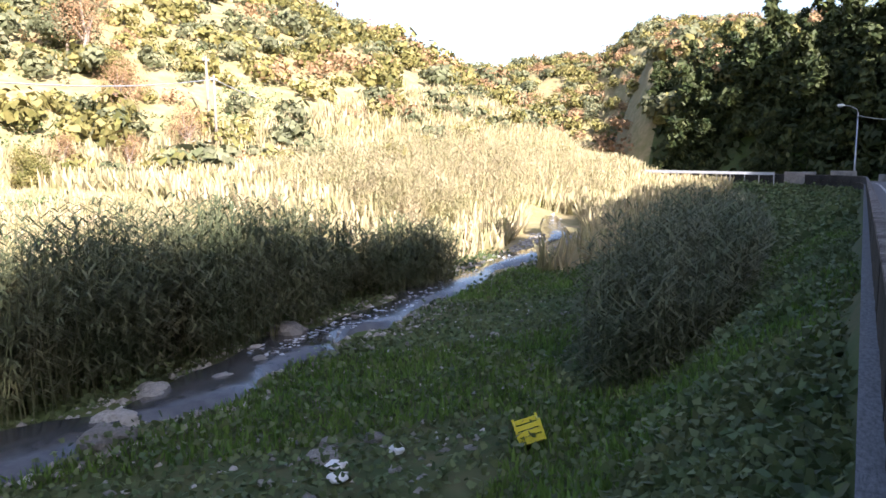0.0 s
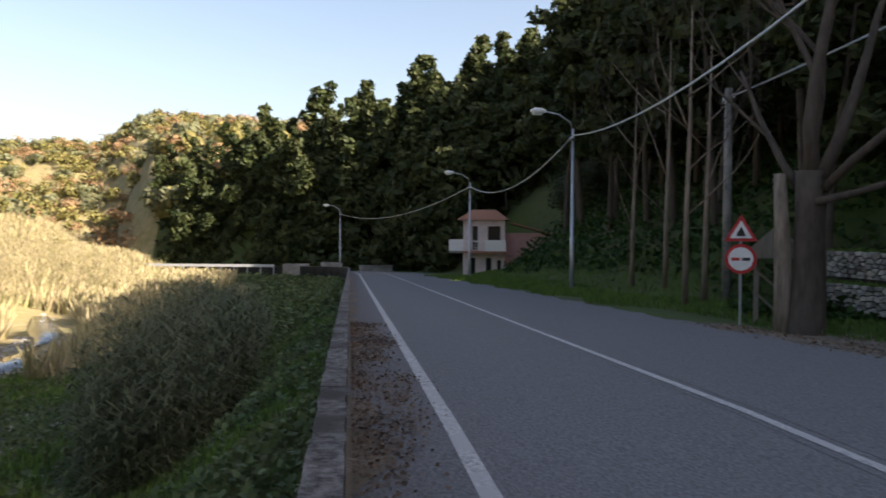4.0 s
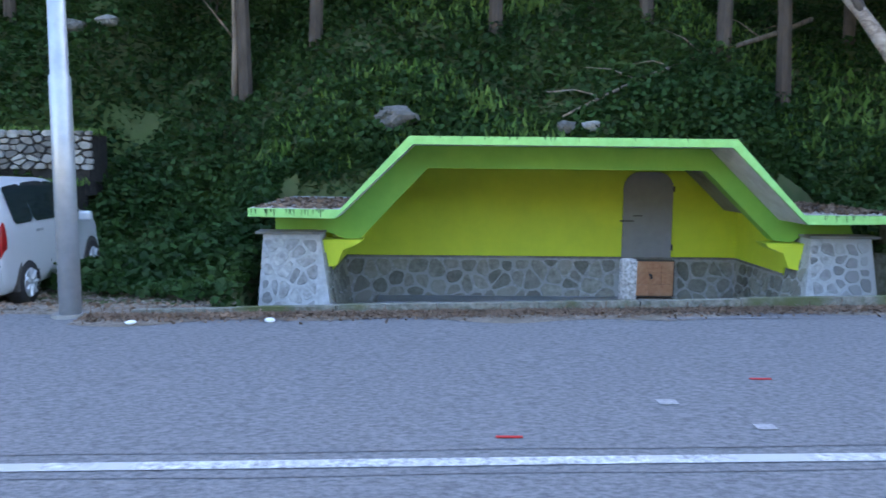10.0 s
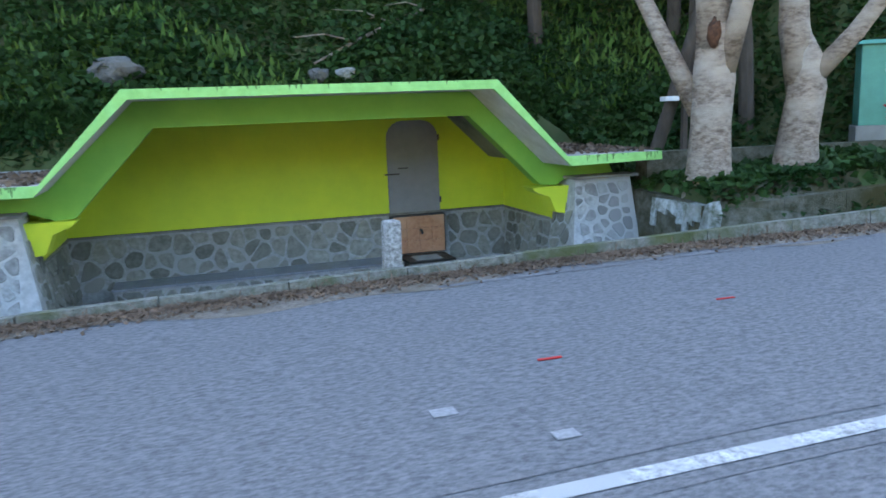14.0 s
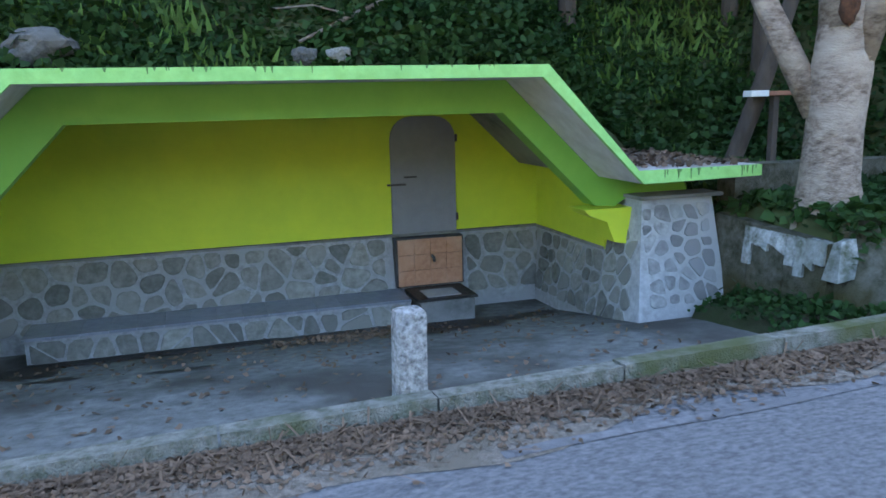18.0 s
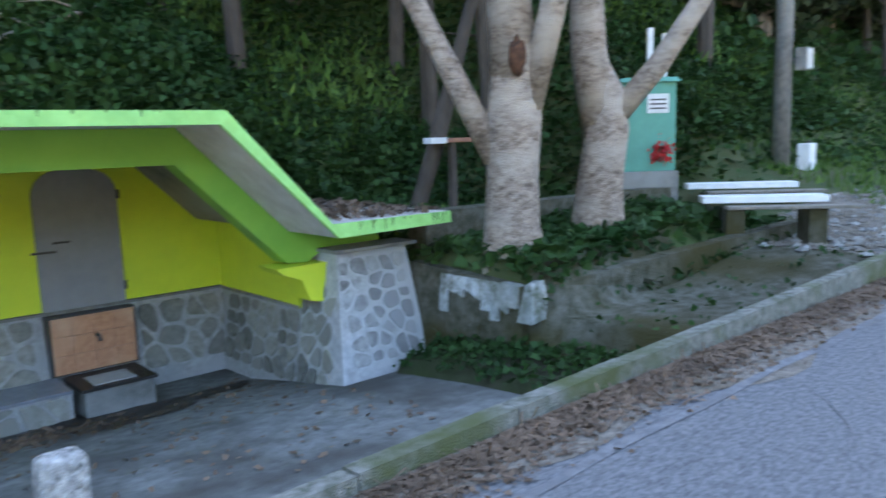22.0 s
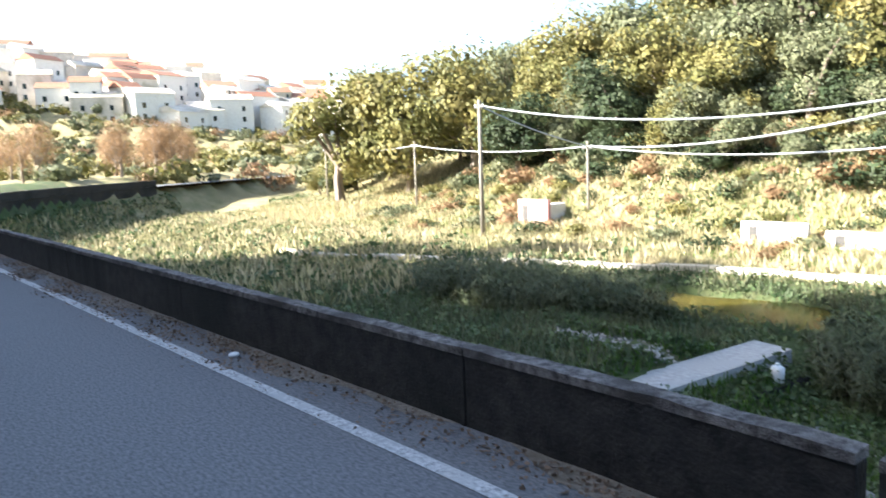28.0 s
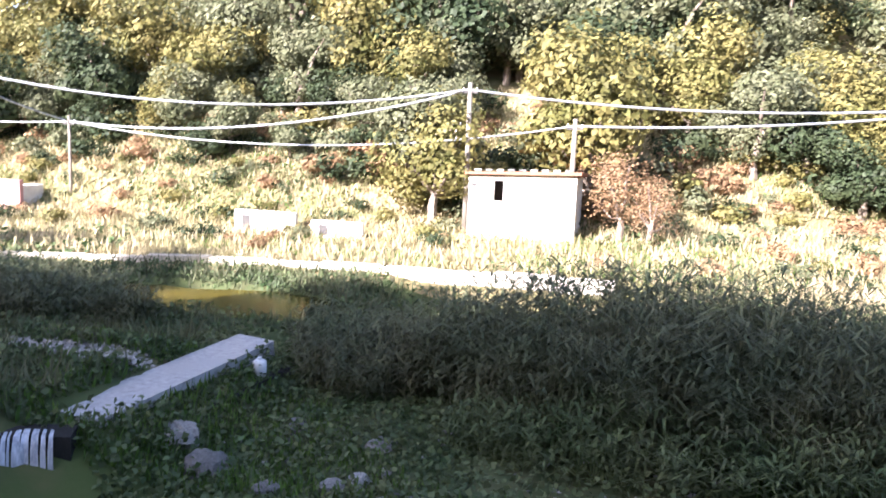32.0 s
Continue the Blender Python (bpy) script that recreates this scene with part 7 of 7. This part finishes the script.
part("bumper_strip", box(-0.79, 0.79, -2.045, -1.9, 0.56, 0.63, 0.02), RUBBER, car, "black rubber bumper strip")
pl = part("number_plate", box(-0.27, 0.27, -1.985, -1.965, 0.78, 0.89, 0.004), WHITE, car)
for k in range(7):
    part("plate_character", box(-0.2 + k * 0.058, -0.165 + k * 0.058, -1.989, -1.984, 0.81, 0.865), DARKM, pl)
part("plate_lintel", box(-0.33, 0.33, -1.985, -1.90, 0.93, 0.955, 0.008), METAL, car)
part("brake_lamp", box(-0.16, 0.16, -1.72, -1.62, 1.56, 1.59, 0.01), REDL, car)
part("rear_wiper", tube([(0, -1.95, 1.10), (-0.40, -1.925, 1.16)], 0.012, 6), RUBBER, car)

# ---- the town and the far hills ----
for k in range(150):
    a = radians(rnd.uniform(-34, -7))
    d = rnd.uniform(230, 330)
    x, y = d * math.cos(a), d * math.sin(a)
    zb = max(lz(x, y), 0.0) - 3
    w, h, dp = rnd.uniform(6, 13), rnd.uniform(6, 12), rnd.uniform(6, 10)
    z0 = zb + (d - 230) * 0.16
    e = thing("town_house", "distant pale town house, roofs mostly paled for haze", "house", (x, y, z0), rnd.uniform(-30, 30), "distant town")
    part("wall", box(-dp / 2, dp / 2, -w / 2, w / 2, -8, h), rnd.choice((PLASTER, PLASTER, PALE)), e)
    # two roofs in three take the pale colour, in place of haze
    part("roof", hexa([(-dp / 2 - 0.3, -w / 2 - 0.3, h), (dp / 2 + 0.3, -w / 2 - 0.3, h), (dp / 2 + 0.3, w / 2 + 0.3, h), (-dp / 2 - 0.3, w / 2 + 0.3, h), (-0.3, -w / 2 - 0.3, h + 1.8), (0.3, -w / 2 - 0.3, h + 1.8), (0.3, w / 2 + 0.3, h + 1.8), (-0.3, w / 2 + 0.3, h + 1.8)]), rnd.choice((ROOFT, PALE, PALE)), e)
    if d < 275:
        for zz in np.arange(1.2, h - 1.4, 3.0):
            for q in (-0.28, 0.28):
                part("window", box(-dp / 2 - 0.06, -dp / 2 - 0.01, q * w - 0.5, q * w + 0.5, zz, zz + 1.4), GLASS, e)
# far hills: their blue is haze painted into the colour
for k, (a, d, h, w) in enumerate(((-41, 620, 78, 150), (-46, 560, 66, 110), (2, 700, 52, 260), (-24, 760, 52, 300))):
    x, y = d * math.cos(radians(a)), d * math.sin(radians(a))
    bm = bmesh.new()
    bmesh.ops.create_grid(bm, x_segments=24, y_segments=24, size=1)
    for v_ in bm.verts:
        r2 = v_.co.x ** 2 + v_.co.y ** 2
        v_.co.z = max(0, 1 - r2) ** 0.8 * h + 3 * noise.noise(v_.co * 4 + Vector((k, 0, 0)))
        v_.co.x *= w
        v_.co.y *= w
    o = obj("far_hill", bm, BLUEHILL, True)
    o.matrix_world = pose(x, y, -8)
    tagged(o, "distant wooded hill with blue haze in its colour", "hill", kind="backdrop")
for k in range(16):
    x, y = rnd.uniform(85, 125), rnd.uniform(-42, -14)
    placed(LEAFT[5], "bare_poplar", "leafless pinkish roadside tree", "tree", x, y, lz(x, y) - 0.2, rnd.uniform(0.9, 1.3), rnd.uniform(0, 6), "bare trees at the bend", 1.5)
hw = thing("hillside_house", "small ruined white house on the sunny hillside", "house", (-62, -88, lz(-62, -88)), 20)
part("wall", box(-3, 3, -2.5, 2.5, -2, 3.2), PLASTER, hw)
part("roof", prism([(-3.3, 3.2), (3.3, 3.2), (0, 4.3)], -2.8, 2.8), ROOFT, hw)
part("window", box(2.98, 3.04, -0.6, 0.6, 0.8, 2.2), GLASS, hw)
